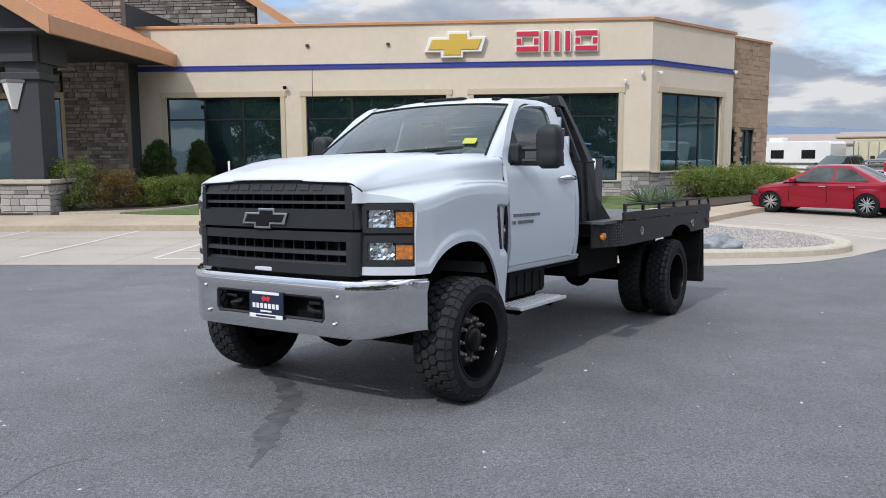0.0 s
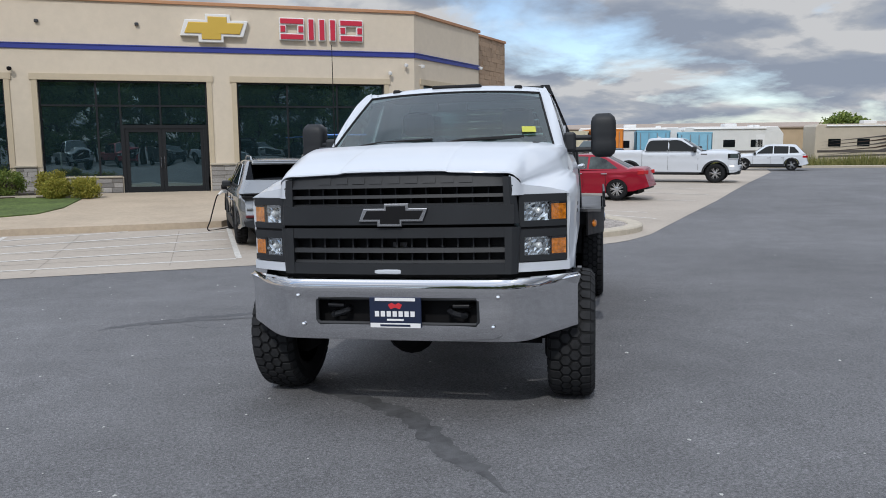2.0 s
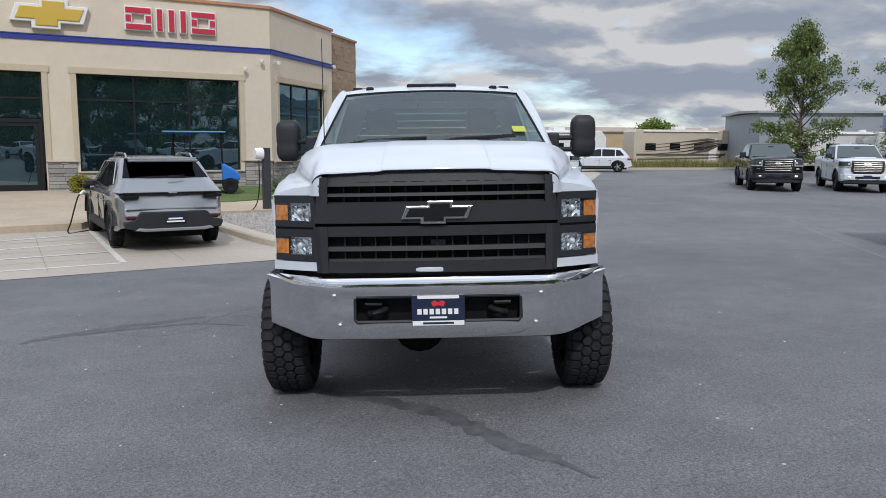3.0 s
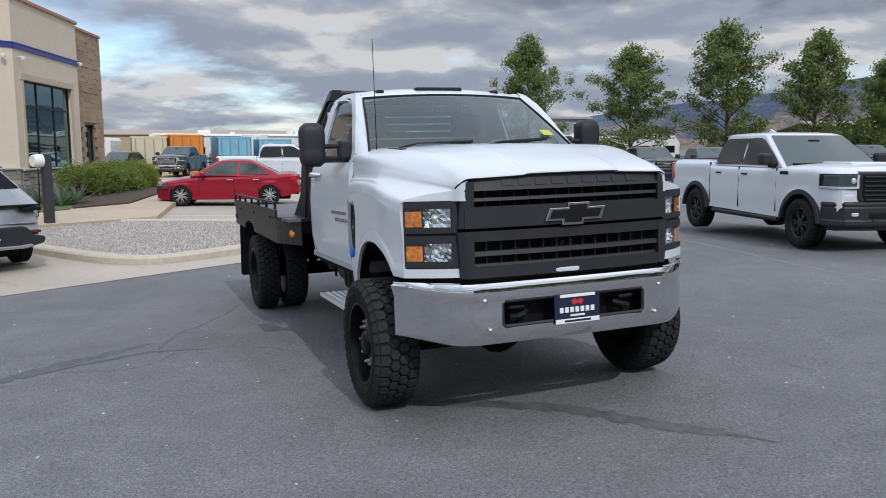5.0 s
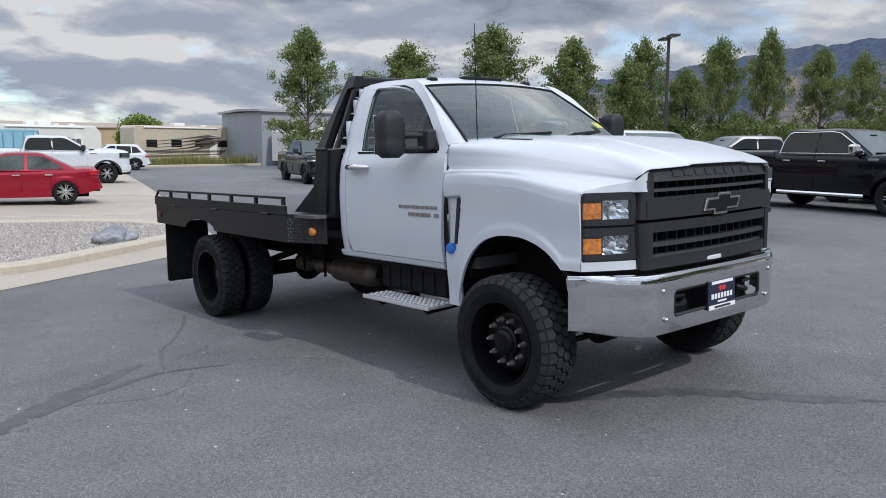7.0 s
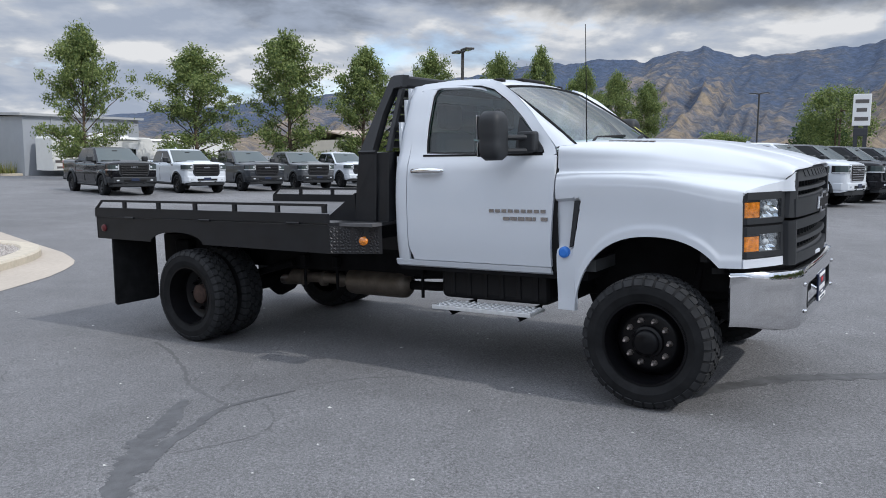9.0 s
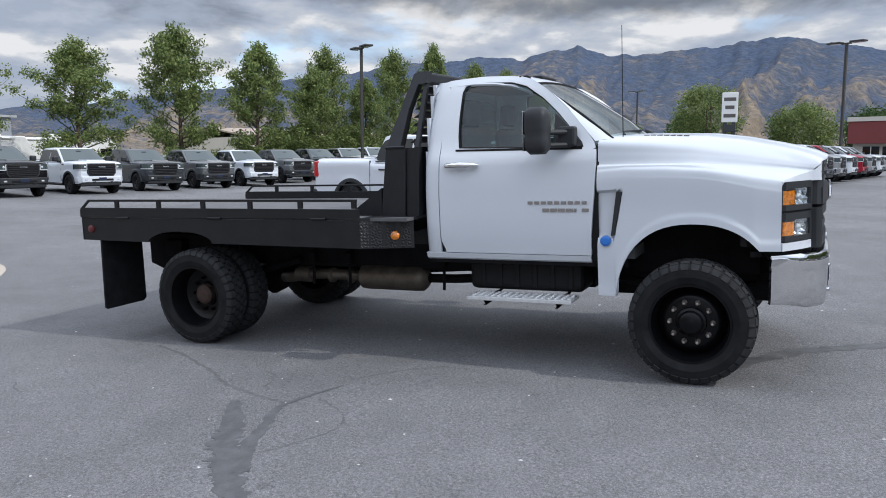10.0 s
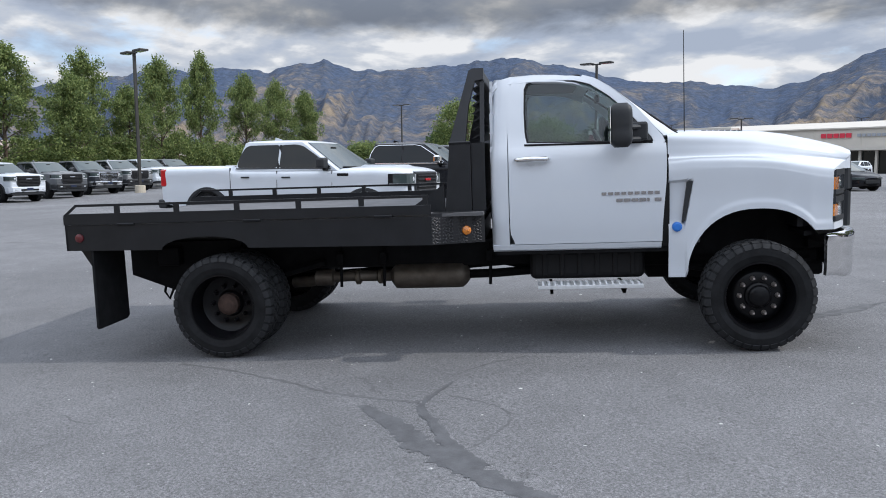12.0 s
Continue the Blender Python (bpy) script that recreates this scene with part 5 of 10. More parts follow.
def door(s):
    f = (lambda b: b) if s == 1 else mirrored
    top = ring(FRAME, WIN)
    rows = []
    zs = [1.60, 1.58, 1.54, 1.5, 1.42, 1.3, 1.15, 1.0, 0.93, 0.90, 0.87, 0.845]
    for z in zs:
        x1 = -0.660 - 0.035 * sstep(1.45, 0.9, z)
        x0 = -1.865 + (0.035 * sstep(0.95, 0.845, z))
        rows.append([(x0 + (x1 - x0) * i / 14, cab_y(z) + 0.004 * math.exp(-((z - 1.55) / 0.02) ** 2), z) for i in range(15)])
    low = skin(bmesh.new(), rows)
    bm = join(low, top)
    thick(bm, 0.03)
    d = part("door", f(bm), white_paint, truck, "white cab door with a tinted window", smooth=30)
    # rubber round the glass and the glass itself
    inner = [(x + (-1.25 - x) * 0.03, z + (1.83 - z) * 0.05) for x, z in WIN]
    seal_b = ring(WIN, inner)
    for v in seal_b.verts:
        v.co.y -= 0.008
    part("window_seal", f(seal_b), dark_plastic, d)
    gl = bmesh.new()
    rows = []
    for k in range(9):
        z = 1.60 + 0.47 * k / 8
        rows.append([(-1.75 + 1.02 * i / 10, cab_y(z) - 0.02, z) for i in range(11)])
    skin(gl, rows)
    # cut the pane to the opening
    for (x0, z0), (x1, z1) in zip(WIN, WIN[1:] + WIN[:1]):
        nrm = Vector((z1 - z0, 0, -(x1 - x0)))
        mid = Vector(((x0 + x1) / 2, 0, (z0 + z1) / 2))
        if nrm.dot(Vector((-1.3, 0, 1.8)) - mid) > 0:
            nrm = -nrm
        bmesh.ops.bisect_plane(gl, geom=gl.verts[:] + gl.edges[:] + gl.faces[:], plane_co=mid, plane_no=nrm, clear_outer=True)
    part("window", f(gl), side_glass, d)
    # black sail panel in the front corner
    sail = prism(bmesh.new(), [(-0.975, 1.622), (-0.975, 1.84), (-0.83, 1.715), (-0.765, 1.645), (-0.77, 1.622)], 0.0, 0.02, "y")
    for v in sail.verts:
        v.co.y += cab_y(v.co.z) - 0.012
    part("sail_panel", f(sail), black_plastic, d)
    part("belt_strip", f(skin(bmesh.new(), [[(-1.74, cab_y(1.61) + 0.006, z) for z in (1.612, 1.628)], [(-0.76, cab_y(1.61) + 0.006, z - 0.012) for z in (1.612, 1.628)]])), dark_plastic, d)
    # handle
    h = bmesh.new()
    tube(h, [(-1.815, cab_y(1.5) + 0.004, 1.508), (-1.79, cab_y(1.5) + 0.038, 1.508), (-1.68, cab_y(1.5) + 0.048, 1.512), (-1.575, cab_y(1.5) + 0.038, 1.508), (-1.55, cab_y(1.5) + 0.004, 1.508)], [0.014, 0.022, 0.024, 0.022, 0.014], n=10)
    part("handle", f(h), chrome, d, smooth=60)
    part("handle_cup", f(lathe(bmesh.new(), [(cab_y(1.49) + 0.0025, 0.0), (cab_y(1.49) + 0.0035, 0.03), (cab_y(1.49) + 0.001, 0.042)], n=20, c=(-1.69, 0, 1.487))), white_paint, d, smooth=60)
    # two rows of plain bars where the badge is
    for i in range(9):
        x = -1.155 + 0.05 * i
        part("badge_bar", f(B(x, x + 0.036, cab_y(1.22) + 0.001, cab_y(1.22) + 0.007, 1.214, 1.236)), chrome_dark, d)
    for i in range(6):
        x = -1.045 + 0.058 * i
        part("badge_bar", f(B(x, x + (0.05 if i != 4 else 0.02), cab_y(1.17) + 0.001, cab_y(1.17) + 0.007, 1.160, 1.184)), chrome_dark, d)


chrome_dark = mat("chrome_dark", (0.30, 0.30, 0.32), 0.25, 0.9)
door(1)
door(-1)

CAB_ROOF = [(-2.015, 2.02), (-1.995, 2.085), (-1.95, 2.122), (-1.85, 2.146), (-1.65, 2.155), (-1.48, 2.148), (-1.34, 2.130), (-1.23, 2.102), (-1.155, 2.074)]


def cab_shell():
    # roof
    rows = []
    for x, z in CAB_ROOF:
        r = []
        for i in range(19):
            y = -0.715 + 1.43 * i / 18
            r.append((x - 0.022 * sstep(-1.4, -1.16, x) * (y / 0.7) ** 2, y, z - 0.045 * (abs(y) / 0.715) ** 2.4))
        r = [(r[0][0], -0.755, r[0][2] - 0.05)] + r + [(r[-1][0], 0.755, r[-1][2] - 0.05)]
        rows.append(r)
    part("roof", thick(skin(bmesh.new(), rows), 0.02), white_paint, truck, smooth=40)
    for s in (1, -1):
        f = (lambda b: b) if s == 1 else mirrored
        # rear corner of the cab, rounded into the back wall
        rows = []
        for k in range(23):
            z = 0.80 + (2.09 - 0.80) * k / 22
            y = cab_y(z)
            lean = 0.03 * sstep(1.6, 2.1, z)
            rows.append([(x + lean, y - d, z) for x, d in ((-1.872, 0.0), (-1.93, 0.001), (-1.97, 0.012), (-1.995, 0.035), (-2.01, 0.08), (-2.012, 0.20))])
        part("rear_pillar", f(thick(skin(bmesh.new(), rows), 0.02)), white_paint, truck, smooth=40)
        # rocker under the door
        rows = [[(x, cab_y(z) - d, z) for x in (-2.0, -1.6, -1.2, -0.9, -0.70)] for z, d in ((0.838, 0.0), (0.80, 0.003), (0.785, 0.03))]
        part("rocker", f(thick(skin(bmesh.new(), rows), 0.02)), white_paint, truck, smooth=40)
        # front pillar between the windscreen and the door
        rows = []
        for k in range(15):
            t = k / 14
            a = Vector((-0.555 - 0.615 * t, 0.838 - 0.146 * t, 1.665 + 0.376 * t))
            ox = -0.672 - 0.60 * t
            oz = min(lerp_table([(0, 1.655), (0.15, 1.745), (0.35, 1.865), (0.6, 1.985), (0.85, 2.07), (1.0, 2.098)], t), 2.098)
            o = Vector((ox, cab_y(oz) + 0.001, oz))
            m1 = a.lerp(o, 0.5) + Vector((0.004, 0.012, 0.004))
            rows.append([a, a.lerp(m1, 0.5), m1, o.lerp(m1, 0.4), o])
        part("front_pillar", f(thick(skin(bmesh.new(), rows), 0.02)), white_paint, truck, smooth=50)
        # panel behind the wheel arch at the hinge line
        rows = [[(x, cab_y(z) - 0.02, z) for x in (-0.69, -0.655, -0.64)] for z in (1.62, 1.45, 1.2, 0.9, 0.80)]
        part("hinge_gap", f(skin(bmesh.new(), rows)), dark_plastic, truck)
        # vent blade in the fender, and the fuel cap
        part("vent", f(prism(bmesh.new(), [(-0.512, 1.299), (-0.470, 1.299), (-0.526, 1.0), (-0.552, 0.985)], 0.955, 0.988, "y", bevel=0.004)), black_plastic, truck, "black fender vent")
    part("filler_cap", mirrored(lathe(bmesh.new(), [(0.97, 0.0), (1.004, 0.0), (1.004, 0.022), (0.998, 0.036), (0.985, 0.038), (0.97, 0.038)][1:], n=20, c=(-0.588, 0, 0.955))), blue_plastic, truck, "blue filler cap")
    # back wall with its window
    bm = bmesh.new()
    for y0, y1, z0, z1 in ((-0.90, 0.90, 0.80, 1.62), (-0.72, 0.72, 2.0, 2.08), (-0.86, -0.66, 1.62, 1.85), (0.66, 0.86, 1.62, 1.85), (-0.78, -0.66, 1.85, 2.0), (0.66, 0.78, 1.85, 2.0)):
        box(bm, -2.008, -1.985, y0, y1, z0, z1)
    part("back_wall", bm, white_paint, truck)
    part("rear_window", B(-2.0, -1.995, -0.66, 0.66, 1.62, 2.0), windscreen, truck)
    # windscreen
    rows = []
    for k in range(11):
        t = k / 10
        r = []
        for i in range(17):
            w = -1 + i / 8
            x0, x1 = -0.43 - 0.125 * w * w, -1.150 - 0.020 * w * w
            y = w * (0.838 - 0.146 * t)
            r.append((x0 + (x1 - x0) * t + 0.02 * math.sin(math.pi * t), y, 1.665 + 0.402 * t - (0.002 + 0.024 * t) * w * w))
        rows.append(r)
    ws = part("windscreen", skin(bmesh.new(), rows), windscreen, truck, smooth=180)
    ws.visible_shadow = False
    part("screen_seal", tube(bmesh.new(), [rows[k][0] for k in range(11)] + rows[10][1:] + [rows[k][16] for k in range(9, -1, -1)], 0.009, n=6), dark_plastic, truck)
    part("sticker", skin(bmesh.new(), [[Vector(rows[k][i]) + Vector((0.012, 0, 0.012)) for i in (14, 15)] for k in (2, 3)]), yellow_card, truck, "yellow paper sticker inside the windscreen")
    # cowl and wipers
    part("cowl", skin(bmesh.new(), [[(-0.625 + 0.10 * (1 - w * w), w * 0.88, 1.640 + 0.004) for w in [i / 6 - 1 for i in range(13)]], [(-0.43 - 0.17 * w * w + 0.01, w * 0.86, 1.650) for w in [i / 6 - 1 for i in range(13)]]]), dark_plastic, truck)
    for y0, y1 in ((-0.62, -0.05), (0.02, 0.62)):
        xs = lambda y: -0.455 - 0.17 * (y / 0.85) ** 2
        part("wiper", tube(bmesh.new(), [(xs(y0) + 0.02, y0, 1.690), (xs(y0) - 0.02, y0 + 0.15, 1.716), (xs(y1) - 0.055, y1, 1.728)], 0.010, n=6), dark_plastic, truck)
    # roof lamps
    for y, w in ((0, 0.205), (-0.51, 0.032), (0.51, 0.032)):
        part("clearance_lamp", B(-1.36, -1.275, y - w, y + w, 2.095 - 0.022 * (abs(y) > 0.3), 2.142 - 0.022 * (abs(y) > 0.3), bevel=0.014), dark_plastic, truck, "low roof marker lamp")
    part("antenna", tube(bmesh.new(), [(-0.50, -0.80, 1.62), (-0.50, -0.80, 1.68), (-0.505, -0.80, 2.45)], [0.012, 0.004, 0.0025], n=6), dark_plastic, truck, "thin black whip antenna")
    # bars of the small hood badge
    for s in (-1, 1):
        for i in range(7):
            x = -0.36 + 0.045 * i
            part("badge_bar", B(x, x + 0.035, s * 0.745 - 0.016, s * 0.745 + 0.016, lerp_table(HOOD_Z, x) - 0.04, lerp_table(HOOD_Z, x) - 0.011), chrome_dark, truck)


cab_shell()


def cabin():
    part("dashboard", prism(bmesh.new(), [(-0.50, 1.25), (-0.50, 1.60), (-0.62, 1.635), (-0.85, 1.60), (-0.92, 1.52), (-0.90, 1.25)], -0.86, 0.86, "y", bevel=0.02), interior, truck)
    part("cab_floor", B(-1.98, -0.4, -0.9, 0.9, 0.82, 0.90), interior, truck)
    part("headliner", B(-1.97, -1.28, -0.68, 0.68, 2.055, 2.075), interior, truck)
    for y in (-0.45, 0.45):
        st = part("seat", B(-1.72, -1.2, y - 0.27, y + 0.27, 1.12, 1.28, bevel=0.05), interior, truck)
        part("seat_back", B(-1.86, -1.72, y - 0.26, y + 0.26, 1.25, 1.78, bevel=0.05), interior, st)
        part("headrest", B(-1.85, -1.76, y - 0.14, y + 0.14, 1.80, 1.97, bevel=0.04), interior, st)
    w = lathe(bmesh.new(), [(0.018 * math.cos(a), 0.185 + 0.018 * math.sin(a)) for a in [i * math.pi / 4 for i in range(9)]], axis="x", n=28)
    bmesh.ops.rotate(w, verts=w.verts, matrix=Matrix.Rotation(radians(-25), 3, "Y"))
    bmesh.ops.translate(w, verts=w.verts, vec=(-1.02, 0.45, 1.56))
    part("steering_wheel", w, interior, truck, smooth=60)
    part("rear_view_mirror", B(-1.12, -1.09, -0.12, 0.12, 1.93, 1.99, bevel=0.01), dark_plastic, truck)


cabin()


# the cab's upper half is stretched to its full height above the belt line
for ob in truck.children_recursive:
    if ob.type == "MESH":
        for v in ob.data.vertices:
            if v.co.z > 1.66 and v.co.x < -0.60:
                v.co.z += 0.06 * min(1.0, (v.co.z - 1.66) / 0.40)


# ---- tow mirrors ----
def tow_mirror(s):
    f = (lambda b: b) if s == 1 else mirrored
    # the one on the kerb side is folded in a little further
    mx, my = (-0.92, 1.19) if s == 1 else (-1.02, 1.148)
    head = bmesh.new()
    rows = []
    for k in range(13):
        t = k / 12
        z = 1.575 + 0.325 * t
        pinch = 1 - 0.42 * abs(2 * t - 1) ** 7 - (0.05 if k == 5 else 0)
        yc, w, d = my, 0.094 * pinch, 0.082 * pinch
        rows.append([(mx + d * math.copysign(abs(math.cos(a)) ** 0.5, math.cos(a)), yc + w * math.copysign(abs(math.sin(a)) ** 0.5, math.sin(a)), z) for a in [2 * math.pi * i / 20 for i in range(20)]])
    skin(head, rows, closed=True)
    cap = [v for v in head.verts if v.co.z > 1.899]
    bmesh.ops.contextual_create(head, geom=cap)
    cap = [v for v in head.verts if v.co.z < 1.576]
    bmesh.ops.contextual_create(head, geom=cap)
    m = part("tow_mirror", f(head), black_plastic, truck, "black telescopic tow mirror", smooth=50)
    part("mirror_glass", f(B(mx - 0.088, mx - 0.081, my - 0.075, my + 0.075, 1.715, 1.875, bevel=0.002)), mirror, m)
    part("mirror_glass", f(B(mx - 0.088, mx - 0.081, my - 0.075, my + 0.075, 1.60, 1.695, bevel=0.002)), mirror, m)
    for z in (1.635, 1.725):
        part("arm", f(tube(bmesh.new(), [(-0.84, 0.93, z), (-0.87, 0.98, z), (mx + 0.02, my - 0.06, z)], 0.019, n=8)), black_plastic, m)
    part("foot", f(B(-0.93, -0.80, 0.90, 0.985, 1.622, 1.765, bevel=0.018)), black_plastic, m)


tow_mirror(1)
tow_mirror(-1)


# ---- wheels ----
def tyre_mesh(yc, w, R=0.42):
    """Tyre carcass with a rounded, ribbed sidewall."""
    h = w / 2
    half = [(0.82, 0.255), (0.98, 0.285), (1.02, 0.315), (1.035, 0.318), (1.035, 0.326), (1.025, 0.33), (1.025, 0.345), (0.99, 0.375), (0.90, 0.398), (0.80, R - 0.014)]
    prof = [(yc - h * a, r) for a, r in half] + [(yc, R - 0.011)] + [(yc + h * a, r) for a, r in half[::-1]]
    return lathe(bmesh.new(), prof, n=64)


def tread_mesh(yc, w, R=0.42, blocks=36, rows=4):
    """Staggered six-sided tread blocks with narrow grooves, and shoulder lugs."""
    bm = bmesh.new()
    h = w / 2
    rw = 1.62 * h / rows
    hx, pitch = rw / 1.5, 2 * math.pi / blocks
    for r in range(rows):
        ym = yc - 0.81 * h + rw * (r + 0.5)
        for k in range(blocks):
            a = pitch * (k + 0.5 * (r % 2))
            out = -1 if r == 0 else 1 if r == rows - 1 else 0
            shape = [(0, -hx), (0.5, -hx / 2), (0.5, hx / 2), (0, hx), (-0.5, hx / 2), (-0.5, -hx / 2)]
            if out:
                shape = [(p, (hx * 0.85 * out if y * out > 0 else y)) for p, y in shape]
                shape = [q for i, q in enumerate(shape) if q not in shape[:i]]
            lo, hi = [], []
            for p, y in shape:
                drop = 0.008 if out and y * out > 0 else 0.0
                for rr, sh, dst in ((R - 0.03, 0.82, lo), (R - drop, 0.72, hi)):
                    dst.append(bm.verts.new((rr * math.cos(a + p * pitch * sh), ym + y * (0.79 if not drop else 1.0), rr * math.sin(a + p * pitch * sh))))
            bm.faces.new(hi)
            n = len(hi)
            for i in range(n):
                bm.faces.new((lo[i], lo[(i + 1) % n], hi[(i + 1) % n], hi[i]))
            if out:
                # lug that runs down the shoulder
                v = []
                for p, q, rr in ((-0.4, 0.84, R - 0.012), (0.4, 0.84, R - 0.012), (0.36, 1.005, 0.372), (-0.36, 1.005, 0.372)):
                    v.append(bm.verts.new((rr * math.cos(a + p * pitch), yc + out * (h * q + 0.004), rr * math.sin(a + p * pitch))))
                u = [bm.verts.new((c.co.x * 0.975, c.co.y - out * 0.012, c.co.z * 0.975)) for c in v]
                bm.faces.new(v)
                for i in range(4):
                    bm.faces.new((v[i], v[(i + 1) % 4], u[(i + 1) % 4], u[i]))
    bmesh.ops.recalc_face_normals(bm, faces=bm.faces)
    return bm


def truck_wheel(x, s, front):
    """Steel wheel with its tyre, hub and nuts; yo: outer face."""
    flip = (lambda b: b) if s == 1 else mirrored
    def put(bm):
        b = flip(bm)
        bmesh.ops.translate(b, verts=b.verts, vec=(x, 0, 0.42))
        return b
    if front:
        c, w = 0.985, 0.285
        face = [(c - w * 0.40, 0.262), (c + w * 0.40, 0.262), (c + w * 0.47, 0.268), (c + w * 0.47, 0.255), (c + w * 0.36, 0.246), (c - 0.02, 0.235), (c - 0.01, 0.215), (c + 0.035, 0.195), (c + 0.05, 0.17), (c + 0.05, 0.10), (c + 0.05, 0.0)]
        wh = part("wheel", put(lathe(bmesh.new(), face, n=40)), wheel_black, truck, "black steel front wheel with exposed hub", smooth=40)
        part("tyre", put(tyre_mesh(c, w)), rubber, wh, smooth=35)
        tagged(part("tread", put(tread_mesh(c, w)), tread_rubber, wh), kind="stuff")
        part("hub", put(lathe(bmesh.new(), [(c + 0.05, 0.105), (c + 0.075, 0.10), (c + 0.085, 0.085), (c + 0.10, 0.08), (c + 0.115, 0.06), (c + 0.118, 0)], n=28)), wheel_black, wh, smooth=35)
        for k in range(10):
            a = 2 * math.pi * k / 10
            part("nut", put(lathe(bmesh.new(), [(c + 0.048, 0.0205), (c + 0.066, 0.018), (c + 0.08, 0.013), (c + 0.098, 0.009), (c + 0.10, 0)], n=8, c=(0.14 * math.cos(a), 0, 0.14 * math.sin(a)))), nut_steel, wh)
    else:
        for c, outer in ((1.075, True), (0.765, False)):
            w = 0.235
            if outer:
                face = [(c - w * 0.45, 0.262), (c + w * 0.40, 0.262), (c + w * 0.47, 0.268), (c + w * 0.47, 0.255), (c + w * 0.3, 0.246), (c - 0.06, 0.232), (c - 0.085, 0.20), (c - 0.09, 0.11), (c - 0.07, 0.095), (c - 0.07, 0)]
                wh = part("wheel", put(lathe(bmesh.new(), face, n=40)), wheel_black, truck, "black dished rear wheel with rusty hub", smooth=40)
                part("hub", put(lathe(bmesh.new(), [(c - 0.07, 0.088), (c - 0.02, 0.086), (c - 0.01, 0.07), (c + 0.0, 0.05), (c + 0.0, 0)], n=24)), rust, wh, smooth=35)
                for k in range(10):
                    a = 2 * math.pi * k / 10
                    part("nut", put(lathe(bmesh.new(), [(c - 0.09, 0.017), (c - 0.06, 0.016), (c - 0.045, 0.009), (c - 0.044, 0)], n=6, c=(0.145 * math.cos(a), 0, 0.145 * math.sin(a)))), wheel_black, wh)
            else:
                wh = part("wheel", put(lathe(bmesh.new(), [(c - w * 0.45, 0.255), (c - w * 0.45, 0.262), (c + w * 0.45, 0.262), (c + w * 0.45, 0.12), (c + w * 0.45, 0)], n=32)), wheel_black, truck, smooth=40)
            part("tyre", put(tyre_mesh(c, w)), rubber, wh, smooth=35)
            tagged(part("tread", put(tread_mesh(c, w)), tread_rubber, wh), kind="stuff")


wheel_black = mat("wheel_black", (0.005, 0.005, 0.006), 0.3, var=0.2, scale=9, spec=0.14, coat=0.06)
nut_steel = mat("nut_steel", (0.36, 0.32, 0.30), 0.4, 0.7, var=0.4, scale=60)
for sd in (1, -1):
    truck_wheel(0.0, sd, True)
    truck_wheel(-4.19, sd, False)


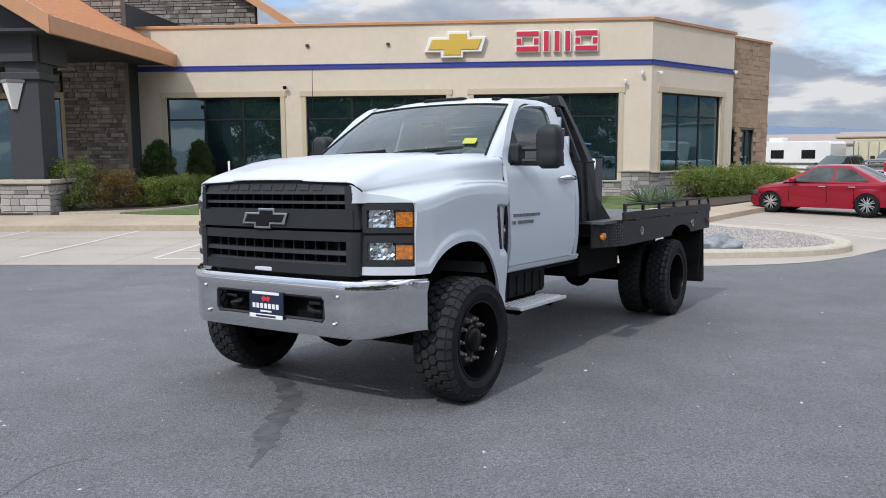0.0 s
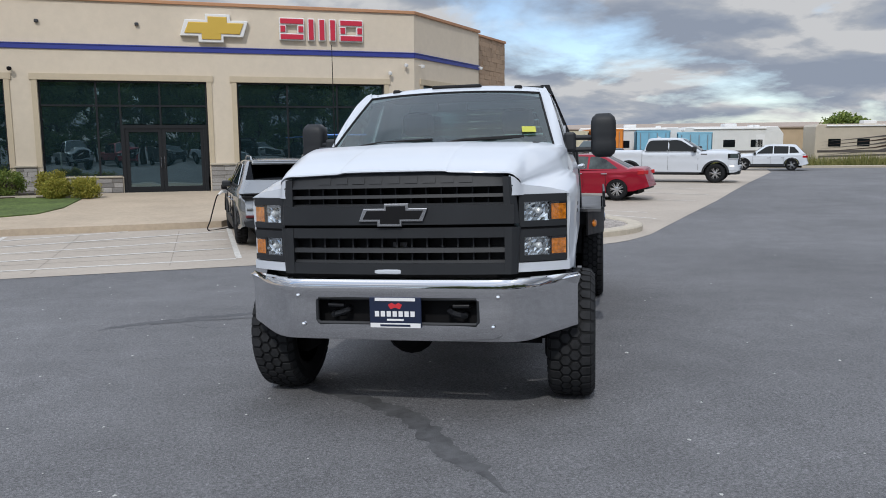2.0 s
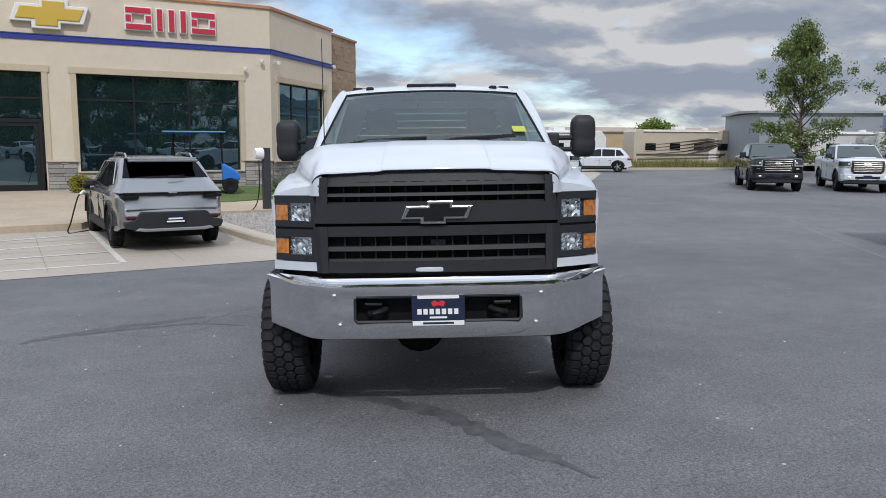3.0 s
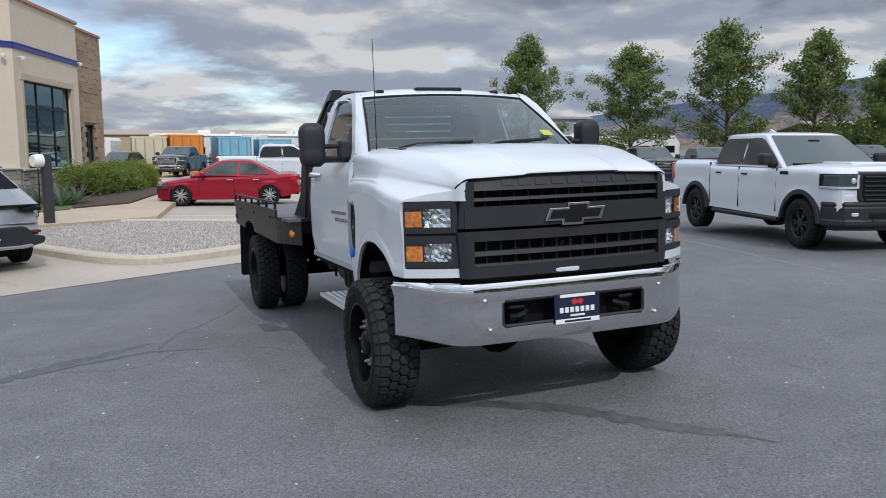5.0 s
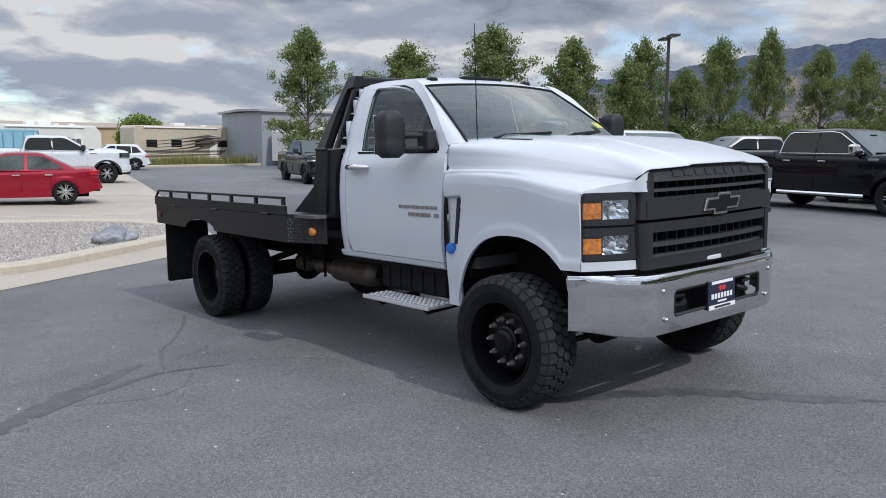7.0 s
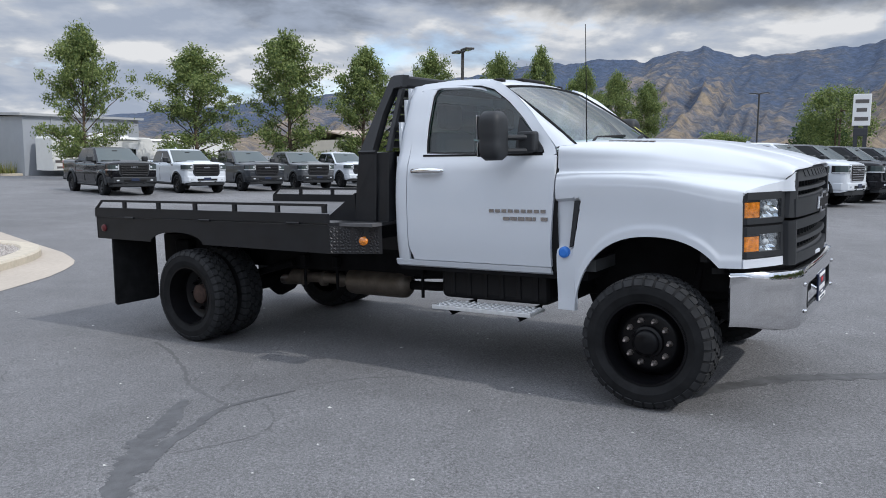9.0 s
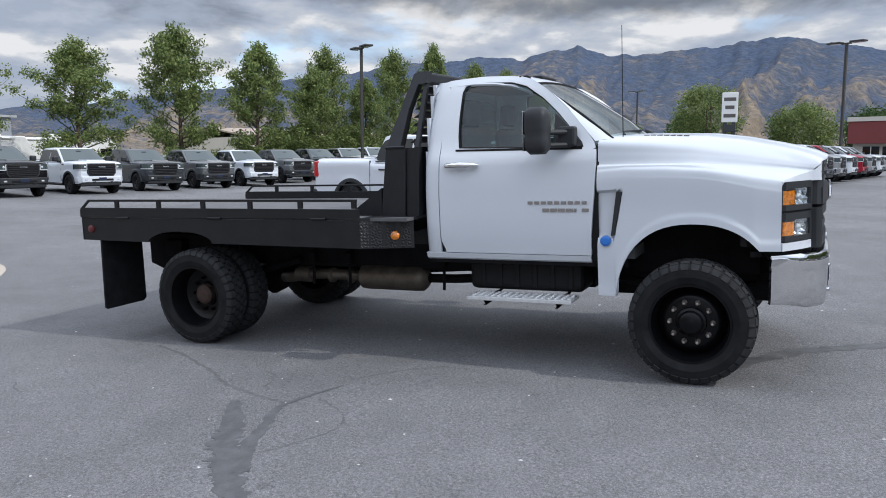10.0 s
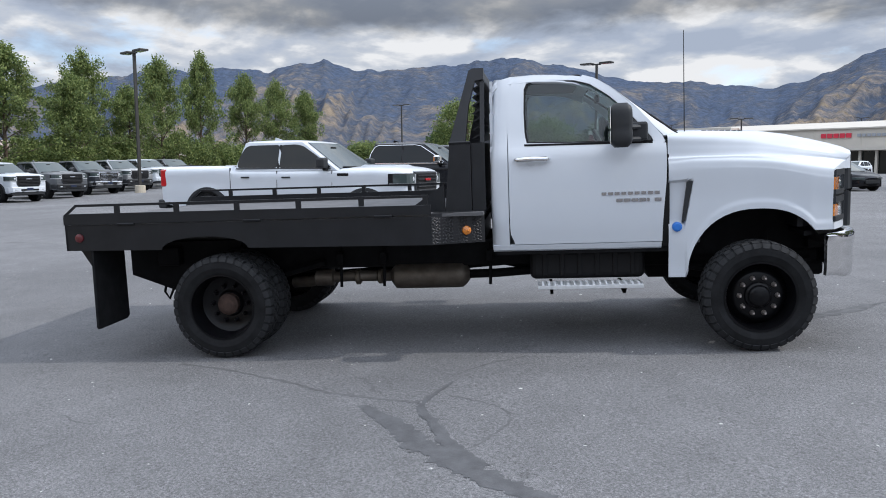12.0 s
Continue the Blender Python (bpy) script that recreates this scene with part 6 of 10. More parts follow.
# ---- chassis ----
def chassis():
    for s in (-1, 1):
        part("frame_rail", B(-5.3, 0.6, s * 0.43 - 0.04, s * 0.43 + 0.04, 0.62, 0.84), under, truck)
    for x, r in ((0.0, 0.055), (-4.19, 0.075)):
        part("axle", join(tube(bmesh.new(), [(x, -0.95, 0.42), (x, 0.95, 0.42)], r, n=12), lathe(bmesh.new(), [(-0.16, 0.0), (-0.13, 0.12), (0, 0.18), (0.13, 0.12), (0.16, 0)], axis="x", n=16, c=(x, -0.12 if x == 0 else 0, 0.42))), under, truck, smooth=40)
    for s in (-1, 1):
        part("leaf_spring", tube(bmesh.new(), [(-4.85, s * 0.52, 0.70), (-4.19, s * 0.52, 0.50), (-3.5, s * 0.52, 0.68)], 0.035, n=6), under, truck)
        part("leaf_spring", tube(bmesh.new(), [(-0.55, s * 0.48, 0.60), (0.0, s * 0.48, 0.50), (0.55, s * 0.48, 0.62)], 0.03, n=6), under, truck)
        part("shock", tube(bmesh.new(), [(0.12, s * 0.62, 0.42), (0.2, s * 0.50, 0.95)], 0.03, n=8), under, truck)
    part("tie_rod", tube(bmesh.new(), [(0.22, -0.8, 0.40), (0.22, 0.8, 0.40)], 0.02, n=8), under, truck)
    part("skid_plate", B(0.30, 0.66, -0.5, 0.5, 0.48, 0.60, bevel=0.03), under, truck)
    # exhaust on the passenger side
    part("muffler", lathe(bmesh.new(), [(-2.94, 0.04), (-2.91, 0.085), (-2.89, 0.112), (-2.84, 0.116), (-2.35, 0.116), (-2.30, 0.112), (-2.27, 0.085), (-2.24, 0.045)], axis="x", n=24, c=(0, -0.42, 0.535)), exhaust, truck, "heat stained steel muffler", smooth=40)
    part("exhaust_pipe", tube(bmesh.new(), [(-3.85, -0.30, 0.47), (-3.70, -0.36, 0.485), (-3.5, -0.42, 0.53), (-3.3, -0.42, 0.54), (-2.92, -0.42, 0.535)], 0.05, n=12), exhaust, truck, smooth=60)
    for a, b, r in ((-3.62, -3.44, 0.075), (-3.26, -3.20, 0.07), (-3.06, -3.00, 0.066)):
        part("pipe_flange", lathe(bmesh.new(), [(a, 0.045), (a + 0.015, r), (b - 0.015, r), (b, 0.045)], axis="x", n=16, c=(0, -0.42, 0.53)), exhaust, truck, smooth=40)
    part("exhaust_pipe", tube(bmesh.new(), [(-2.26, -0.42, 0.535), (-2.0, -0.42, 0.54), (-1.8, -0.40, 0.55), (-1.5, -0.36, 0.56), (-0.9, -0.34, 0.60)], 0.038, n=12), under, truck, smooth=60)
    for x in (-3.36, -2.98, -2.06):
        part("pipe_bracket", tube(bmesh.new(), [(x, -0.45, 0.82), (x + 0.01, -0.54, 0.72), (x, -0.53, 0.46)], 0.014, n=6), under, truck)
        part("hanger", B(x - 0.03, x + 0.03, -0.56, -0.50, 0.66, 0.76, bevel=0.01), under, truck)
    part("engine_block", B(-0.85, 0.42, -0.36, 0.36, 0.56, 1.25, bevel=0.04), under, truck)
    part("oil_pan", prism(bmesh.new(), [(-0.75, 0.58), (-0.70, 0.44), (-0.2, 0.44), (0.1, 0.52), (0.3, 0.58)], -0.22, 0.22, "y", bevel=0.02), under, truck)
    part("gearbox", prism(bmesh.new(), [(-0.85, 0.85), (-0.85, 0.48), (-1.6, 0.50), (-1.95, 0.58), (-1.95, 0.75)], -0.26, 0.26, "y", bevel=0.03), under, truck)
    part("floor_pan", B(-1.98, -0.45, -0.92, 0.92, 0.76, 0.82), under, truck)
    part("cross_beam", B(0.38, 0.62, -0.48, 0.48, 0.56, 0.70, bevel=0.02), under, truck)
    for s in (-1, 1):
        part("knuckle", B(-0.14, 0.14, s * 0.86 - 0.05, s * 0.86 + 0.05, 0.26, 0.60, bevel=0.03), under, truck)
        part("inner_liner", B(-0.56, 0.40, s * 0.52 - 0.02, s * 0.52 + 0.02, 0.68, 1.30), under, truck)
    part("driveshaft", tube(bmesh.new(), [(-4.1, 0, 0.45), (-1.5, 0, 0.62)], 0.045, n=12), under, truck, smooth=60)
    # tanks below the cab
    for s in (-1, 1):
        bm = B(-1.72, -0.80, s * 0.45 if s > 0 else -0.78, 0.78 if s > 0 else -0.45, 0.53, 0.78, bevel=0.05, seg=3)
        t = part("tank", bm, dark_plastic, truck, "ribbed black plastic tank")
        for k in range(6):
            x = -1.62 + 0.14 * k
            part("rib", B(x, x + 0.04, min(s * 0.76, s * 0.79), max(s * 0.76, s * 0.79), 0.56, 0.75, bevel=0.008), dark_plastic, t)
        # step
        st = part("step", B(-1.66, -0.84, min(s * 0.76, s * 0.99), max(s * 0.76, s * 0.99), 0.490, 0.512, bevel=0.006), step_alu, truck, "aluminium grip step under the door")
        part("step_edge", B(-1.66, -0.84, min(s * 0.985, s * 1.0), max(s * 0.985, s * 1.0), 0.486, 0.516, bevel=0.004), step_alu, st)
        for x in (-1.55, -0.98):
            part("step_bracket", prism(bmesh.new(), [(min(s * 0.5, s * 0.97), 0.489), (max(s * 0.5, s * 0.97), 0.489), (s * 0.9, 0.43), (s * 0.5, 0.45)], x - 0.012, x + 0.012, "x"), under, st)
        for k in range(16):
            for j in range(4):
                x, y = -1.62 + 0.05 * k, s * (0.79 + 0.05 * j)
                part("grip", lathe(bmesh.new(), [(0.512, 0.016), (0.520, 0.012), (0.520, 0.006), (0.514, 0.004)], axis="z", n=6, c=(x, y, 0)), step_alu, st)
    part("air_lines", tube(bmesh.new(), [(-4.93, -0.55, 0.62), (-4.95, -0.6, 0.46), (-4.9, -0.62, 0.40), (-4.86, -0.6, 0.5)], 0.012, n=6), under, truck)


chassis()


# ---- flat bed ----
diamond = mat("diamond", (0.014, 0.014, 0.016), 0.36, 0.2)


def diamond_nodes(m):
    """Raised lozenges pressed into the plate."""
    nt = m.node_tree
    N, L = nt.nodes.new, nt.links.new
    p = nt.nodes["Principled BSDF"]
    co = N("ShaderNodeTexCoord")
    hs = []
    for sgn in (1, -1):
        mp = N("ShaderNodeMapping")
        mp.inputs["Rotation"].default_value = (0, radians(45 * sgn), 0)
        mp.inputs["Scale"].default_value = (26, 26, 62) if sgn > 0 else (62, 26, 26)
        L(co.outputs["Object"], mp.inputs[0])
        v = N("ShaderNodeTexVoronoi"); v.feature = "F1"; v.inputs["Randomness"].default_value = 0.0; v.inputs["Scale"].default_value = 1.0
        L(mp.outputs[0], v.inputs["Vector"])
        hs.append(v.outputs["Distance"])
    mn = N("ShaderNodeMath"); mn.operation = "MINIMUM"
    L(hs[0], mn.inputs[0]); L(hs[1], mn.inputs[1])
    r = N("ShaderNodeMapRange"); r.inputs[1].default_value, r.inputs[2].default_value, r.inputs[3].default_value, r.inputs[4].default_value = 0.25, 0.45, 1, 0
    L(mn.outputs[0], r.inputs[0])
    b = N("ShaderNodeBump"); b.inputs["Strength"].default_value = 0.7; b.inputs["Distance"].default_value = 0.006
    L(r.outputs[0], b.inputs["Height"]); L(b.outputs[0], p.inputs["Normal"])


diamond_nodes(diamond)
deck_mat = mat("deck_mat", (0.11, 0.11, 0.115), 0.6, 0.3, var=0.25, scale=6, bump=0.1, bscale=80)


worn_steel = mat("worn_steel", (0.16, 0.16, 0.165), 0.4, 0.5, var=0.3, scale=30)
dull_red = mat("dull_red", (0.10, 0.012, 0.016), 0.35)
LEAN_Y = [(1.1, 0.995), (1.29, 0.990), (1.655, 0.962), (2.25, 0.715)]


def leaning(outline, s, thickness, inset=0.0):
    """A plate in (x, z) whose outer face leans inwards with height."""
    bm = prism(bmesh.new(), outline, 0.0, 1.0, "y")
    for v in bm.verts:
        v.co.y = s * (lerp_table(LEAN_Y, v.co.z) - inset - thickness * (1 - v.co.y))
    bmesh.ops.recalc_face_normals(bm, faces=bm.faces)
    return bm


def flatbed():
    YS = 1.20
    bed = part("bed_deck", B(-5.44, -2.06, -1.17, 1.17, 1.10, 1.125), deck_mat, truck, "black steel flat bed deck")
    part("battery_box", B(-3.25, -2.25, 0.46, 0.86, 0.60, 0.90, bevel=0.02), under, truck)
    part("spare_carrier", B(-4.95, -4.75, -0.7, 0.7, 0.70, 0.86, bevel=0.02), under, truck)
    for k in range(8):
        x = -5.2 + 0.42 * k
        part("cross_member", B(x, x + 0.06, -1.1, 1.1, 0.98, 1.10), black_steel, bed)
    part("sub_frame", B(-5.35, -2.1, -0.5, 0.5, 0.84, 1.0), black_steel, bed)
    part("rear_skirt", B(-5.46, -5.44, -1.2, 1.2, 0.91, 1.125), black_steel, bed)
    for s in (-1, 1):
        def yy(a, b):
            return (min(s * a, s * b), max(s * a, s * b))
        arch = [(-4.29 + 0.36 * math.cos(a), 0.897 + 0.10 * math.sin(a)) for a in [math.pi * i / 12 for i in range(13)]]
        lo, hi = yy(YS - 0.015, YS)
        sk = part("side_skirt", prism(bmesh.new(), [(-2.46, 0.885), (-2.46, 1.105), (-5.46, 1.118), (-5.46, 0.91), *[(x, z + 0.003) for x, z in arch[::-1]]], lo, hi, "y"), black_steel, truck, "black painted steel bed side")
        lo, hi = yy(YS - 0.012, YS + 0.012)
        part("side_rail", prism(bmesh.new(), [(-2.46, 1.125), (-2.46, 1.195), (-5.40, 1.21), (-5.46, 1.185), (-5.46, 1.12)], lo, hi, "y"), black_steel, sk)
        for k in range(3):
            x = -5.0 + 1.05 * k
            part("hinge", tube(bmesh.new(), [(x, s * (YS + 0.008), 1.118), (x + 0.14, s * (YS + 0.008), 1.118)], 0.011, n=6), black_steel, sk)
        # angled front corner with the marker lamp
        fr = part("front_corner", prism(bmesh.new(), [(-2.46, s * 1.20), (-2.46, s * 1.185), (-2.075, s * 1.04), (-2.06, s * 1.055), (-2.06, s * 1.05)][:4], 0.885, 1.10, "z"), diamond, truck, "angled tread plate corner")
        n = Vector((0.145, s * 0.385, 0)).normalized()
        c = Vector((-2.20, s * 1.1035, 0.985))
        lens = lathe(bmesh.new(), [(0.0, 0.036), (0.016, 0.034), (0.026, 0.022), (0.03, 0)], axis="z", n=18)
        bmesh.ops.transform(lens, matrix=Matrix.Translation(c) @ n.to_track_quat("Z", "Y").to_matrix().to_4x4(), verts=lens.verts)
        part("marker_lamp", lens, amber_lens, fr, "round amber marker lamp", smooth=40)
        part("corner_cap", prism(bmesh.new(), [(-2.46, s * 1.2), (-2.06, s * 1.05), (-2.06, s * 0.8), (-2.46, s * 0.8)], 1.10, 1.125, "z"), black_steel, fr)
        part("side_lamp", lathe(bmesh.new(), [(s * YS, 0.036), (s * (YS + 0.012), 0.034), (s * (YS + 0.02), 0.02), (s * (YS + 0.022), 0)], n=16, c=(-5.34, 0, 1.012)), dull_red, sk, "dull red side marker lamp", smooth=40)
        # stake rail
        rail = part("stake_rail", tube(bmesh.new(), [(-5.455, s * YS, 1.19), (-5.35, s * YS, 1.275), (-2.475, s * YS, 1.262)], 0.014, n=4), black_steel, truck, "low steel stake rail")
        for k in range(6):
            x = -5.0 + 0.5 * k
            part("stake", B(x - 0.02, x + 0.02, *yy(YS - 0.012, YS + 0.010), 1.20, 1.265), black_steel, rail)
        if s == 1:
            for x in (-2.95, -4.7):
                part("latch", lathe(bmesh.new(), [(YS, 0.045), (YS + 0.012, 0.043), (YS + 0.014, 0.03), (YS + 0.008, 0.02), (YS + 0.014, 0)], n=18, c=(x, 0, 1.0)), chrome_dark, sk, "round dark paddle latch")
        # wheel box and mud flap
        part("mud_flap", prism(bmesh.new(), [(s * 0.70, 0.92), (s * 1.185, 0.92), (s * 1.20, 0.275), (s * 1.18, 0.255), (s * 0.74, 0.255), (s * 0.70, 0.28)], -5.262, -5.244, "x"), rubber, truck, "hanging black rubber mud flap")
        part("tail_brace", prism(bmesh.new(), [(-5.45, 0.909), (-5.27, 0.909), (-5.27, 0.68), (-5.31, 0.68)], *yy(1.0, 1.03), "y"), black_steel, bed)
        part("spring_hanger", prism(bmesh.new(), [(-5.24, 0.90), (-4.2, 0.90), (-4.4, 0.50), (-4.86, 0.475), (-5.17, 0.59), (-5.24, 0.615)], *yy(0.45, 0.6), "y"), under, bed)
        # headache rack upright: boxed foot, upper blade that leans in with the cab
        foot = [(-2.37, 1.125), (-2.355, 1.30), (-2.325, 1.655), (-2.16, 1.655), (-2.16, 1.125)]
        rk = part("rack_post", leaning(foot, s, 0.10), black_steel, truck, "tapered black steel rack upright")
        blade = [(-2.325, 1.662), (-2.185, 2.19), (-2.175, 2.235), (-2.145, 2.252), (-2.055, 2.252), (-2.055, 2.16), (-2.125, 2.15), (-2.175, 1.95), (-2.20, 1.662)]
        part("rack_blade", leaning(blade, s, 0.08), black_steel, rk)
        part("rack_front", leaning([(-2.155, 1.125), (-2.155, 1.655), (-2.05, 1.655), (-2.05, 1.125)], s, 0.07, 0.02), black_steel, rk)
        part("rack_strut", leaning([(-2.085, 1.662), (-2.085, 2.148), (-2.05, 2.148), (-2.05, 1.662)], s, 0.04, 0.02), black_steel, rk)
        part("gusset", leaning([(-2.70, 1.125), (-2.66, 1.15), (-2.375, 1.345), (-2.375, 1.125)], s, 0.05, 0.01), black_steel, rk)
        part("rub_rail", tube(bmesh.new(), [(-2.33, s * 0.962, 1.660), (-2.16, s * 0.962, 1.660)], 0.012, n=6), black_steel, rk)
        # pressed lozenges of the tread plate corner
        tread = bmesh.new()
        along, up = Vector((0.385, -s * 0.145, 0)).normalized(), Vector((0, 0, 1))
        base = Vector((-2.46, s * 1.20, 0.885))
        for i in range(16):
            for k in range(8):
                if (i + k) % 2 and (i * 3 + k) % 5 == 0:
                    continue
                q = base + along * (0.014 + 0.0255 * i) + up * (0.016 + 0.0262 * k) + n * 0.0005
                if (q - c).length < 0.048:
                    continue
                d = (along + up * (1 if (i + k) % 2 else -1)).normalized()
                e = d.cross(n)
                vs = [tread.verts.new(q + d * 0.011), tread.verts.new(q + e * 0.0035), tread.verts.new(q - d * 0.011), tread.verts.new(q - e * 0.0035), tread.verts.new(q + n * 0.0035)]
                for k2 in range(4):
                    tread.faces.new((vs[k2], vs[(k2 + 1) % 4], vs[4]))
        bmesh.ops.recalc_face_normals(tread, faces=tread.faces)
        tagged(part("tread_pattern", tread, worn_steel, fr), kind="stuff")
    part("rack_beam", B(-2.15, -2.06, -0.72, 0.72, 2.155, 2.250, bevel=0.02), black_steel, truck)
    part("rack_panel", B(-2.12, -2.09, -0.86, 0.86, 1.125, 1.66), black_steel, truck)
    for k in range(7):
        z = 1.69 + 0.066 * k
        w = lerp_table(LEAN_Y, z) - 0.06
        part("louvre", prism(bmesh.new(), [(-2.15, z), (-2.12, z + 0.005), (-2.05, z + 0.045), (-2.055, z + 0.052), (-2.13, z + 0.015)], -w, w, "y"), black_steel, truck)


flatbed()


# ---- parked vehicles: x ahead, y left, origin on the ground below the front axle ----
def paint(name, c, metal=0.0, rough=0.3):
    return mat(name, c, rough, metal, coat=0.55, var=0.02, scale=3, spec=0.2)


p_white = paint("p_white", (0.58, 0.615, 0.66))
p_black = mat("p_black", (0.006, 0.006, 0.008), 0.14, coat=0.3, var=0.02, scale=3, spec=0.15)
p_grey = paint("p_grey", (0.125, 0.132, 0.142), 0.4)
p_slate = paint("p_slate", (0.046, 0.051, 0.060), 0.4)
p_silver = paint("p_silver", (0.36, 0.37, 0.38), 0.6)
p_red = paint("p_red", (0.29, 0.008, 0.024), 0.3)
p_green = paint("p_green", (0.06, 0.085, 0.06), 0.3)
p_ev = mat("p_ev", (0.27, 0.28, 0.29), 0.24, 0.65, coat=0.6, var=0.02, scale=3)
car_glass = mat("car_glass", (0.008, 0.010, 0.011), 0.03, spec=0.28)
# opaque: its mottled grey paints in reflections and the view through
mottled_car_glass = mat("mottled_car_glass", (0.045, 0.055, 0.053), 0.04, spec=0.55, var=0.7, scale=2.2)
screen_glass = mat("screen_glass", (0.055, 0.072, 0.072), 0.03, spec=0.6)
rim_dark = mat("rim_dark", (0.03, 0.03, 0.032), 0.35, 0.6)
rim_alu = mat("rim_alu", (0.55, 0.56, 0.57), 0.25, 0.9)
black_gloss = mat("black_gloss", (0.012, 0.012, 0.014), 0.18, coat=0.5)
lamp_glass = mat("lamp_glass", (0.62, 0.65, 0.68), 0.1, 0.3, coat=1.0)


def wheel_meshes(R, w, rimr, spokes, split):
    t = lathe(bmesh.new(), [(-w * 0.42, rimr), (-w * 0.5, rimr + 0.03), (-w * 0.5, R - 0.05), (-w * 0.4, R - 0.008), (-w * 0.2, R), (w * 0.2, R), (w * 0.4, R - 0.008), (w * 0.5, R - 0.05), (w * 0.5, rimr + 0.03), (w * 0.42, rimr)], n=36)
    for k in range(36):
        a = 2 * math.pi * k / 36
        for y0, y1 in ((-w * 0.42, -w * 0.05), (w * 0.05, w * 0.42)):
            box(t, R - 0.012, R + 0.004, y0, y1, -0.022, 0.022, m=Matrix.Rotation(a + (0.05 if y0 > 0 else 0), 4, "Y"))
    r = lathe(bmesh.new(), [(-w * 0.4, rimr + 0.002), (w * 0.42, rimr + 0.004), (w * 0.45, rimr - 0.008), (w * 0.36, rimr - 0.02), (-w * 0.1, rimr - 0.035), (-w * 0.12, 0.0)], n=36)
    s = bmesh.new()
    for k in range(spokes):
        for d in ((-0.16, 0.16) if split else (0,)):
            a = 2 * math.pi * k / spokes + d
            sw = 0.013 if split else 0.04
            prism(s, [(0.05, -sw * 1.3), (rimr - 0.01, -sw), (rimr - 0.01, sw), (0.05, sw * 1.3)], w * 0.22, w * 0.34, "y")
            vs = s.verts[-8:]
            bmesh.ops.rotate(s, verts=vs, cent=(0, 0, 0), matrix=Matrix.Rotation(a, 3, "Y"))
    lathe(s, [(w * 0.2, 0.075), (w * 0.36, 0.07), (w * 0.38, 0.05), (w * 0.38, 0)], n=18)
    out = []
    for nm, b in (("tyre", t), ("wheel", r), ("spokes", s)):
        for f in b.faces:
            f.smooth = nm != "spokes"
        me = bpy.data.meshes.new(nm)
        b.to_mesh(me)
        b.free()
        out.append(me)
    return out


WHEELS = {}


def add_wheels(car, R, w, rimr, track, base, spokes, split, rim_mat, kind):
    """Four wheels; alike wheels share their meshes."""
    key = (R, w, rimr, spokes, split, rim_mat.name)
    if key not in WHEELS:
        t, r, s = wheel_meshes(R, w, rimr, spokes, split)
        t.materials.append(rubber); r.materials.append(rim_dark); s.materials.append(rim_mat)
        WHEELS[key] = (t, r, s)
    t, r, s = WHEELS[key]
    for x in (0, -base):
        for sd in (1, -1):
            wh = new("wheel", r)
            wh.parent = car
            wh.matrix_basis = Matrix.Translation((x, sd * track, R)) @ (rotz(math.pi) if sd < 0 else Matrix.Identity(4))
            for nm, me in (("tyre", t), ("spokes", s)):
                o = new(nm, me)
                o.parent = wh


def car_shell(S):
    """Lower body: half sections along the car, mirrored; the arches are cut from its sides."""
    top, wid = S["top"], S["wid"]
    xs = set(x for x, z in top) | set(x for x, z in wid)
    for xc, R in S["arches"]:
        xs |= {xc + R * math.sin(radians(-90 + 15 * i)) for i in range(13)}
        xs |= {xc - R - 0.01, xc + R + 0.01, xc - R * 1.2, xc + R * 1.2}
    x0, x1 = top[0][0], top[-1][0]
    xs = sorted(x for x in xs if x0 <= x <= x1)
    k = x0
    while k < x1:
        xs.append(k); k += 0.3
    xs = sorted(set(round(x, 4) for x in xs))
    xs = [x for i, x in enumerate(xs) if i == 0 or x - xs[i - 1] > 0.004]
    low = S["low"]
    crown = S.get("crown", 0.05)

    def zb(x):
        z = lerp_table(low, x)
        for xc, R in S["arches"]:
            d = (x - xc) / R
            if abs(d) < 1:
                z = max(z, S["R"] + R * math.sqrt(1 - d * d) * 1.0)
        return z
    vs = []
    bm = bmesh.new()
    for x in xs:
        zt, w = lerp_table(top, x), lerp_table(wid, x)
        b = zb(x)
        cr = crown
        pts = [(0, zt + cr), (w * 0.45, zt + cr * 0.8), (w - 0.22, zt + cr * 0.3), (w - 0.09, zt - 0.012), (w - 0.03, zt - 0.05)]
        z2 = zt - 0.10
        for i in range(9):
            f = i / 8
            z = z2 + (b - z2) * f
            cz = (z - 0.5) / max(0.3, zt - 0.5)
            y = w - 0.025 * sstep(0.55, 0.0, cz) - 0.012 * math.exp(-((cz - 0.62) / 0.08) ** 2)
            near = max([0] + [1 - abs((x - xc) / (R * 1.25)) ** 6 for xc, R in S["arches"] if abs(x - xc) < R * 1.25])
            y += 0.02 * near * sstep(0.18, 0.0, z - b)
            pts.append((y, z))
        vs.append([bm.verts.new((x, y, z)) for y, z in pts])
    op = S.get("open")
    for i in range(len(xs) - 1):
        for j in range(len(vs[0]) - 1):
            if op and op[0] < (xs[i] + xs[i + 1]) / 2 < op[1] and j < 2:
                continue
            bm.faces.new((vs[i][j], vs[i + 1][j], vs[i + 1][j + 1], vs[i][j + 1]))
    for row in (vs[0], vs[-1]):
        c = bm.verts.new((row[0].co.x, 0, row[-1].co.z))
        for a, b in zip(row, row[1:]):
            bm.faces.new((a, b, c))
    bmesh.ops.recalc_face_normals(bm, faces=bm.faces)
    other = mirrored(bm)
    bm = join(bm, other)
    bmesh.ops.remove_doubles(bm, verts=bm.verts, dist=1e-4)
    bmesh.ops.recalc_face_normals(bm, faces=bm.faces)
    return bm


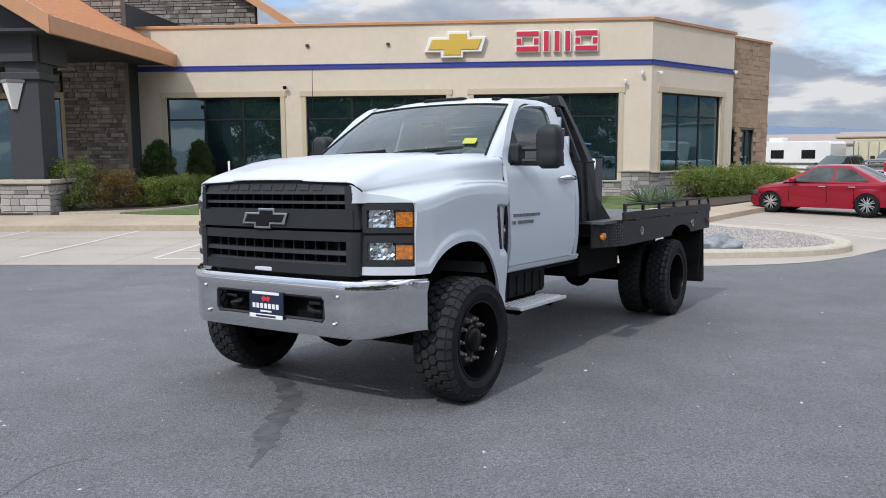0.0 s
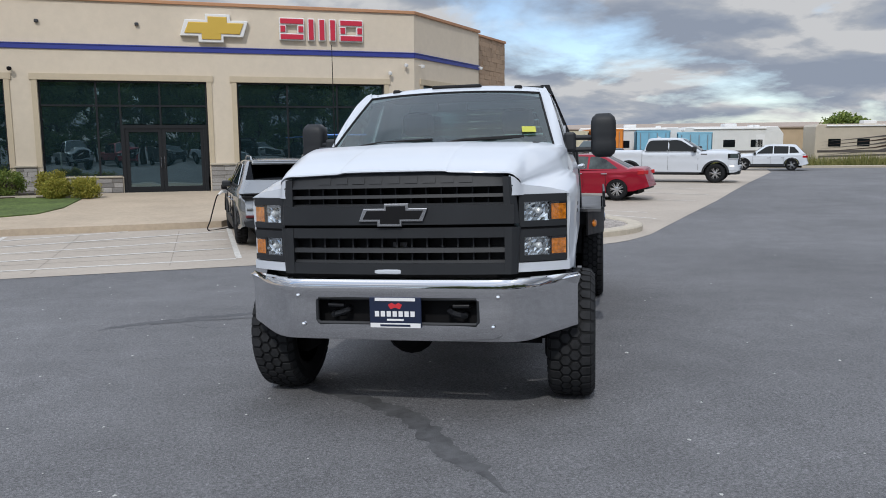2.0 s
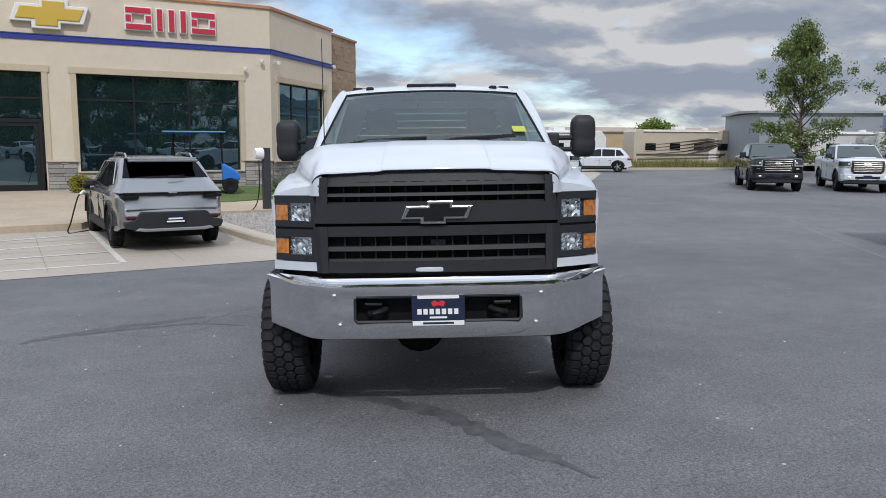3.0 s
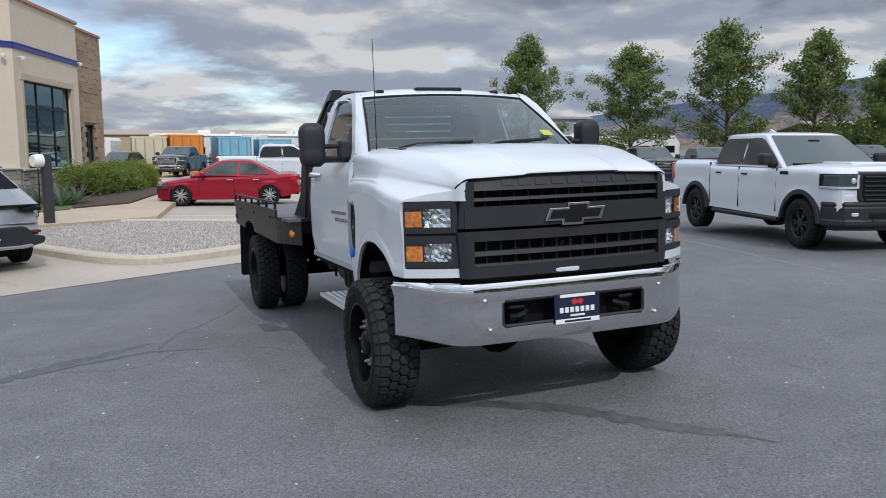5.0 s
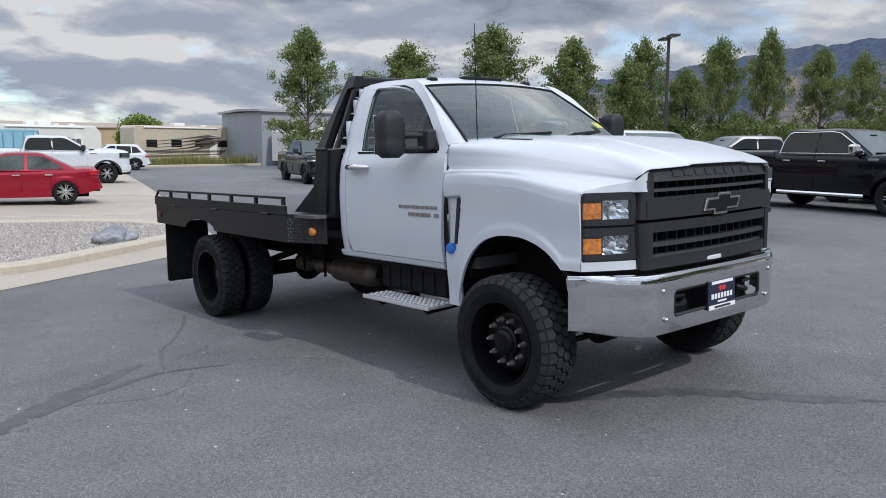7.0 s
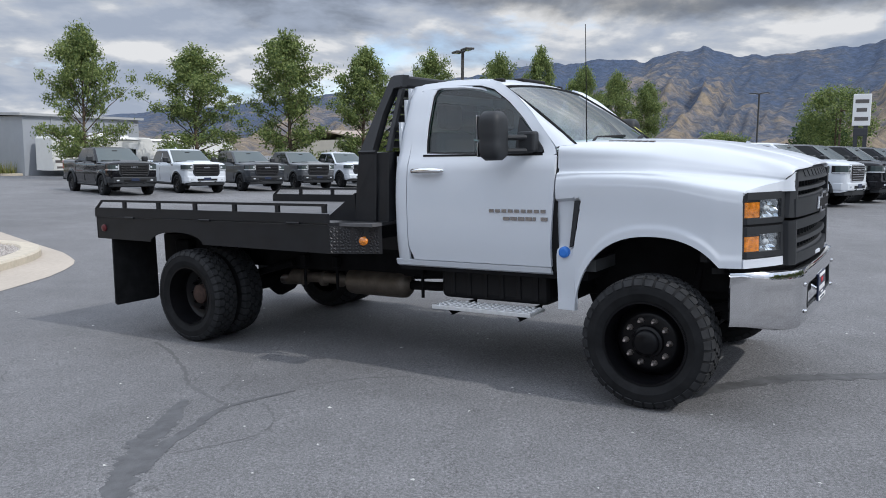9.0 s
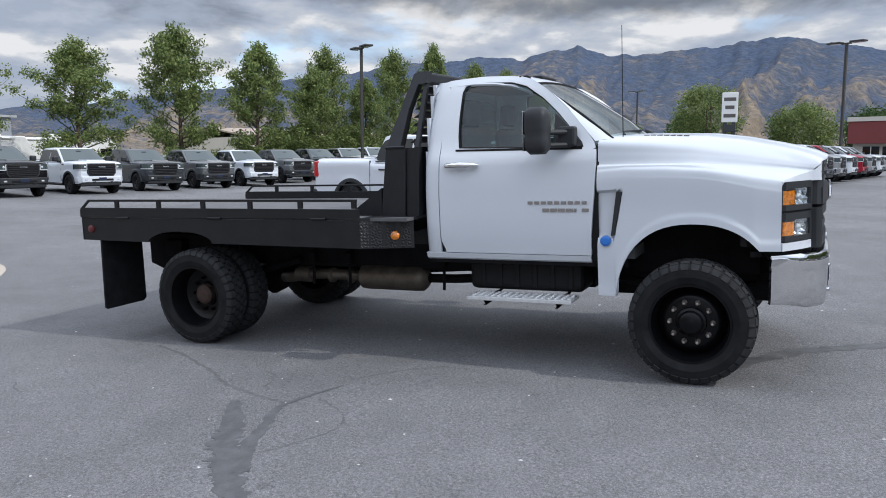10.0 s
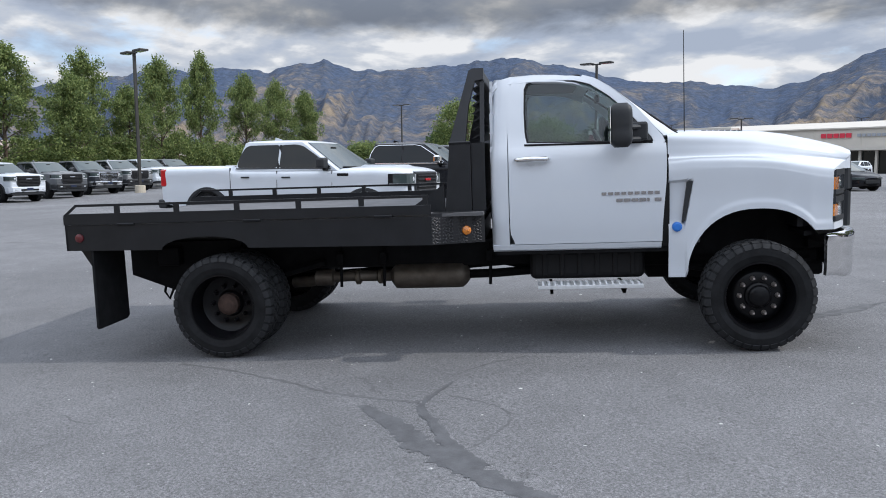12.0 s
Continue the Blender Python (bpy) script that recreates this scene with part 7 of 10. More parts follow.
def house(S):
    """Roof and pillars: a rounded frustum over the belt line."""
    b0, b1, zb, yb, r0, r1, zr, yr = S["cab"]
    rows = []
    for f in (0, 0.3, 0.6, 0.85, 0.94, 0.985, 1.0, 1.0):
        k = f if f < 0.95 else f
        x0, x1 = b0 + (r0 - b0) * k, b1 + (r1 - b1) * k
        y = yb + (yr - yb) * k
        z = zb + (zr - zb) * f
        ins = 0.0 if f < 0.95 else (0.05 if f < 1 else 0.10)
        if len(rows) == 7:
            ins, z = 0.3, zr + 0.02
        x0 += ins; x1 -= ins; y -= ins
        r = []
        for px, py in ((x1, 0), (x1 - 0.02, y * 0.6), (x1 - 0.06, y - 0.06), (x1 - 0.14, y), ((x0 + x1) / 2, y + 0.012), (x0 + 0.12, y), (x0 + 0.04, y - 0.05), (x0 + 0.01, y * 0.6), (x0, 0)):
            r.append((px, py, z))
        r += [(px, -py, pz) for px, py, pz in r[-2:0:-1]]
        rows.append(r)
    bm = skin(bmesh.new(), rows, closed=True)
    top = [v for v in bm.verts if v.co.z > zr + 0.015]
    bmesh.ops.contextual_create(bm, geom=top)
    bmesh.ops.recalc_face_normals(bm, faces=bm.faces)
    return bm


def on_side(S, pts, s, off=0.014):
    b0, b1, zb, yb, r0, r1, zr, yr = S["cab"]
    bm = bmesh.new()
    a, b = [], []
    for x, z in pts:
        k = (z - zb) / (zr - zb)
        y = yb + (yr - yb) * k + off
        a.append(bm.verts.new((x, s * y, z))); b.append(bm.verts.new((x, s * (y - 0.03), z)))
    bm.faces.new(a)
    n = len(a)
    for i in range(n):
        bm.faces.new((a[i], b[i], b[(i + 1) % n], a[(i + 1) % n]))
    bmesh.ops.recalc_face_normals(bm, faces=bm.faces)
    return bm


def on_end(S, front, m=0.10, lo=0.06, hi=0.92, off=0.012):
    """Windscreen or back window on the slanted end of the roof house."""
    b0, b1, zb, yb, r0, r1, zr, yr = S["cab"]
    rows = []
    for f in [lo + (hi - lo) * i / 4 for i in range(5)]:
        x = (b1 + (r1 - b1) * f + off) if front else (b0 + (r0 - b0) * f - off)
        y = yb + (yr - yb) * f - m
        sg = -1 if front else 1
        rows.append([(x + sg * 0.05 * abs(w) ** 2.5, w * y, zb + (zr - zb) * f) for w in [i / 4 - 1 for i in range(9)]])
    return thick(skin(bmesh.new(), rows), 0.01)


PICKUP = dict(
    top=[(-4.95, 1.38), (-4.90, 1.425), (-3.2, 1.435), (-3.1, 1.365), (-0.75, 1.36), (-0.45, 1.375), (0.2, 1.385), (0.55, 1.37), (0.76, 1.34), (0.86, 1.295), (0.90, 1.22)],
    wid=[(-4.95, 0.97), (-4.8, 1.01), (-3.0, 1.01), (0.0, 1.02), (0.5, 1.01), (0.74, 0.975), (0.85, 0.93), (0.90, 0.88)],
    low=[(-4.95, 0.62), (-4.5, 0.58), (-4.2, 0.50), (0.5, 0.46), (0.75, 0.46), (0.90, 0.50)],
    arches=[(0.0, 0.50), (-3.745, 0.50)], R=0.42, open=(-4.88, -3.16),
    cab=(-3.15, -0.50, 1.34, 0.955, -2.95, -1.44, 1.965, 0.76))


def rounded(pts, r=0.05, n=3):
    """A closed outline with its corners rounded."""
    out = []
    m = len(pts)
    for i in range(m):
        a, b, c = Vector(pts[i - 1]), Vector(pts[i]), Vector(pts[(i + 1) % m])
        k = min(r, (a - b).length * 0.45, (c - b).length * 0.45)
        p0, p1 = b + (a - b).normalized() * k, b + (c - b).normalized() * k
        for q in range(n + 1):
            t = q / n
            out.append(tuple(p0 * (1 - t) ** 2 + b * 2 * t * (1 - t) + p1 * t * t))
    return out


def sided(s, a, b):
    return (min(s * a, s * b), max(s * a, s * b))


def pickup(name, m, body, label, group="", rim=rim_dark, grille_mat=None, trim=black_plastic, bumper_mat=None, red=False):
    S = PICKUP
    gm, bmat = grille_mat or black_plastic, bumper_mat or body
    car = thing(name, m, label, "pickup truck", group)
    part("body", car_shell(S), body, car, smooth=32)
    part("roof", house(S), body, car, smooth=40)
    part("windscreen", on_end(S, True, m=0.05, lo=0.03, hi=0.93), screen_glass, car)
    part("back_window", on_end(S, False), car_glass, car)
    part("screen_mirror", B(-1.22, -1.19, -0.11, 0.11, 1.78, 1.84, bevel=0.01), dark_plastic, car)
    FW = rounded([(-1.99, 1.395), (-1.99, 1.875), (-1.66, 1.885), (-1.49, 1.85), (-0.99, 1.55), (-0.80, 1.415), (-0.83, 1.395)], 0.06)
    RW = rounded([(-3.02, 1.405), (-2.98, 1.65), (-2.87, 1.83), (-2.77, 1.872), (-2.04, 1.878), (-2.04, 1.395)], 0.07)
    for s in (1, -1):
        if trim is chrome:
            line = [(-3.03, 1.38), (-2.99, 1.65), (-2.88, 1.84), (-2.78, 1.89), (-1.66, 1.898), (-1.48, 1.865), (-0.98, 1.565), (-0.78, 1.42), (-0.81, 1.38), (-3.03, 1.38)]
            part("window_trim", tube(bmesh.new(), [(x, s * (0.955 - 0.195 * (z - 1.34) / 0.625 + 0.012), z) for x, z in line], 0.013, n=6), chrome, car, "chrome window surround")
        part("window", on_side(S, FW, s), car_glass, car)
        part("window", on_side(S, RW, s), car_glass, car)
        part("pillar_trim", on_side(S, [(-2.045, 1.395), (-2.045, 1.876), (-1.985, 1.876), (-1.985, 1.395)], s, off=0.011), dark_plastic, car)
        part("belt_strip", on_side(S, [(-3.04, 1.375), (-3.04, 1.394), (-0.78, 1.394), (-0.80, 1.375)], s, off=0.018), trim, car)
        for x in (-2.02, -0.74):
            part("door_gap", B(x - 0.004, x + 0.004, *sided(s, 0.985, 1.012), 0.56, 1.34), dark_plastic, car)
        part("door_gap", B(-3.165, -3.155, *sided(s, 0.975, 1.011), 0.56, 1.40), dark_plastic, car)
        for x in (-1.90, -2.88):
            part("handle", B(x, x + 0.2, *sided(s, 0.995, 1.035), 1.185, 1.218, bevel=0.01), chrome if trim is chrome else black_plastic if red else body, car)
        h = part("side_mirror", B(-0.97, -0.79, *sided(s, 1.03, 1.27), 1.39, 1.60, bevel=0.045), trim, car)
        part("mirror_arm", B(-0.92, -0.84, *sided(s, 0.93, 1.08), 1.34, 1.42, bevel=0.02), dark_plastic, h)
        # arch lips
        for xc in (0.0, -3.745):
            bm = bmesh.new()
            lathe(bm, [(s * 0.97, 0.505), (s * 1.045, 0.50), (s * 1.042, 0.57), (s * 0.995, 0.585)], n=20, c=(xc, 0, 0.42), a0=radians(4), a1=radians(176))
            part("arch_trim", bm, black_plastic if trim is chrome and body is not p_black else trim if trim is not chrome else body, car, smooth=40)
            part("wheel_well", lathe(bmesh.new(), [(s * 0.6, 0.5), (s * 0.98, 0.5)], n=18, c=(xc, 0, 0.42), a0=0, a1=math.pi), under, car)
        part("tail_lamp", B(-4.965, -4.80, *sided(s, 0.82, 1.005), 1.0, 1.38, bevel=0.03), red_lens, car)
        # lamp unit: dark housing, clear lens, light strip that hooks down the bumper corner
        lp = part("headlamp", prism(bmesh.new(), [(0.50, s * 1.018), (0.74, s * 0.982), (0.86, s * 0.93), (0.915, s * 0.86), (0.925, s * 0.60), (0.6, s * 0.60)], 1.03, 1.275, "z", bevel=0.018), dark_plastic, car)
        for y in (0.70, 0.82):
            part("lamp_lens", lathe(bmesh.new(), [(-0.02, 0.0), (-0.02, 0.045), (0.0, 0.052), (0.012, 0.036), (0.014, 0)], axis="x", n=14, c=(0.918 - 0.05 * (y > 0.8), s * y, 1.165)), lamp_glass, lp, smooth=50)
        part("lamp_strip", prism(bmesh.new(), [(0.52, s * 1.022), (0.745, s * 0.987), (0.865, s * 0.936), (0.922, s * 0.865), (0.933, s * 0.62), (0.90, s * 0.62), (0.70, s * 0.95)], 1.037, 1.075, "z"), lamp_glass, lp)
        part("lamp_strip", B(0.905, 0.934, *sided(s, 0.605, 0.650), 1.05, 1.262, bevel=0.004), lamp_glass, lp)
        part("lamp_cover", prism(bmesh.new(), [(0.60, s * 1.008), (0.74, s * 0.986), (0.864, s * 0.934), (0.918, s * 0.866), (0.926, s * 0.66), (0.80, s * 0.66)], 1.075, 1.255, "z", bevel=0.01), screen_glass, lp)
        part("corner_duct", B(0.80, 0.905, *sided(s, 0.66, 0.84), 0.85, 0.95, bevel=0.02), body, car)
        part("step_bar", tube(bmesh.new(), [(-3.05, s * 0.95, 0.43), (-0.70, s * 0.95, 0.43)], 0.05, n=8), trim, car)
        part("fender_badge", B(-0.62, -0.36, *sided(s, 1.0, 1.026), 1.225, 1.285, bevel=0.012), dark_plastic if red else chrome_dark, car)
    # grille: surround, backing, bars
    outer = [(-0.52, 0.775), (-0.61, 0.88), (-0.635, 1.20), (-0.595, 1.30), (0.595, 1.30), (0.635, 1.20), (0.61, 0.88), (0.52, 0.775)]
    g = part("grille", prism(bmesh.new(), outer, 0.80, 0.935, "x", bevel=0.02), gm if gm is not chrome else chrome, car)
    part("grille_backing", prism(bmesh.new(), [(y * 0.91, 1.04 + (z - 1.04) * 0.86) for y, z in outer], 0.90, 0.9385, "x"), dark_plastic, g)
    for k in range(6):
        z = 0.86 + 0.073 * k
        w = 0.53 if k else 0.50
        part("slat", B(0.935, 0.962, -w, w, z - 0.013, z + 0.013, bevel=0.006), chrome if gm is chrome else black_gloss, g)
    part("emblem", B(0.955, 0.978, -0.15, 0.15, 1.12, 1.175, bevel=0.01), red_lens if red else chrome, g, "plain bar emblem")
    part("hood_lip", B(0.84, 0.905, -0.60, 0.60, 1.30, 1.328, bevel=0.012), body, car)
    # bumper
    bp = part("bumper", prism(bmesh.new(), [(0.55, -1.0), (0.78, -0.97), (0.94, -0.84), (1.0, -0.55), (1.01, 0.0), (1.0, 0.55), (0.94, 0.84), (0.78, 0.97), (0.55, 1.0)], 0.52, 0.765, "z", bevel=0.035), bmat, car)
    part("air_dam", prism(bmesh.new(), [(0.6, -0.93), (0.86, -0.86), (0.97, -0.5), (0.97, 0.5), (0.86, 0.86), (0.6, 0.93)], 0.37, 0.52, "z", bevel=0.025), black_plastic, bp)
    part("intake", B(0.985, 1.016, -0.46, 0.46, 0.575, 0.665, bevel=0.01), dark_plastic, bp)
    part("plate_holder", B(1.01, 1.024, -0.16, 0.16, 0.60, 0.72, bevel=0.004), dark_plastic if red else navy, bp)
    for s in (1, -1):
        part("fog_lamp", B(0.945, 0.985, *sided(s, 0.62, 0.74), 0.60, 0.66, bevel=0.012), lamp_glass, bp)
        part("tow_hook", tube(bmesh.new(), [(0.95, s * 0.40, 0.53), (1.025, s * 0.40, 0.535), (1.025, s * 0.33, 0.545), (0.95, s * 0.33, 0.545)], 0.016, n=6), black_plastic, bp)
    if red:
        part("skid_guard", prism(bmesh.new(), [(0.56, -1.02), (0.80, -0.99), (0.965, -0.84), (1.02, -0.55), (1.03, 0.0), (1.02, 0.55), (0.965, 0.84), (0.80, 0.99), (0.56, 1.02)], 0.43, 0.56, "z", bevel=0.04), bmat, car)
        part("bumper_top", prism(bmesh.new(), [(0.56, -1.01), (0.79, -0.98), (0.94, -0.83), (0.985, -0.55), (0.985, 0.55), (0.94, 0.83), (0.79, 0.98), (0.56, 1.01)], 0.74, 0.83, "z", bevel=0.035), bmat, car)
    part("rear_bumper", B(-5.08, -4.86, -0.97, 0.97, 0.52, 0.72, bevel=0.04), bumper_mat or chrome, car)
    bx = bmesh.new()
    box(bx, -4.88, -3.17, -0.80, 0.80, 0.70, 0.74); box(bx, -4.88, -3.17, -0.93, -0.79, 0.74, 1.36); box(bx, -4.88, -3.17, 0.79, 0.93, 0.74, 1.36); box(bx, -3.19, -3.14, -0.9, 0.9, 0.74, 1.36); box(bx, -4.93, -4.87, -0.85, 0.85, 0.74, 1.36)
    part("cargo_box", bx, black_plastic, car)
    part("underbody", B(-4.7, 0.6, -0.75, 0.75, 0.34, 0.62), under, car)
    part("hood_scoop", prism(bmesh.new(), [(-0.42, 1.41), (0.55, 1.40), (0.38, 1.452), (-0.3, 1.452)], -0.40, 0.40, "y", bevel=0.02), body, car)
    part("cowl", B(-0.60, -0.44, -0.80, 0.80, 1.37, 1.425, bevel=0.015), dark_plastic, car)
    part("antenna", prism(bmesh.new(), [(-2.65, 1.985), (-2.45, 2.005), (-2.62, 2.065)], -0.02, 0.02, "y"), body, car)
    add_wheels(car, 0.42, 0.29, 0.255, 0.885, 3.745, 6, True, rim, "pickup")
    return car


SEDAN = dict(
    top=[(-3.62, 0.95), (-3.55, 0.99), (-3.2, 1.00), (-2.9, 0.965), (-0.5, 0.915), (0.0, 0.86), (0.45, 0.77), (0.68, 0.69), (0.78, 0.58)],
    wid=[(-3.62, 0.72), (-3.45, 0.82), (-3.0, 0.885), (-2.7, 0.895), (0.0, 0.895), (0.4, 0.85), (0.65, 0.72), (0.78, 0.55)],
    low=[(-3.62, 0.42), (-3.2, 0.28), (-2.2, 0.20), (-0.5, 0.20), (0.6, 0.20), (0.78, 0.26)],
    arches=[(0.0, 0.345), (-2.70, 0.345)], R=0.315, crown=0.045,
    cab=(-3.15, -0.22, 0.93, 0.83, -2.15, -1.20, 1.43, 0.60))
SUV = dict(
    top=[(-3.72, 0.98), (-3.62, 1.05), (-3.0, 1.06), (-0.5, 1.02), (0.1, 0.98), (0.5, 0.92), (0.75, 0.82), (0.85, 0.70)],
    wid=[(-3.72, 0.80), (-3.55, 0.90), (-3.0, 0.95), (0.0, 0.95), (0.45, 0.90), (0.7, 0.78), (0.85, 0.62)],
    low=[(-3.72, 0.42), (-3.4, 0.32), (-2.4, 0.27), (-0.5, 0.27), (0.6, 0.27), (0.85, 0.34)],
    arches=[(0.0, 0.40), (-2.83, 0.40)], R=0.36, crown=0.05,
    cab=(-3.62, -0.45, 1.02, 0.87, -3.05, -1.25, 1.62, 0.66))


def rounded_ends(bm, S):
    """Rounds nose and tail in plan and leans the tail forward towards its top."""
    x0, x1 = S["top"][0][0], S["top"][-1][0]
    W = S["wid"][len(S["wid"]) // 2][1]
    for v in bm.verts:
        k = min(1.0, abs(v.co.y) / W) ** 3
        t = sstep(x0 + 0.6, x0, v.co.x)
        n = sstep(x1 - 0.5, x1, v.co.x)
        v.co.x += t * (0.10 * k + 0.10 * (v.co.z - 0.75) / 0.3) - n * (0.12 * k + 0.06 * max(0.0, (v.co.z - 0.4) / 0.4))
    return bm


def car(name, m, S, body, label, category, base, R, rim, wins, spokes=5, clad=None, rails=False, roof_mat=None, side_mat=None):
    c = thing(name, m, label, category)
    part("body", rounded_ends(car_shell(S), S), body, c, smooth=32)
    part("roof", house(S), roof_mat or body, c, smooth=45)
    part("windscreen", on_end(S, True), screen_glass, c)
    part("back_window", on_end(S, False, m=0.055 if rails else 0.10, lo=0.40 if rails else 0.12, hi=0.96 if rails else 0.93), privacy_glass if rails else car_glass, c)
    W = S["wid"][len(S["wid"]) // 2][1]
    x0, x1 = S["top"][0][0], S["top"][-1][0]
    for s in (1, -1):
        for w in wins:
            part("window", on_side(S, rounded(w, 0.04), s), side_mat or car_glass, c)
        for x in (-0.55, -1.62, -2.35):
            part("door_gap", B(x - 0.003, x + 0.003, min(s * (W - 0.02), s * (W + 0.003)), max(s * (W - 0.02), s * (W + 0.003)), 0.36, 0.88), dark_plastic, c)
        for x in (-1.5, -2.3):
            part("handle", B(x - 0.1, x + 0.1, min(s * (W - 0.02), s * (W + 0.035)), max(s * (W - 0.02), s * (W + 0.035)), 0.80, 0.83, bevel=0.01), chrome, c)
        part("side_mirror", B(-0.75, -0.60, min(s * 0.86, s * 1.06), max(s * 0.86, s * 1.06), S["cab"][2] + 0.0, S["cab"][2] + 0.13, bevel=0.035), clad or body, c)
        part("headlamp", prism(bmesh.new(), [(x1 - 0.42, s * (W - 0.02)), (x1 - 0.2, s * (W - 0.14)), (x1 + 0.01, s * 0.48), (x1 - 0.05, s * 0.42), (x1 - 0.4, s * 0.7)], S["top"][-1][1] - 0.03, S["top"][-1][1] + 0.07, "z", bevel=0.015), screen_glass, c)
        if not rails:
            part("tail_lamp", prism(bmesh.new(), [(x0 + 0.28, s * (W - 0.045)), (x0 + 0.1, s * (W - 0.11)), (x0 - 0.012, s * 0.60), (x0 + 0.2, s * 0.55)], 0.80, 0.93, "z", bevel=0.01), red_lens, c)
        for xc in (0.0, -base):
            Ra = S["arches"][0][1]
            part("wheel_well", lathe(bmesh.new(), [(s * 0.5, Ra), (s * (W - 0.015), Ra)], n=16, c=(xc, 0, R), a0=0, a1=math.pi), under, c)
            if clad:
                part("arch_trim", lathe(bmesh.new(), [(s * (W - 0.02), Ra + 0.005), (s * (W + 0.02), Ra), (s * (W + 0.012), Ra + 0.06), (s * (W - 0.01), Ra + 0.065)], n=16, c=(xc, 0, R), a0=radians(5), a1=radians(175)), clad, c, smooth=40)
        if clad:
            part("sill", B(-base + 0.42, -0.42, min(s * (W - 0.05), s * (W + 0.012)), max(s * (W - 0.05), s * (W + 0.012)), 0.25, 0.42, bevel=0.015), clad, c)
        if rails:
            part("roof_rail", tube(bmesh.new(), [(-2.75, s * 0.58, 1.58), (-2.6, s * 0.58, 1.65), (-1.6, s * 0.58, 1.66), (-1.4, s * 0.58, 1.60)], 0.018, n=6), rim_alu, c)
    part("grille", B(x1 - 0.06, x1 + 0.012, -0.42, 0.42, 0.36, S["top"][-1][1] - 0.04, bevel=0.015), black_plastic, c)
    part("rear_panel", B(x0 - 0.015, x0 + 0.08, -0.58, 0.58, 0.44, 0.64, bevel=0.015), clad or body, c)
    part("rear_plate", B(x0 - 0.024, x0 - 0.01, -0.16, 0.16, 0.50, 0.61, bevel=0.003), navy, c)
    part("diffuser", B(x0 + 0.0, x0 + 0.2, -0.66, 0.66, 0.33, 0.385, bevel=0.02), rim_dark if clad else black_plastic, c)
    part("underbody", B(x0 + 0.3, x1 - 0.2, -0.6, 0.6, 0.18, 0.42), under, c)
    add_wheels(c, R, 0.22, R * 0.70, W - 0.115, base, spokes, True, rim, "car")
    return c


def park(x, y, heading, z=None):
    """Pose of a vehicle whose front axle stands at x, y."""
    return Matrix.Translation((x, y, ground_z(x, y) if z is None else z)) @ rotz(radians(heading))


EVS = dict(SUV, cab=(-3.66, -0.35, 0.99, 0.89, -2.70, -1.25, 1.59, 0.66), top=[(-3.72, 0.93), (-3.62, 1.0), (-3.0, 1.03), (-0.5, 1.0), (0.1, 0.96), (0.5, 0.89), (0.75, 0.79), (0.85, 0.68)])
EW = [[(-1.72, 1.05), (-1.72, 1.50), (-1.5, 1.505), (-1.34, 1.47), (-0.80, 1.12), (-0.72, 1.05)], [(-2.55, 1.06), (-2.55, 1.49), (-1.78, 1.505), (-1.78, 1.05)], [(-3.02, 1.12), (-2.86, 1.32), (-2.62, 1.46), (-2.62, 1.08)]]
SW = [[(-1.72, 0.96), (-1.74, 1.36), (-1.45, 1.365), (-1.22, 1.345), (-0.72, 1.03), (-0.60, 0.955)], [(-2.72, 0.985), (-2.30, 1.27), (-2.1, 1.34), (-1.80, 1.36), (-1.78, 0.96)]]
UW = [[(-1.72, 1.06), (-1.72, 1.53), (-1.5, 1.53), (-1.32, 1.48), (-0.85, 1.14), (-0.78, 1.06)], [(-2.62, 1.06), (-2.62, 1.51), (-1.78, 1.53), (-1.78, 1.06)], [(-3.25, 1.12), (-2.95, 1.46), (-2.68, 1.50), (-2.68, 1.08)]]

car("sedan", park(10.55, 24.39, 134.25), SEDAN, p_red, "glossy dark red four door sedan parked in a bay", "car", 2.70, 0.335, rim_alu, SW, spokes=7, side_mat=mottled_car_glass)
ev = car("electric_suv", park(0.45, 19.1, 86.4), EVS, p_ev, "grey metallic electric crossover plugged in by the showroom", "car", 2.83, 0.36, rim_dark, EW, clad=black_plastic, rails=True)
car("white_suv", park(34.6, 41.0, 134.5), SUV, p_white, "white compact crossover parked at the lot edge", "car", 2.83, 0.36, rim_alu, UW, clad=black_plastic)
car("green_suv", park(24.6, 51.0, -150.0), SUV, p_green, "dark green sport utility parked behind the shrubs", "car", 2.83, 0.36, rim_alu, UW, clad=black_plastic)
pickup("white_pickup", park(22.0, 29.0, -45.5), p_white, "white crew cab pickup parked across the bay lines", rim=rim_alu)
pickup("dark_pickup", park(26.0, 46.3, -143.0), p_slate, "older dark grey pickup facing the yard", rim=rim_alu, grille_mat=chrome, bumper_mat=chrome)
pickup("offroad_pickup", park(9.09, 4.89, -136.0) @ Matrix.Translation((-0.09, 0, 0)) @ Matrix.Scale(0.965, 4), p_white, "white off-road crew cab pickup with black bumper", bumper_mat=black_plastic, red=True)
pickup("black_pickup", park(13.82, 0.12, -135.3), p_black, "glossy black crew cab pickup with chrome trim", rim=rim_alu, bumper_mat=p_black, trim=chrome)
pickup("silver_pickup", park(21.65, 5.1, 115.0), p_silver, "silver crew cab pickup parked behind the white one")
LINE_UP = [(p_black, "black"), (p_white, "white"), (p_black, "black"), (p_black, "black"), (p_black, "black"), (p_slate, "dark grey"), (p_silver, "silver"), (p_white, "white"), (p_red, "red"), (p_silver, "silver"), (p_white, "white"), (p_silver, "silver")]
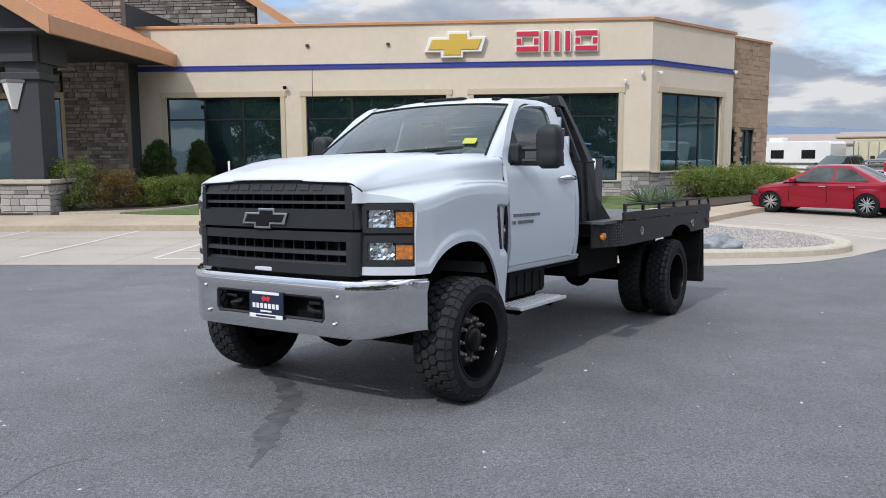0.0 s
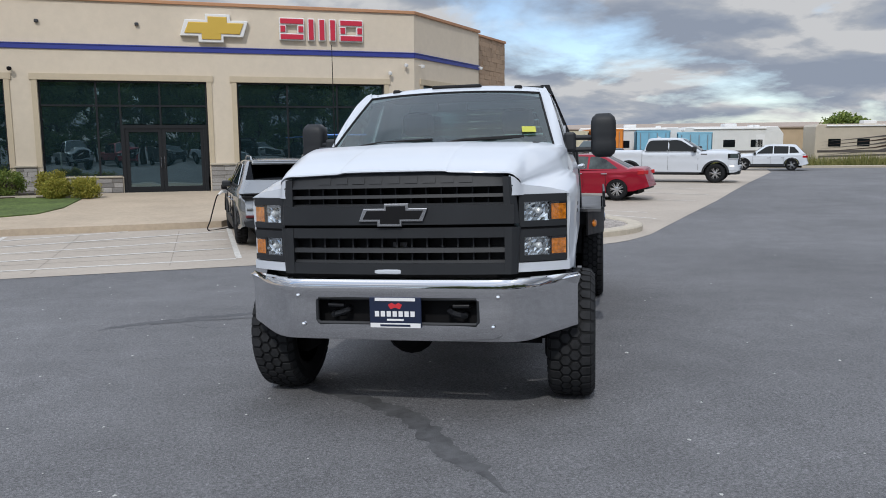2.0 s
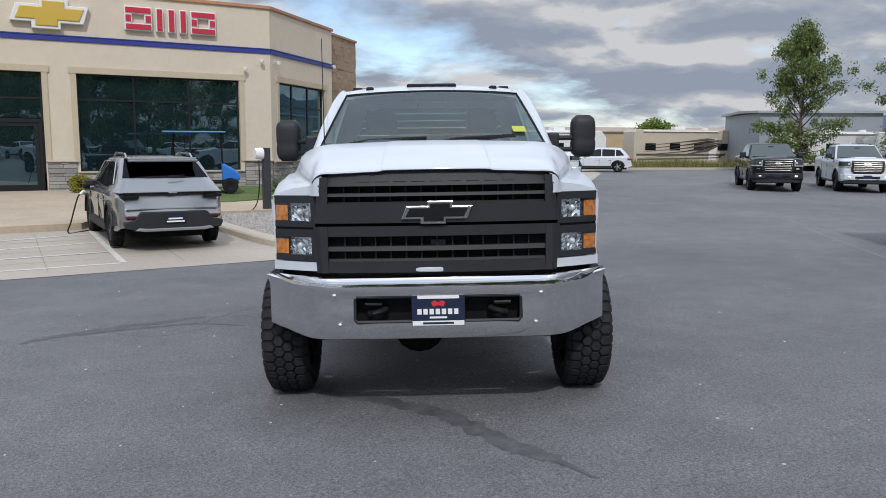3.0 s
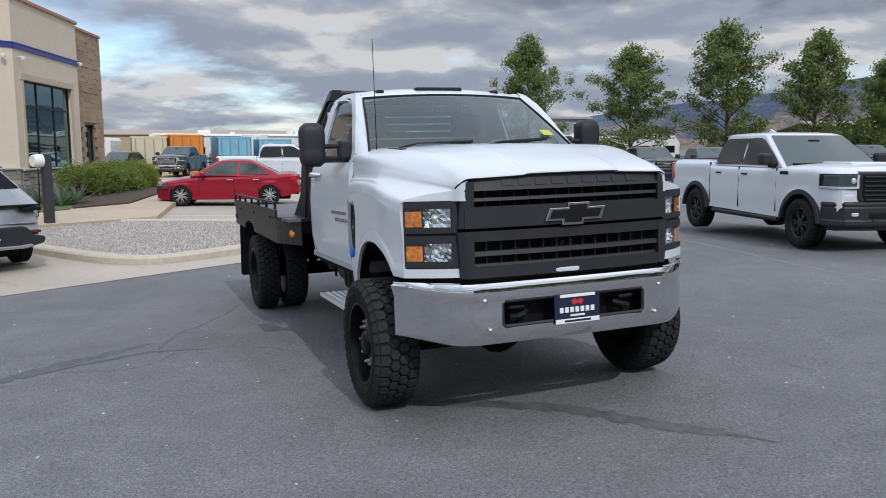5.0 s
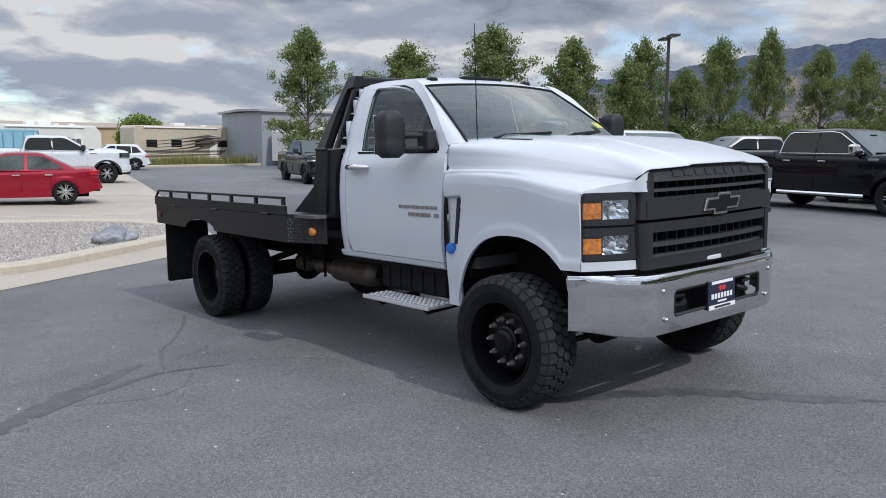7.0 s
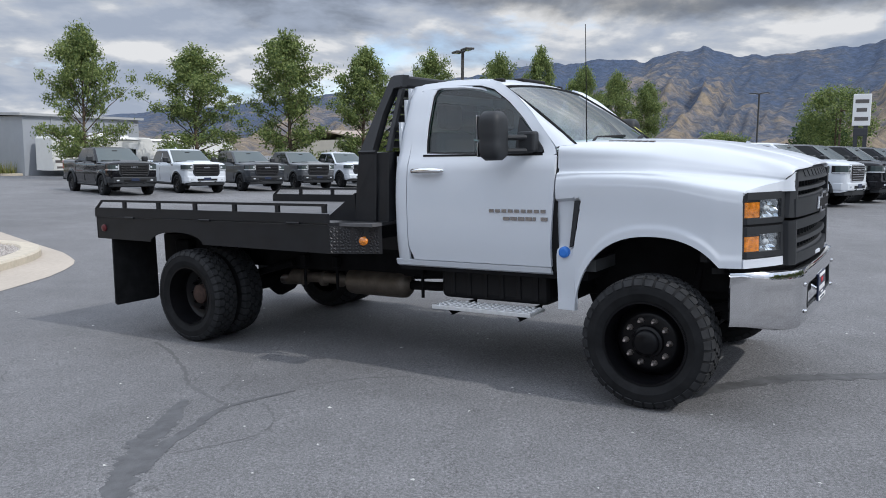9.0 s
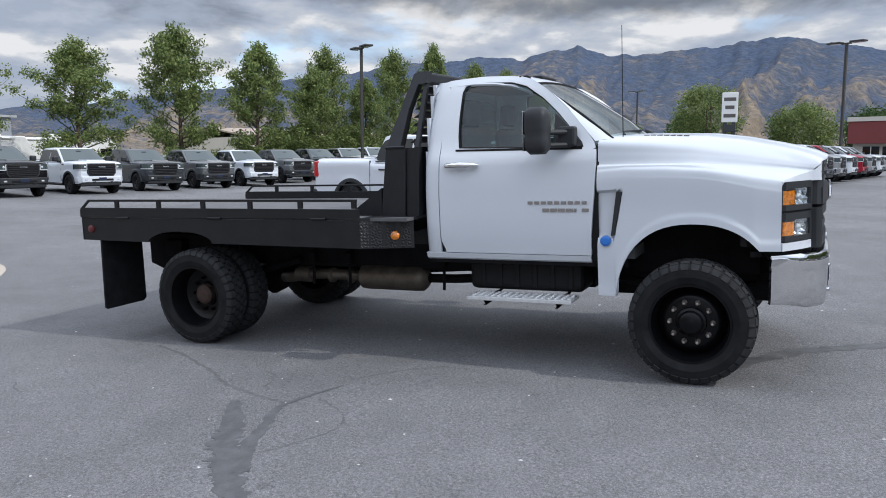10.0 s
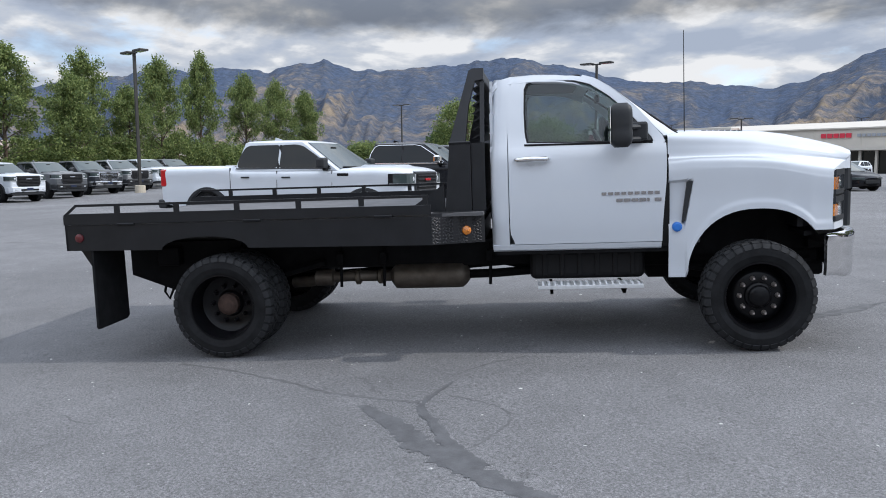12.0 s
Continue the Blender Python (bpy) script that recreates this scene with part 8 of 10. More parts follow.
for i, (pm, word) in enumerate(LINE_UP):
    pickup("display_pickup", park(13.82 + 2.33 * (i + 1), 0.12 - 2.34 * (i + 1), -135.3), pm, f"{word} crew cab pickup in the display line", "pickups in the display line", rim=rim_alu, grille_mat=chrome if i in (0, 1, 3, 4) else None, bumper_mat=chrome if i in (0, 3, 6) else None)

def ev_details(c):
    """Light bar, black hatch panels, roof spoiler, pale trim and the charging lead."""
    x0 = -3.72
    part("light_bar", B(x0 - 0.03, x0 + 0.06, -0.82, 0.82, 0.972, 1.0, bevel=0.010), dark_plastic, c, "black full width tail lamp bar")
    for s in (1, -1):
        part("tail_lens", B(x0 - 0.035, x0 + 0.25, min(s * 0.56, s * 0.845), max(s * 0.56, s * 0.845), 0.90, 0.955, bevel=0.012), dark_plastic, c)
        part("reflector", B(x0 - 0.075, x0 + 0.1, min(s * 0.62, s * 0.80), max(s * 0.62, s * 0.80), 0.555, 0.60, bevel=0.01), dull_red, c)
        part("window_trim", tube(bmesh.new(), [(-0.70, s * 0.90, 1.05), (-1.32, s * 0.745, 1.50), (-1.8, s * 0.72, 1.535), (-2.6, s * 0.735, 1.50), (-3.08, s * 0.87, 1.12)], 0.012, n=6), rim_alu, c)
    part("bumper_panel", prism(bmesh.new(), rounded([(-0.56, 0.665), (-0.66, 0.53), (-0.84, 0.50), (-0.82, 0.40), (-0.64, 0.36), (0.64, 0.36), (0.82, 0.40), (0.84, 0.50), (0.66, 0.53), (0.56, 0.665)], 0.04), x0 - 0.13, x0 + 0.12, "x", bevel=0.012), black_plastic, c)
    part("hatch_crease", B(x0 - 0.02, x0 + 0.10, -0.78, 0.78, 0.70, 0.725, bevel=0.01), p_ev, c)
    part("wiper", tube(bmesh.new(), [(-3.36, -0.02, 1.265), (-3.33, -0.30, 1.275)], 0.010, n=6), dark_plastic, c)
    part("spoiler_lip", B(-3.12, -2.98, -0.60, 0.60, 1.505, 1.55, bevel=0.015), p_ev, c)
    part("plate", B(x0 - 0.165, x0 - 0.15, -0.17, 0.17, 0.48, 0.60, bevel=0.003), navy, c)
    part("plate_bar", B(x0 - 0.169, x0 - 0.165, -0.15, 0.15, 0.485, 0.51), white_print, c)
    part("plate_bar", B(x0 - 0.168, x0 - 0.165, -0.12, 0.12, 0.535, 0.56), white_print, c)
    part("skid_plate", prism(bmesh.new(), [(-0.66, 0.36), (-0.60, 0.40), (-0.45, 0.385), (0.45, 0.385), (0.60, 0.40), (0.66, 0.36), (0.5, 0.335), (-0.5, 0.335)], x0 - 0.175, x0 - 0.05, "x", bevel=0.01), p_silver, c, "silver skid plate")
    part("spoiler", B(-3.05, -2.6, -0.60, 0.60, 1.545, 1.585, bevel=0.018), p_ev, c)
    part("emblem", B(x0 - 0.04, x0 - 0.028, -0.075, 0.075, 0.965, 0.995, bevel=0.004), chrome, c)
    part("charge_flap", B(-0.48, -0.28, 0.94, 1.06, 0.92, 1.02, bevel=0.02), dark_plastic, c, "open black charge port flap")
    part("plug", tube(bmesh.new(), [(-0.36, 0.93, 0.86), (-0.36, 1.06, 0.86), (-0.36, 1.12, 0.80)], 0.03, n=8), sign_white, c)


ev_details(ev)


def charger():
    """Black post with a white box; its lead runs over the gravel to the crossover's port."""
    x, y = CHARGER
    z = ground_z(x, y) + 0.10
    c = thing("charging_post", Matrix.Translation((x, y, z)), "black vehicle charging post with a white box", "charging post")
    part("post", B(-0.09, 0.09, -0.09, 0.09, -0.15, 1.62, bevel=0.01), charcoal, c)
    part("box", lathe(bmesh.new(), [(-0.16, 0.0), (-0.16, 0.13), (-0.05, 0.15), (0.05, 0.15), (0.06, 0.0)], axis="x", n=20, c=(-0.15, 0, 1.47)), sign_white, c, smooth=40)
    a = Vector((x - 0.2, y - 0.02, z + 1.3))
    b = park(0.45, 19.1, 86.4) @ Vector((-0.36, 1.12, 0.80))
    g = lambda u, v: Vector((u, v, ground_z(u, v) + (0.115 if 2.3 < u < 8 else 0.02)))
    pts = [a, a + Vector((-0.03, 0, -0.9)), g(x - 0.5, y - 0.1), g(x - 1.1, y + 0.15), g(2.6, y - 0.5), Vector((2.0, y - 1.0, ground_z(2, y) + 0.16)), g(1.6, y - 1.1), g(0.5, y - 1.0), g(-0.5, y - 1.6), g(b.x - 0.25, b.y + 0.02), Vector((b.x - 0.2, b.y, b.z - 0.55)), Vector((b.x - 0.06, b.y, b.z - 0.08)), b]
    ob = part("charging_cable", tube(bmesh.new(), smooth_pts(pts, 5), 0.014, n=6), dark_plastic, smooth=60)
    tagged(ob, "black charging cable lying on the ground", "cable")


CHARGER = (4.1, 20.75)
charger()
ROW = [(p_black, "black"), (p_white, "white"), (p_slate, "dark grey"), (p_grey, "grey"), (p_white, "white"), (p_grey, "grey"), (p_slate, "dark grey"), (p_silver, "silver"), (p_white, "white"), (p_grey, "grey")]
for i, (pm, word) in enumerate(ROW):
    chromed = i == 6
    pickup("row_pickup", park(26.4 + 3.1 * i, 20.7 - 2.05 * i, -138.0 - 2.0 * i), pm, f"{word} lifted crew cab pickup parked in a line under trees", "pickups in the tree line", grille_mat=chrome if chromed else None, bumper_mat=None if pm is p_white else black_plastic if not chromed else chrome)


# ---- vehicles parked along the street behind, seen in the shop windows ----
BEHIND = [(p_white, "white"), (p_black, "black"), (p_silver, "silver"), (p_red, "red"), (p_slate, "dark grey"), (p_white, "white"), (p_silver, "silver"), (p_black, "black"), (p_white, "white")]
for i, (pm, word) in enumerate(BEHIND):
    pickup("street_pickup", park(-24.0 + 4.3 * i, -19.5 - 0.2 * (i % 3), 62.0), pm, f"{word} crew cab pickup parked facing the showroom", "pickups facing the showroom", rim=rim_alu)

# vehicles on the far side of the yard
FAR_ROW = [(p_white, "white"), (p_silver, "silver"), (p_white, "white"), (p_white, "white"), (p_black, "black"), (p_white, "white"), (p_silver, "silver"), (p_white, "white"), (p_black, "black"), (p_white, "white")]
for i, (pm, word) in enumerate(FAR_ROW):
    tagged(car("far_suv", park(57.0 - 0.35 * i, -42.5 - 3.1 * i, 98.0), SUV, pm, f"{word} sport utility parked in a row across the yard", "car", 2.83, 0.36, rim_alu, UW), group="vehicles across the yard")
pickup("silver_pickup", park(54.1, -50.0, -40.0), p_silver, "silver crew cab pickup parked across the road", rim=rim_alu)
car("dark_suv", park(49.4, -48.3, -60.0), SUV, p_black, "black sport utility parked across the road", "car", 2.83, 0.36, rim_alu, UW)
car("white_sedan", park(21.2, -26.0, 170.0), SEDAN, p_white, "white sedan parked across the lane", "car", 2.70, 0.315, rim_alu, SW, spokes=8)
car("grey_sedan", park(24.0, -30.5, 170.0), SEDAN, p_grey, "grey sedan parked across the lane", "car", 2.70, 0.315, rim_alu, SW, spokes=8)
car("black_sedan", park(19.0, -23.6, 170.0), SEDAN, p_black, "black sedan parked across the lane", "car", 2.70, 0.315, rim_alu, SW, spokes=8)


# ---- foliage ----
def leaf_mat(name, c1, c2):
    m = bpy.data.materials.new(name)
    m.use_nodes = True
    nt = m.node_tree
    N, L = nt.nodes.new, nt.links.new
    p = nt.nodes["Principled BSDF"]
    p.inputs["Roughness"].default_value = 0.55
    p.inputs["Specular IOR Level"].default_value = 0.3
    g = N("ShaderNodeNewGeometry")
    r = N("ShaderNodeMix"); r.data_type = "RGBA"
    r.inputs["A"].default_value, r.inputs["B"].default_value = (*c1, 1), (*c2, 1)
    L(g.outputs["Random Per Island"], r.inputs["Factor"])
    tr = N("ShaderNodeBsdfTranslucent"); mx = N("ShaderNodeMixShader"); mx.inputs[0].default_value = 0.4
    L(r.outputs["Result"], p.inputs["Base Color"]); L(r.outputs["Result"], tr.inputs[0])
    L(p.outputs[0], mx.inputs[1]); L(tr.outputs[0], mx.inputs[2]); L(mx.outputs[0], nt.nodes["Material Output"].inputs[0])
    return m


leaf_tree = leaf_mat("leaf_tree", (0.062, 0.108, 0.034), (0.27, 0.32, 0.11))
leaf_dark = leaf_mat("leaf_dark", (0.025, 0.055, 0.018), (0.085, 0.14, 0.04))
leaf_gold = leaf_mat("leaf_gold", (0.22, 0.24, 0.04), (0.46, 0.40, 0.08))
leaf_shrub = leaf_mat("leaf_shrub", (0.09, 0.15, 0.03), (0.27, 0.32, 0.08))
leaf_rust = leaf_mat("leaf_rust", (0.09, 0.10, 0.03), (0.26, 0.15, 0.05))
agave_mat = leaf_mat("agave_mat", (0.10, 0.15, 0.09), (0.20, 0.26, 0.16))
weed_mat = leaf_mat("weed_mat", (0.11, 0.14, 0.04), (0.30, 0.27, 0.10))


def leaves(centres, per, spread, size, rng, flat=0.0):
    """Small folded leaves scattered about each centre."""
    vs, fs = [], []
    for c in centres:
        for _ in range(per):
            d = Vector((rng.gauss(0, 1), rng.gauss(0, 1), rng.gauss(0, 0.8))) * spread
            q = c + d
            s = size * rng.uniform(0.6, 1.35)
            n = Vector((rng.gauss(0, 1), rng.gauss(0, 1), rng.gauss(0.6, 1))).normalized()
            u = n.orthogonal().normalized()
            u.rotate(Matrix.Rotation(rng.uniform(0, 6.28), 3, n))
            v = n.cross(u)
            k = len(vs)
            vs += [q - u * s, q + v * s * 0.45 + n * s * 0.12, q + u * s, q - v * s * 0.45 + n * s * 0.12]
            fs += [(k, k + 1, k + 2), (k, k + 2, k + 3)]
    return vs, fs


def mesh_from(name, vs, fs, material):
    me = bpy.data.meshes.new(name)
    me.from_pydata([tuple(v) for v in vs], [], fs)
    me.materials.append(material)
    return me


def tree(seed, H, W, m, label, leaf=leaf_tree, group="yard trees"):
    """Trunk with rising limbs and a broken ovate crown."""
    rng = random.Random(seed)
    t = thing("tree", m, label, "tree", group)
    bm = bmesh.new()
    lead = [Vector((0, 0, -0.2))]
    for k in range(1, 9):
        lead.append(lead[-1] + Vector((rng.uniform(-0.08, 0.08), rng.uniform(-0.08, 0.08), H * 0.115)))
    tube(bm, lead, [0.16 * (1 - 0.11 * k) + 0.015 for k in range(9)], n=8)
    cs = []
    n = 58
    for k in range(n):
        f = (k + rng.random()) / n
        z = H * (0.11 + 0.76 * f)
        i = min(7, int((z + 0.2) / (H * 0.115)))
        p0 = lead[i].lerp(lead[i + 1], ((z + 0.2) / (H * 0.115)) - i) if i < 8 else lead[-1]
        a = k * 2.4 + rng.uniform(-0.5, 0.5)
        prof = (0.72 + 0.28 * min(1, f / 0.22)) * (1 - max(0, f - 0.22) / 0.78) ** 0.5
        l = W / 2 * prof * rng.uniform(0.55, 1.20)
        up = l * (rng.uniform(0.45, 0.95) if f > 0.25 else rng.uniform(0.0, 0.45))
        p1 = p0 + Vector((math.cos(a) * l * 0.5, math.sin(a) * l * 0.5, up * 0.55))
        p2 = p0 + Vector((math.cos(a) * l, math.sin(a) * l, up))
        tube(bm, [p0, p1, p2], [0.045 * (1.25 - f), 0.028 * (1.25 - f), 0.008], n=5)
        for q in range(3):
            g = 0.32 + 0.68 * (q + rng.random()) / 3
            b = p0.lerp(p1, g * 2) if g < 0.5 else p1.lerp(p2, (g - 0.5) * 2)
            cs.append(b + Vector((rng.gauss(0, 0.18), rng.gauss(0, 0.18), rng.gauss(0.05, 0.16))))
    for k in range(10):
        cs.append(lead[-1] + Vector((rng.gauss(0, 0.25), rng.gauss(0, 0.25), rng.uniform(-0.6, H * 0.09))))
    part("trunk", bm, bark, t, smooth=60)
    vs, fs = leaves(cs, 106, 0.25, 0.112, rng)
    o = new("crown", mesh_from("crown", vs, fs, leaf))
    o.parent = t
    return t


TREES = [(43.4, 29.9, 9.9), (48.65, 24.5, 9.3), (51.1, 18.6, 10.7), (54.5, 13.6, 10.1), (60.1, 8.6, 10.6), (65.9, 2.2, 11.2), (69.9, -1.7, 12.4), (74.5, -7.0, 11.2), (78.5, -11.2, 11.0), (82.5, -15.5, 10.4), (57.6, 9.6, 8.6), (62.5, 5.0, 8.4)]
protos = [tree(51 + k, 10.0, 7.8 - 0.5 * k, Matrix.Translation((TREES[k][0], TREES[k][1], -0.35)) @ rotz(k * 1.3) @ Matrix.Diagonal((0.76, 0.76, TREES[k][2] / 10.0, 1) if k == 0 else (1, 1, TREES[k][2] / 10.0, 1)), "green leafy pear tree behind the parked pickups") for k in range(4)]
for k, (x, y, h) in enumerate(TREES[4:]):
    o = protos[(k + 1) % 4]
    c = copy_thing(o, Matrix.Translation((x, y, -0.35)) @ rotz(k * 1.7 + 0.4))
    c.matrix_world = Matrix.Translation((x, y, -0.35)) @ rotz(k * 1.7 + 0.4) @ Matrix.Diagonal((0.78, 0.78, h / 10.0, 1))

# trees along the street behind, that the shop windows mirror
for k in range(11):
    copy_thing(protos[k % 4], Matrix.Translation((-36 + 5.2 * k, -33 - 2.0 * (k % 3), -0.2)) @ rotz(k * 0.9))
for k in range(10):
    copy_thing(protos[(k + 2) % 4], Matrix.Translation((-38.5 + 5.2 * k, -38.5, -0.2)) @ rotz(k * 1.9 + 1) @ Matrix.Diagonal((1.35, 1.35, 1.25, 1)))


def far_tree(seed, x, y, H, W, leaf, per=36, size=0.26):
    rng = random.Random(seed)
    t = thing("tree", Matrix.Translation((x, y, -0.4)), "round green tree in the distance", "tree", "distant trees")
    part("trunk", tube(bmesh.new(), [(0, 0, -0.2), (0.1, 0, H * 0.5), (0, 0.1, H * 0.8)], [0.2, 0.12, 0.05], n=6), bark, t)
    cs = []
    for k in range(170):
        a, u = rng.uniform(0, 6.28), rng.uniform(-1, 1)
        r = rng.uniform(0.45, 1.0) ** 0.5
        s = math.sqrt(1 - u * u)
        cs.append(Vector((math.cos(a) * s * r * W / 2, math.sin(a) * s * r * W / 2, H * 0.58 + u * r * H * 0.42)))
    vs, fs = leaves(cs, per, W * 0.065, size, rng)
    o = new("crown", mesh_from("crown", vs, fs, leaf))
    o.parent = t


far_tree(71, 66.0, 61.0, 4.7, 4.6, leaf_shrub)
for k, (x, y) in enumerate(((58, 11), (63, 6.5), (68.5, 0.5), (72.5, -4.5), (77, -9.5), (81, -13.5))):
    far_tree(60 + k, x, y, 3.8 + 0.5 * (k % 3), 5.2, leaf_tree, 75, 0.12)
far_tree(72, 101.0, -46.0, 11.5, 9.0, leaf_tree, 70, 0.19)
far_tree(73, 96.0, -58.0, 9.0, 8.5, leaf_tree, 70, 0.19)
far_tree(74, 118.0, -52.0, 8.0, 8.0, leaf_dark)
far_tree(75, 108.0, -33.0, 5.5, 7.0, leaf_tree, 70, 0.19)
far_tree(76, 104.0, -75.0, 9.0, 9.0, leaf_dark)


def shrub(x, y, w, h, leaf, seed, label, z=None, group="front shrubs", size=0.035):
    rng = random.Random(seed)
    zz = raised(x, y) if z is None else z
    s = thing("shrub", Matrix.Translation((x, y, zz)), label, "shrub", group)
    bm = bmesh.new()
    cs = []
    for k in range(64):
        a, u = rng.uniform(0, 6.28), rng.uniform(0.0, 1)
        r = rng.uniform(0.75, 1.0)
        q = Vector((math.cos(a) * r * w * 0.42 * math.sqrt(1 - (u - 0.35) ** 2 * 1.4 if abs(u - 0.35) < 0.8 else 0.2), math.sin(a) * r * w * 0.42 * math.sqrt(max(0.15, 1 - (u - 0.35) ** 2 * 1.4)), h * (0.12 + 0.78 * u)))
        cs.append(q)
        tube(bm, [(0, 0, 0), q * 0.5 + Vector((0, 0, 0.05)), q], [0.014, 0.009, 0.004], n=4)
    part("stem", bm, bark, s)
    vs, fs = leaves(cs, 85, w * 0.075, size, rng)
    o = new("foliage", mesh_from("foliage", vs, fs, leaf))
    o.parent = s


def cone_shrub(x, y, w, h, seed):
    rng = random.Random(seed)
    s = thing("shrub", Matrix.Translation((x, y, raised(x, y))), "clipped dark green columnar evergreen by the window", "shrub", "front shrubs")
    part("stem", tube(bmesh.new(), [(0, 0, 0), (0, 0, h * 0.9)], [0.04, 0.01], n=6), bark, s)
    cs = []
    for k in range(230):
        u = rng.random()
        a = rng.uniform(0, 6.28)
        r = w / 2 * (1 - u ** 2.2) ** 0.6 * rng.uniform(0.7, 1.0)
        cs.append(Vector((math.cos(a) * r, math.sin(a) * r, h * (0.04 + 0.94 * u))))
    vs, fs = leaves(cs, 190, 0.07, 0.035, rng)
    o = new("foliage", mesh_from("foliage", vs, fs, leaf_dark))
    o.parent = s


cone_shrub(-10.05, 28.0, 1.35, 2.05, 81)
cone_shrub(-9.0, 29.3, 0.9, 2.1, 82)
FRONT = [(-11.2, 23.7, 1.6, 1.75, leaf_shrub), (-10.05, 24.2, 1.5, 1.25, leaf_rust), (-9.25, 24.9, 1.1, 0.95, leaf_shrub), (-8.55, 25.4, 1.2, 1.0, leaf_shrub), (-8.3, 27.0, 0.9, 0.95, leaf_shrub), (-7.0, 28.2, 1.1, 1.0, leaf_gold), (-5.95, 28.3, 1.0, 0.85, leaf_shrub), (-4.75, 28.2, 0.9, 0.8, leaf_gold), (-4.55, 27.3, 0.85, 0.6, leaf_gold), (-3.75, 27.2, 0.9, 0.62, leaf_gold)]
for k, (x, y, w, h, lf) in enumerate(FRONT):
    shrub(x, y, w, h, lf, 90 + k, {"leaf_gold": "low golden shrub at the foot of the wall", "leaf_rust": "rust tinged green shrub at the foot of the wall"}.get(lf.name, "rounded green shrub at the foot of the wall"))
rr = random.Random(5)
for k in range(13):
    f = k / 12
    x, y = 8.7 + 5.2 * f + rr.uniform(-0.2, 0.2), 27.2 + 4.2 * f + rr.uniform(-0.2, 0.2)
    shrub(x, y, rr.uniform(1.2, 1.7), rr.uniform(0.85, 1.15), leaf_gold if k in (11, 12) else leaf_shrub, 120 + k, "spreading green hedge shrub along the slanted wall", group="hedge shrubs")
for k in range(2):
    shrub(0.9 + 0.9 * k, 27.8, 0.7, 0.5, leaf_gold, 150 + k, "low golden shrub at the foot of the wall")


def agave(x, y, seed, r=0.8):
    rng = random.Random(seed)
    s = thing("agave", Matrix.Translation((x, y, raised(x, y))), "spiky grey green agave plant in mulch", "plant", "agaves")
    for k in range(34):
        a = rng.uniform(0, 6.28)
        up = rng.uniform(0.25, 1.2)
        l = r * rng.uniform(0.7, 1.1)
        d = Vector((math.cos(a) * math.cos(up), math.sin(a) * math.cos(up), math.sin(up)))
        sd = Vector((-math.sin(a), math.cos(a), 0))
        bm = bmesh.new()
        rows = []
        for f, w in ((0, 0.03), (0.4, 0.035), (0.8, 0.018), (1.0, 0.002)):
            q = d * l * f - Vector((0, 0, 0.12 * f * f * l))
            rows.append([q - sd * w + Vector((0, 0, 0.01)), q - Vector((0, 0, 0.006)), q + sd * w + Vector((0, 0, 0.01))])
        part("leaf", skin(bm, rows), agave_mat, s)


agave(6.55, 24.7, 201, 0.95)
agave(7.15, 24.9, 202, 0.8)
agave(6.5, 25.6, 203, 0.75)
agave(7.3, 25.7, 204, 0.7)


def weeds():
    """Tall dry grass on the strip past the far kerb."""
    rng = random.Random(9)
    vs, fs = [], []
    for k in range(9000):
        f = rng.random()
        a, b = Vector((34.0, 45.2)), Vector((58.5, 34.6))
        p = a.lerp(b, f) + Vector((0.4, 0.92)) * rng.uniform(0.3, 4.5)
        h = rng.uniform(0.3, 1.0) * (0.6 + 0.6 * noise.noise(Vector((p.x * 0.4, p.y * 0.4, 0))) + 0.3)
        d = Vector((rng.gauss(0, 0.15), rng.gauss(0, 0.15)))
        s = Vector((rng.uniform(-1, 1), rng.uniform(-1, 1))).normalized() * 0.03
        k0 = len(vs)
        z = ground_z(p.x, p.y)
        vs += [(p.x - s.x, p.y - s.y, z), (p.x + s.x, p.y + s.y, z), (p.x + d.x, p.y + d.y, z + max(0.15, h))]
        fs.append((k0, k0 + 1, k0 + 2))
    o = new("tall_grass", mesh_from("tall_grass", [Vector(v) for v in vs], fs, weed_mat))
    tagged(o, "tall dry weeds along the lot edge", "grass", kind="stuff")


weeds()
patch("verge", [(34.0, 45.2), (46.5, 39.8), (58.5, 34.6), (90, 2), (150, -60), (160, 40), (110, 110), (40, 60)], mat("verge_mat", (0.20, 0.17, 0.09), 0.95, var=0.3, scale=3, var2=0.25, scale2=0.2), 0.02, 8.0, kind_tag="structure", label="dry grass verge beyond the lot kerb", category="verge")
tagged(part("kerb", bands([(33.6, 45.0), (40, 42.3), (46.5, 39.5), (52, 37.1), (58.5, 34.3)], 0.3, -0.02, 0.16), kerb_mat), "pale concrete kerb at the lot edge", "kerb", kind="structure")


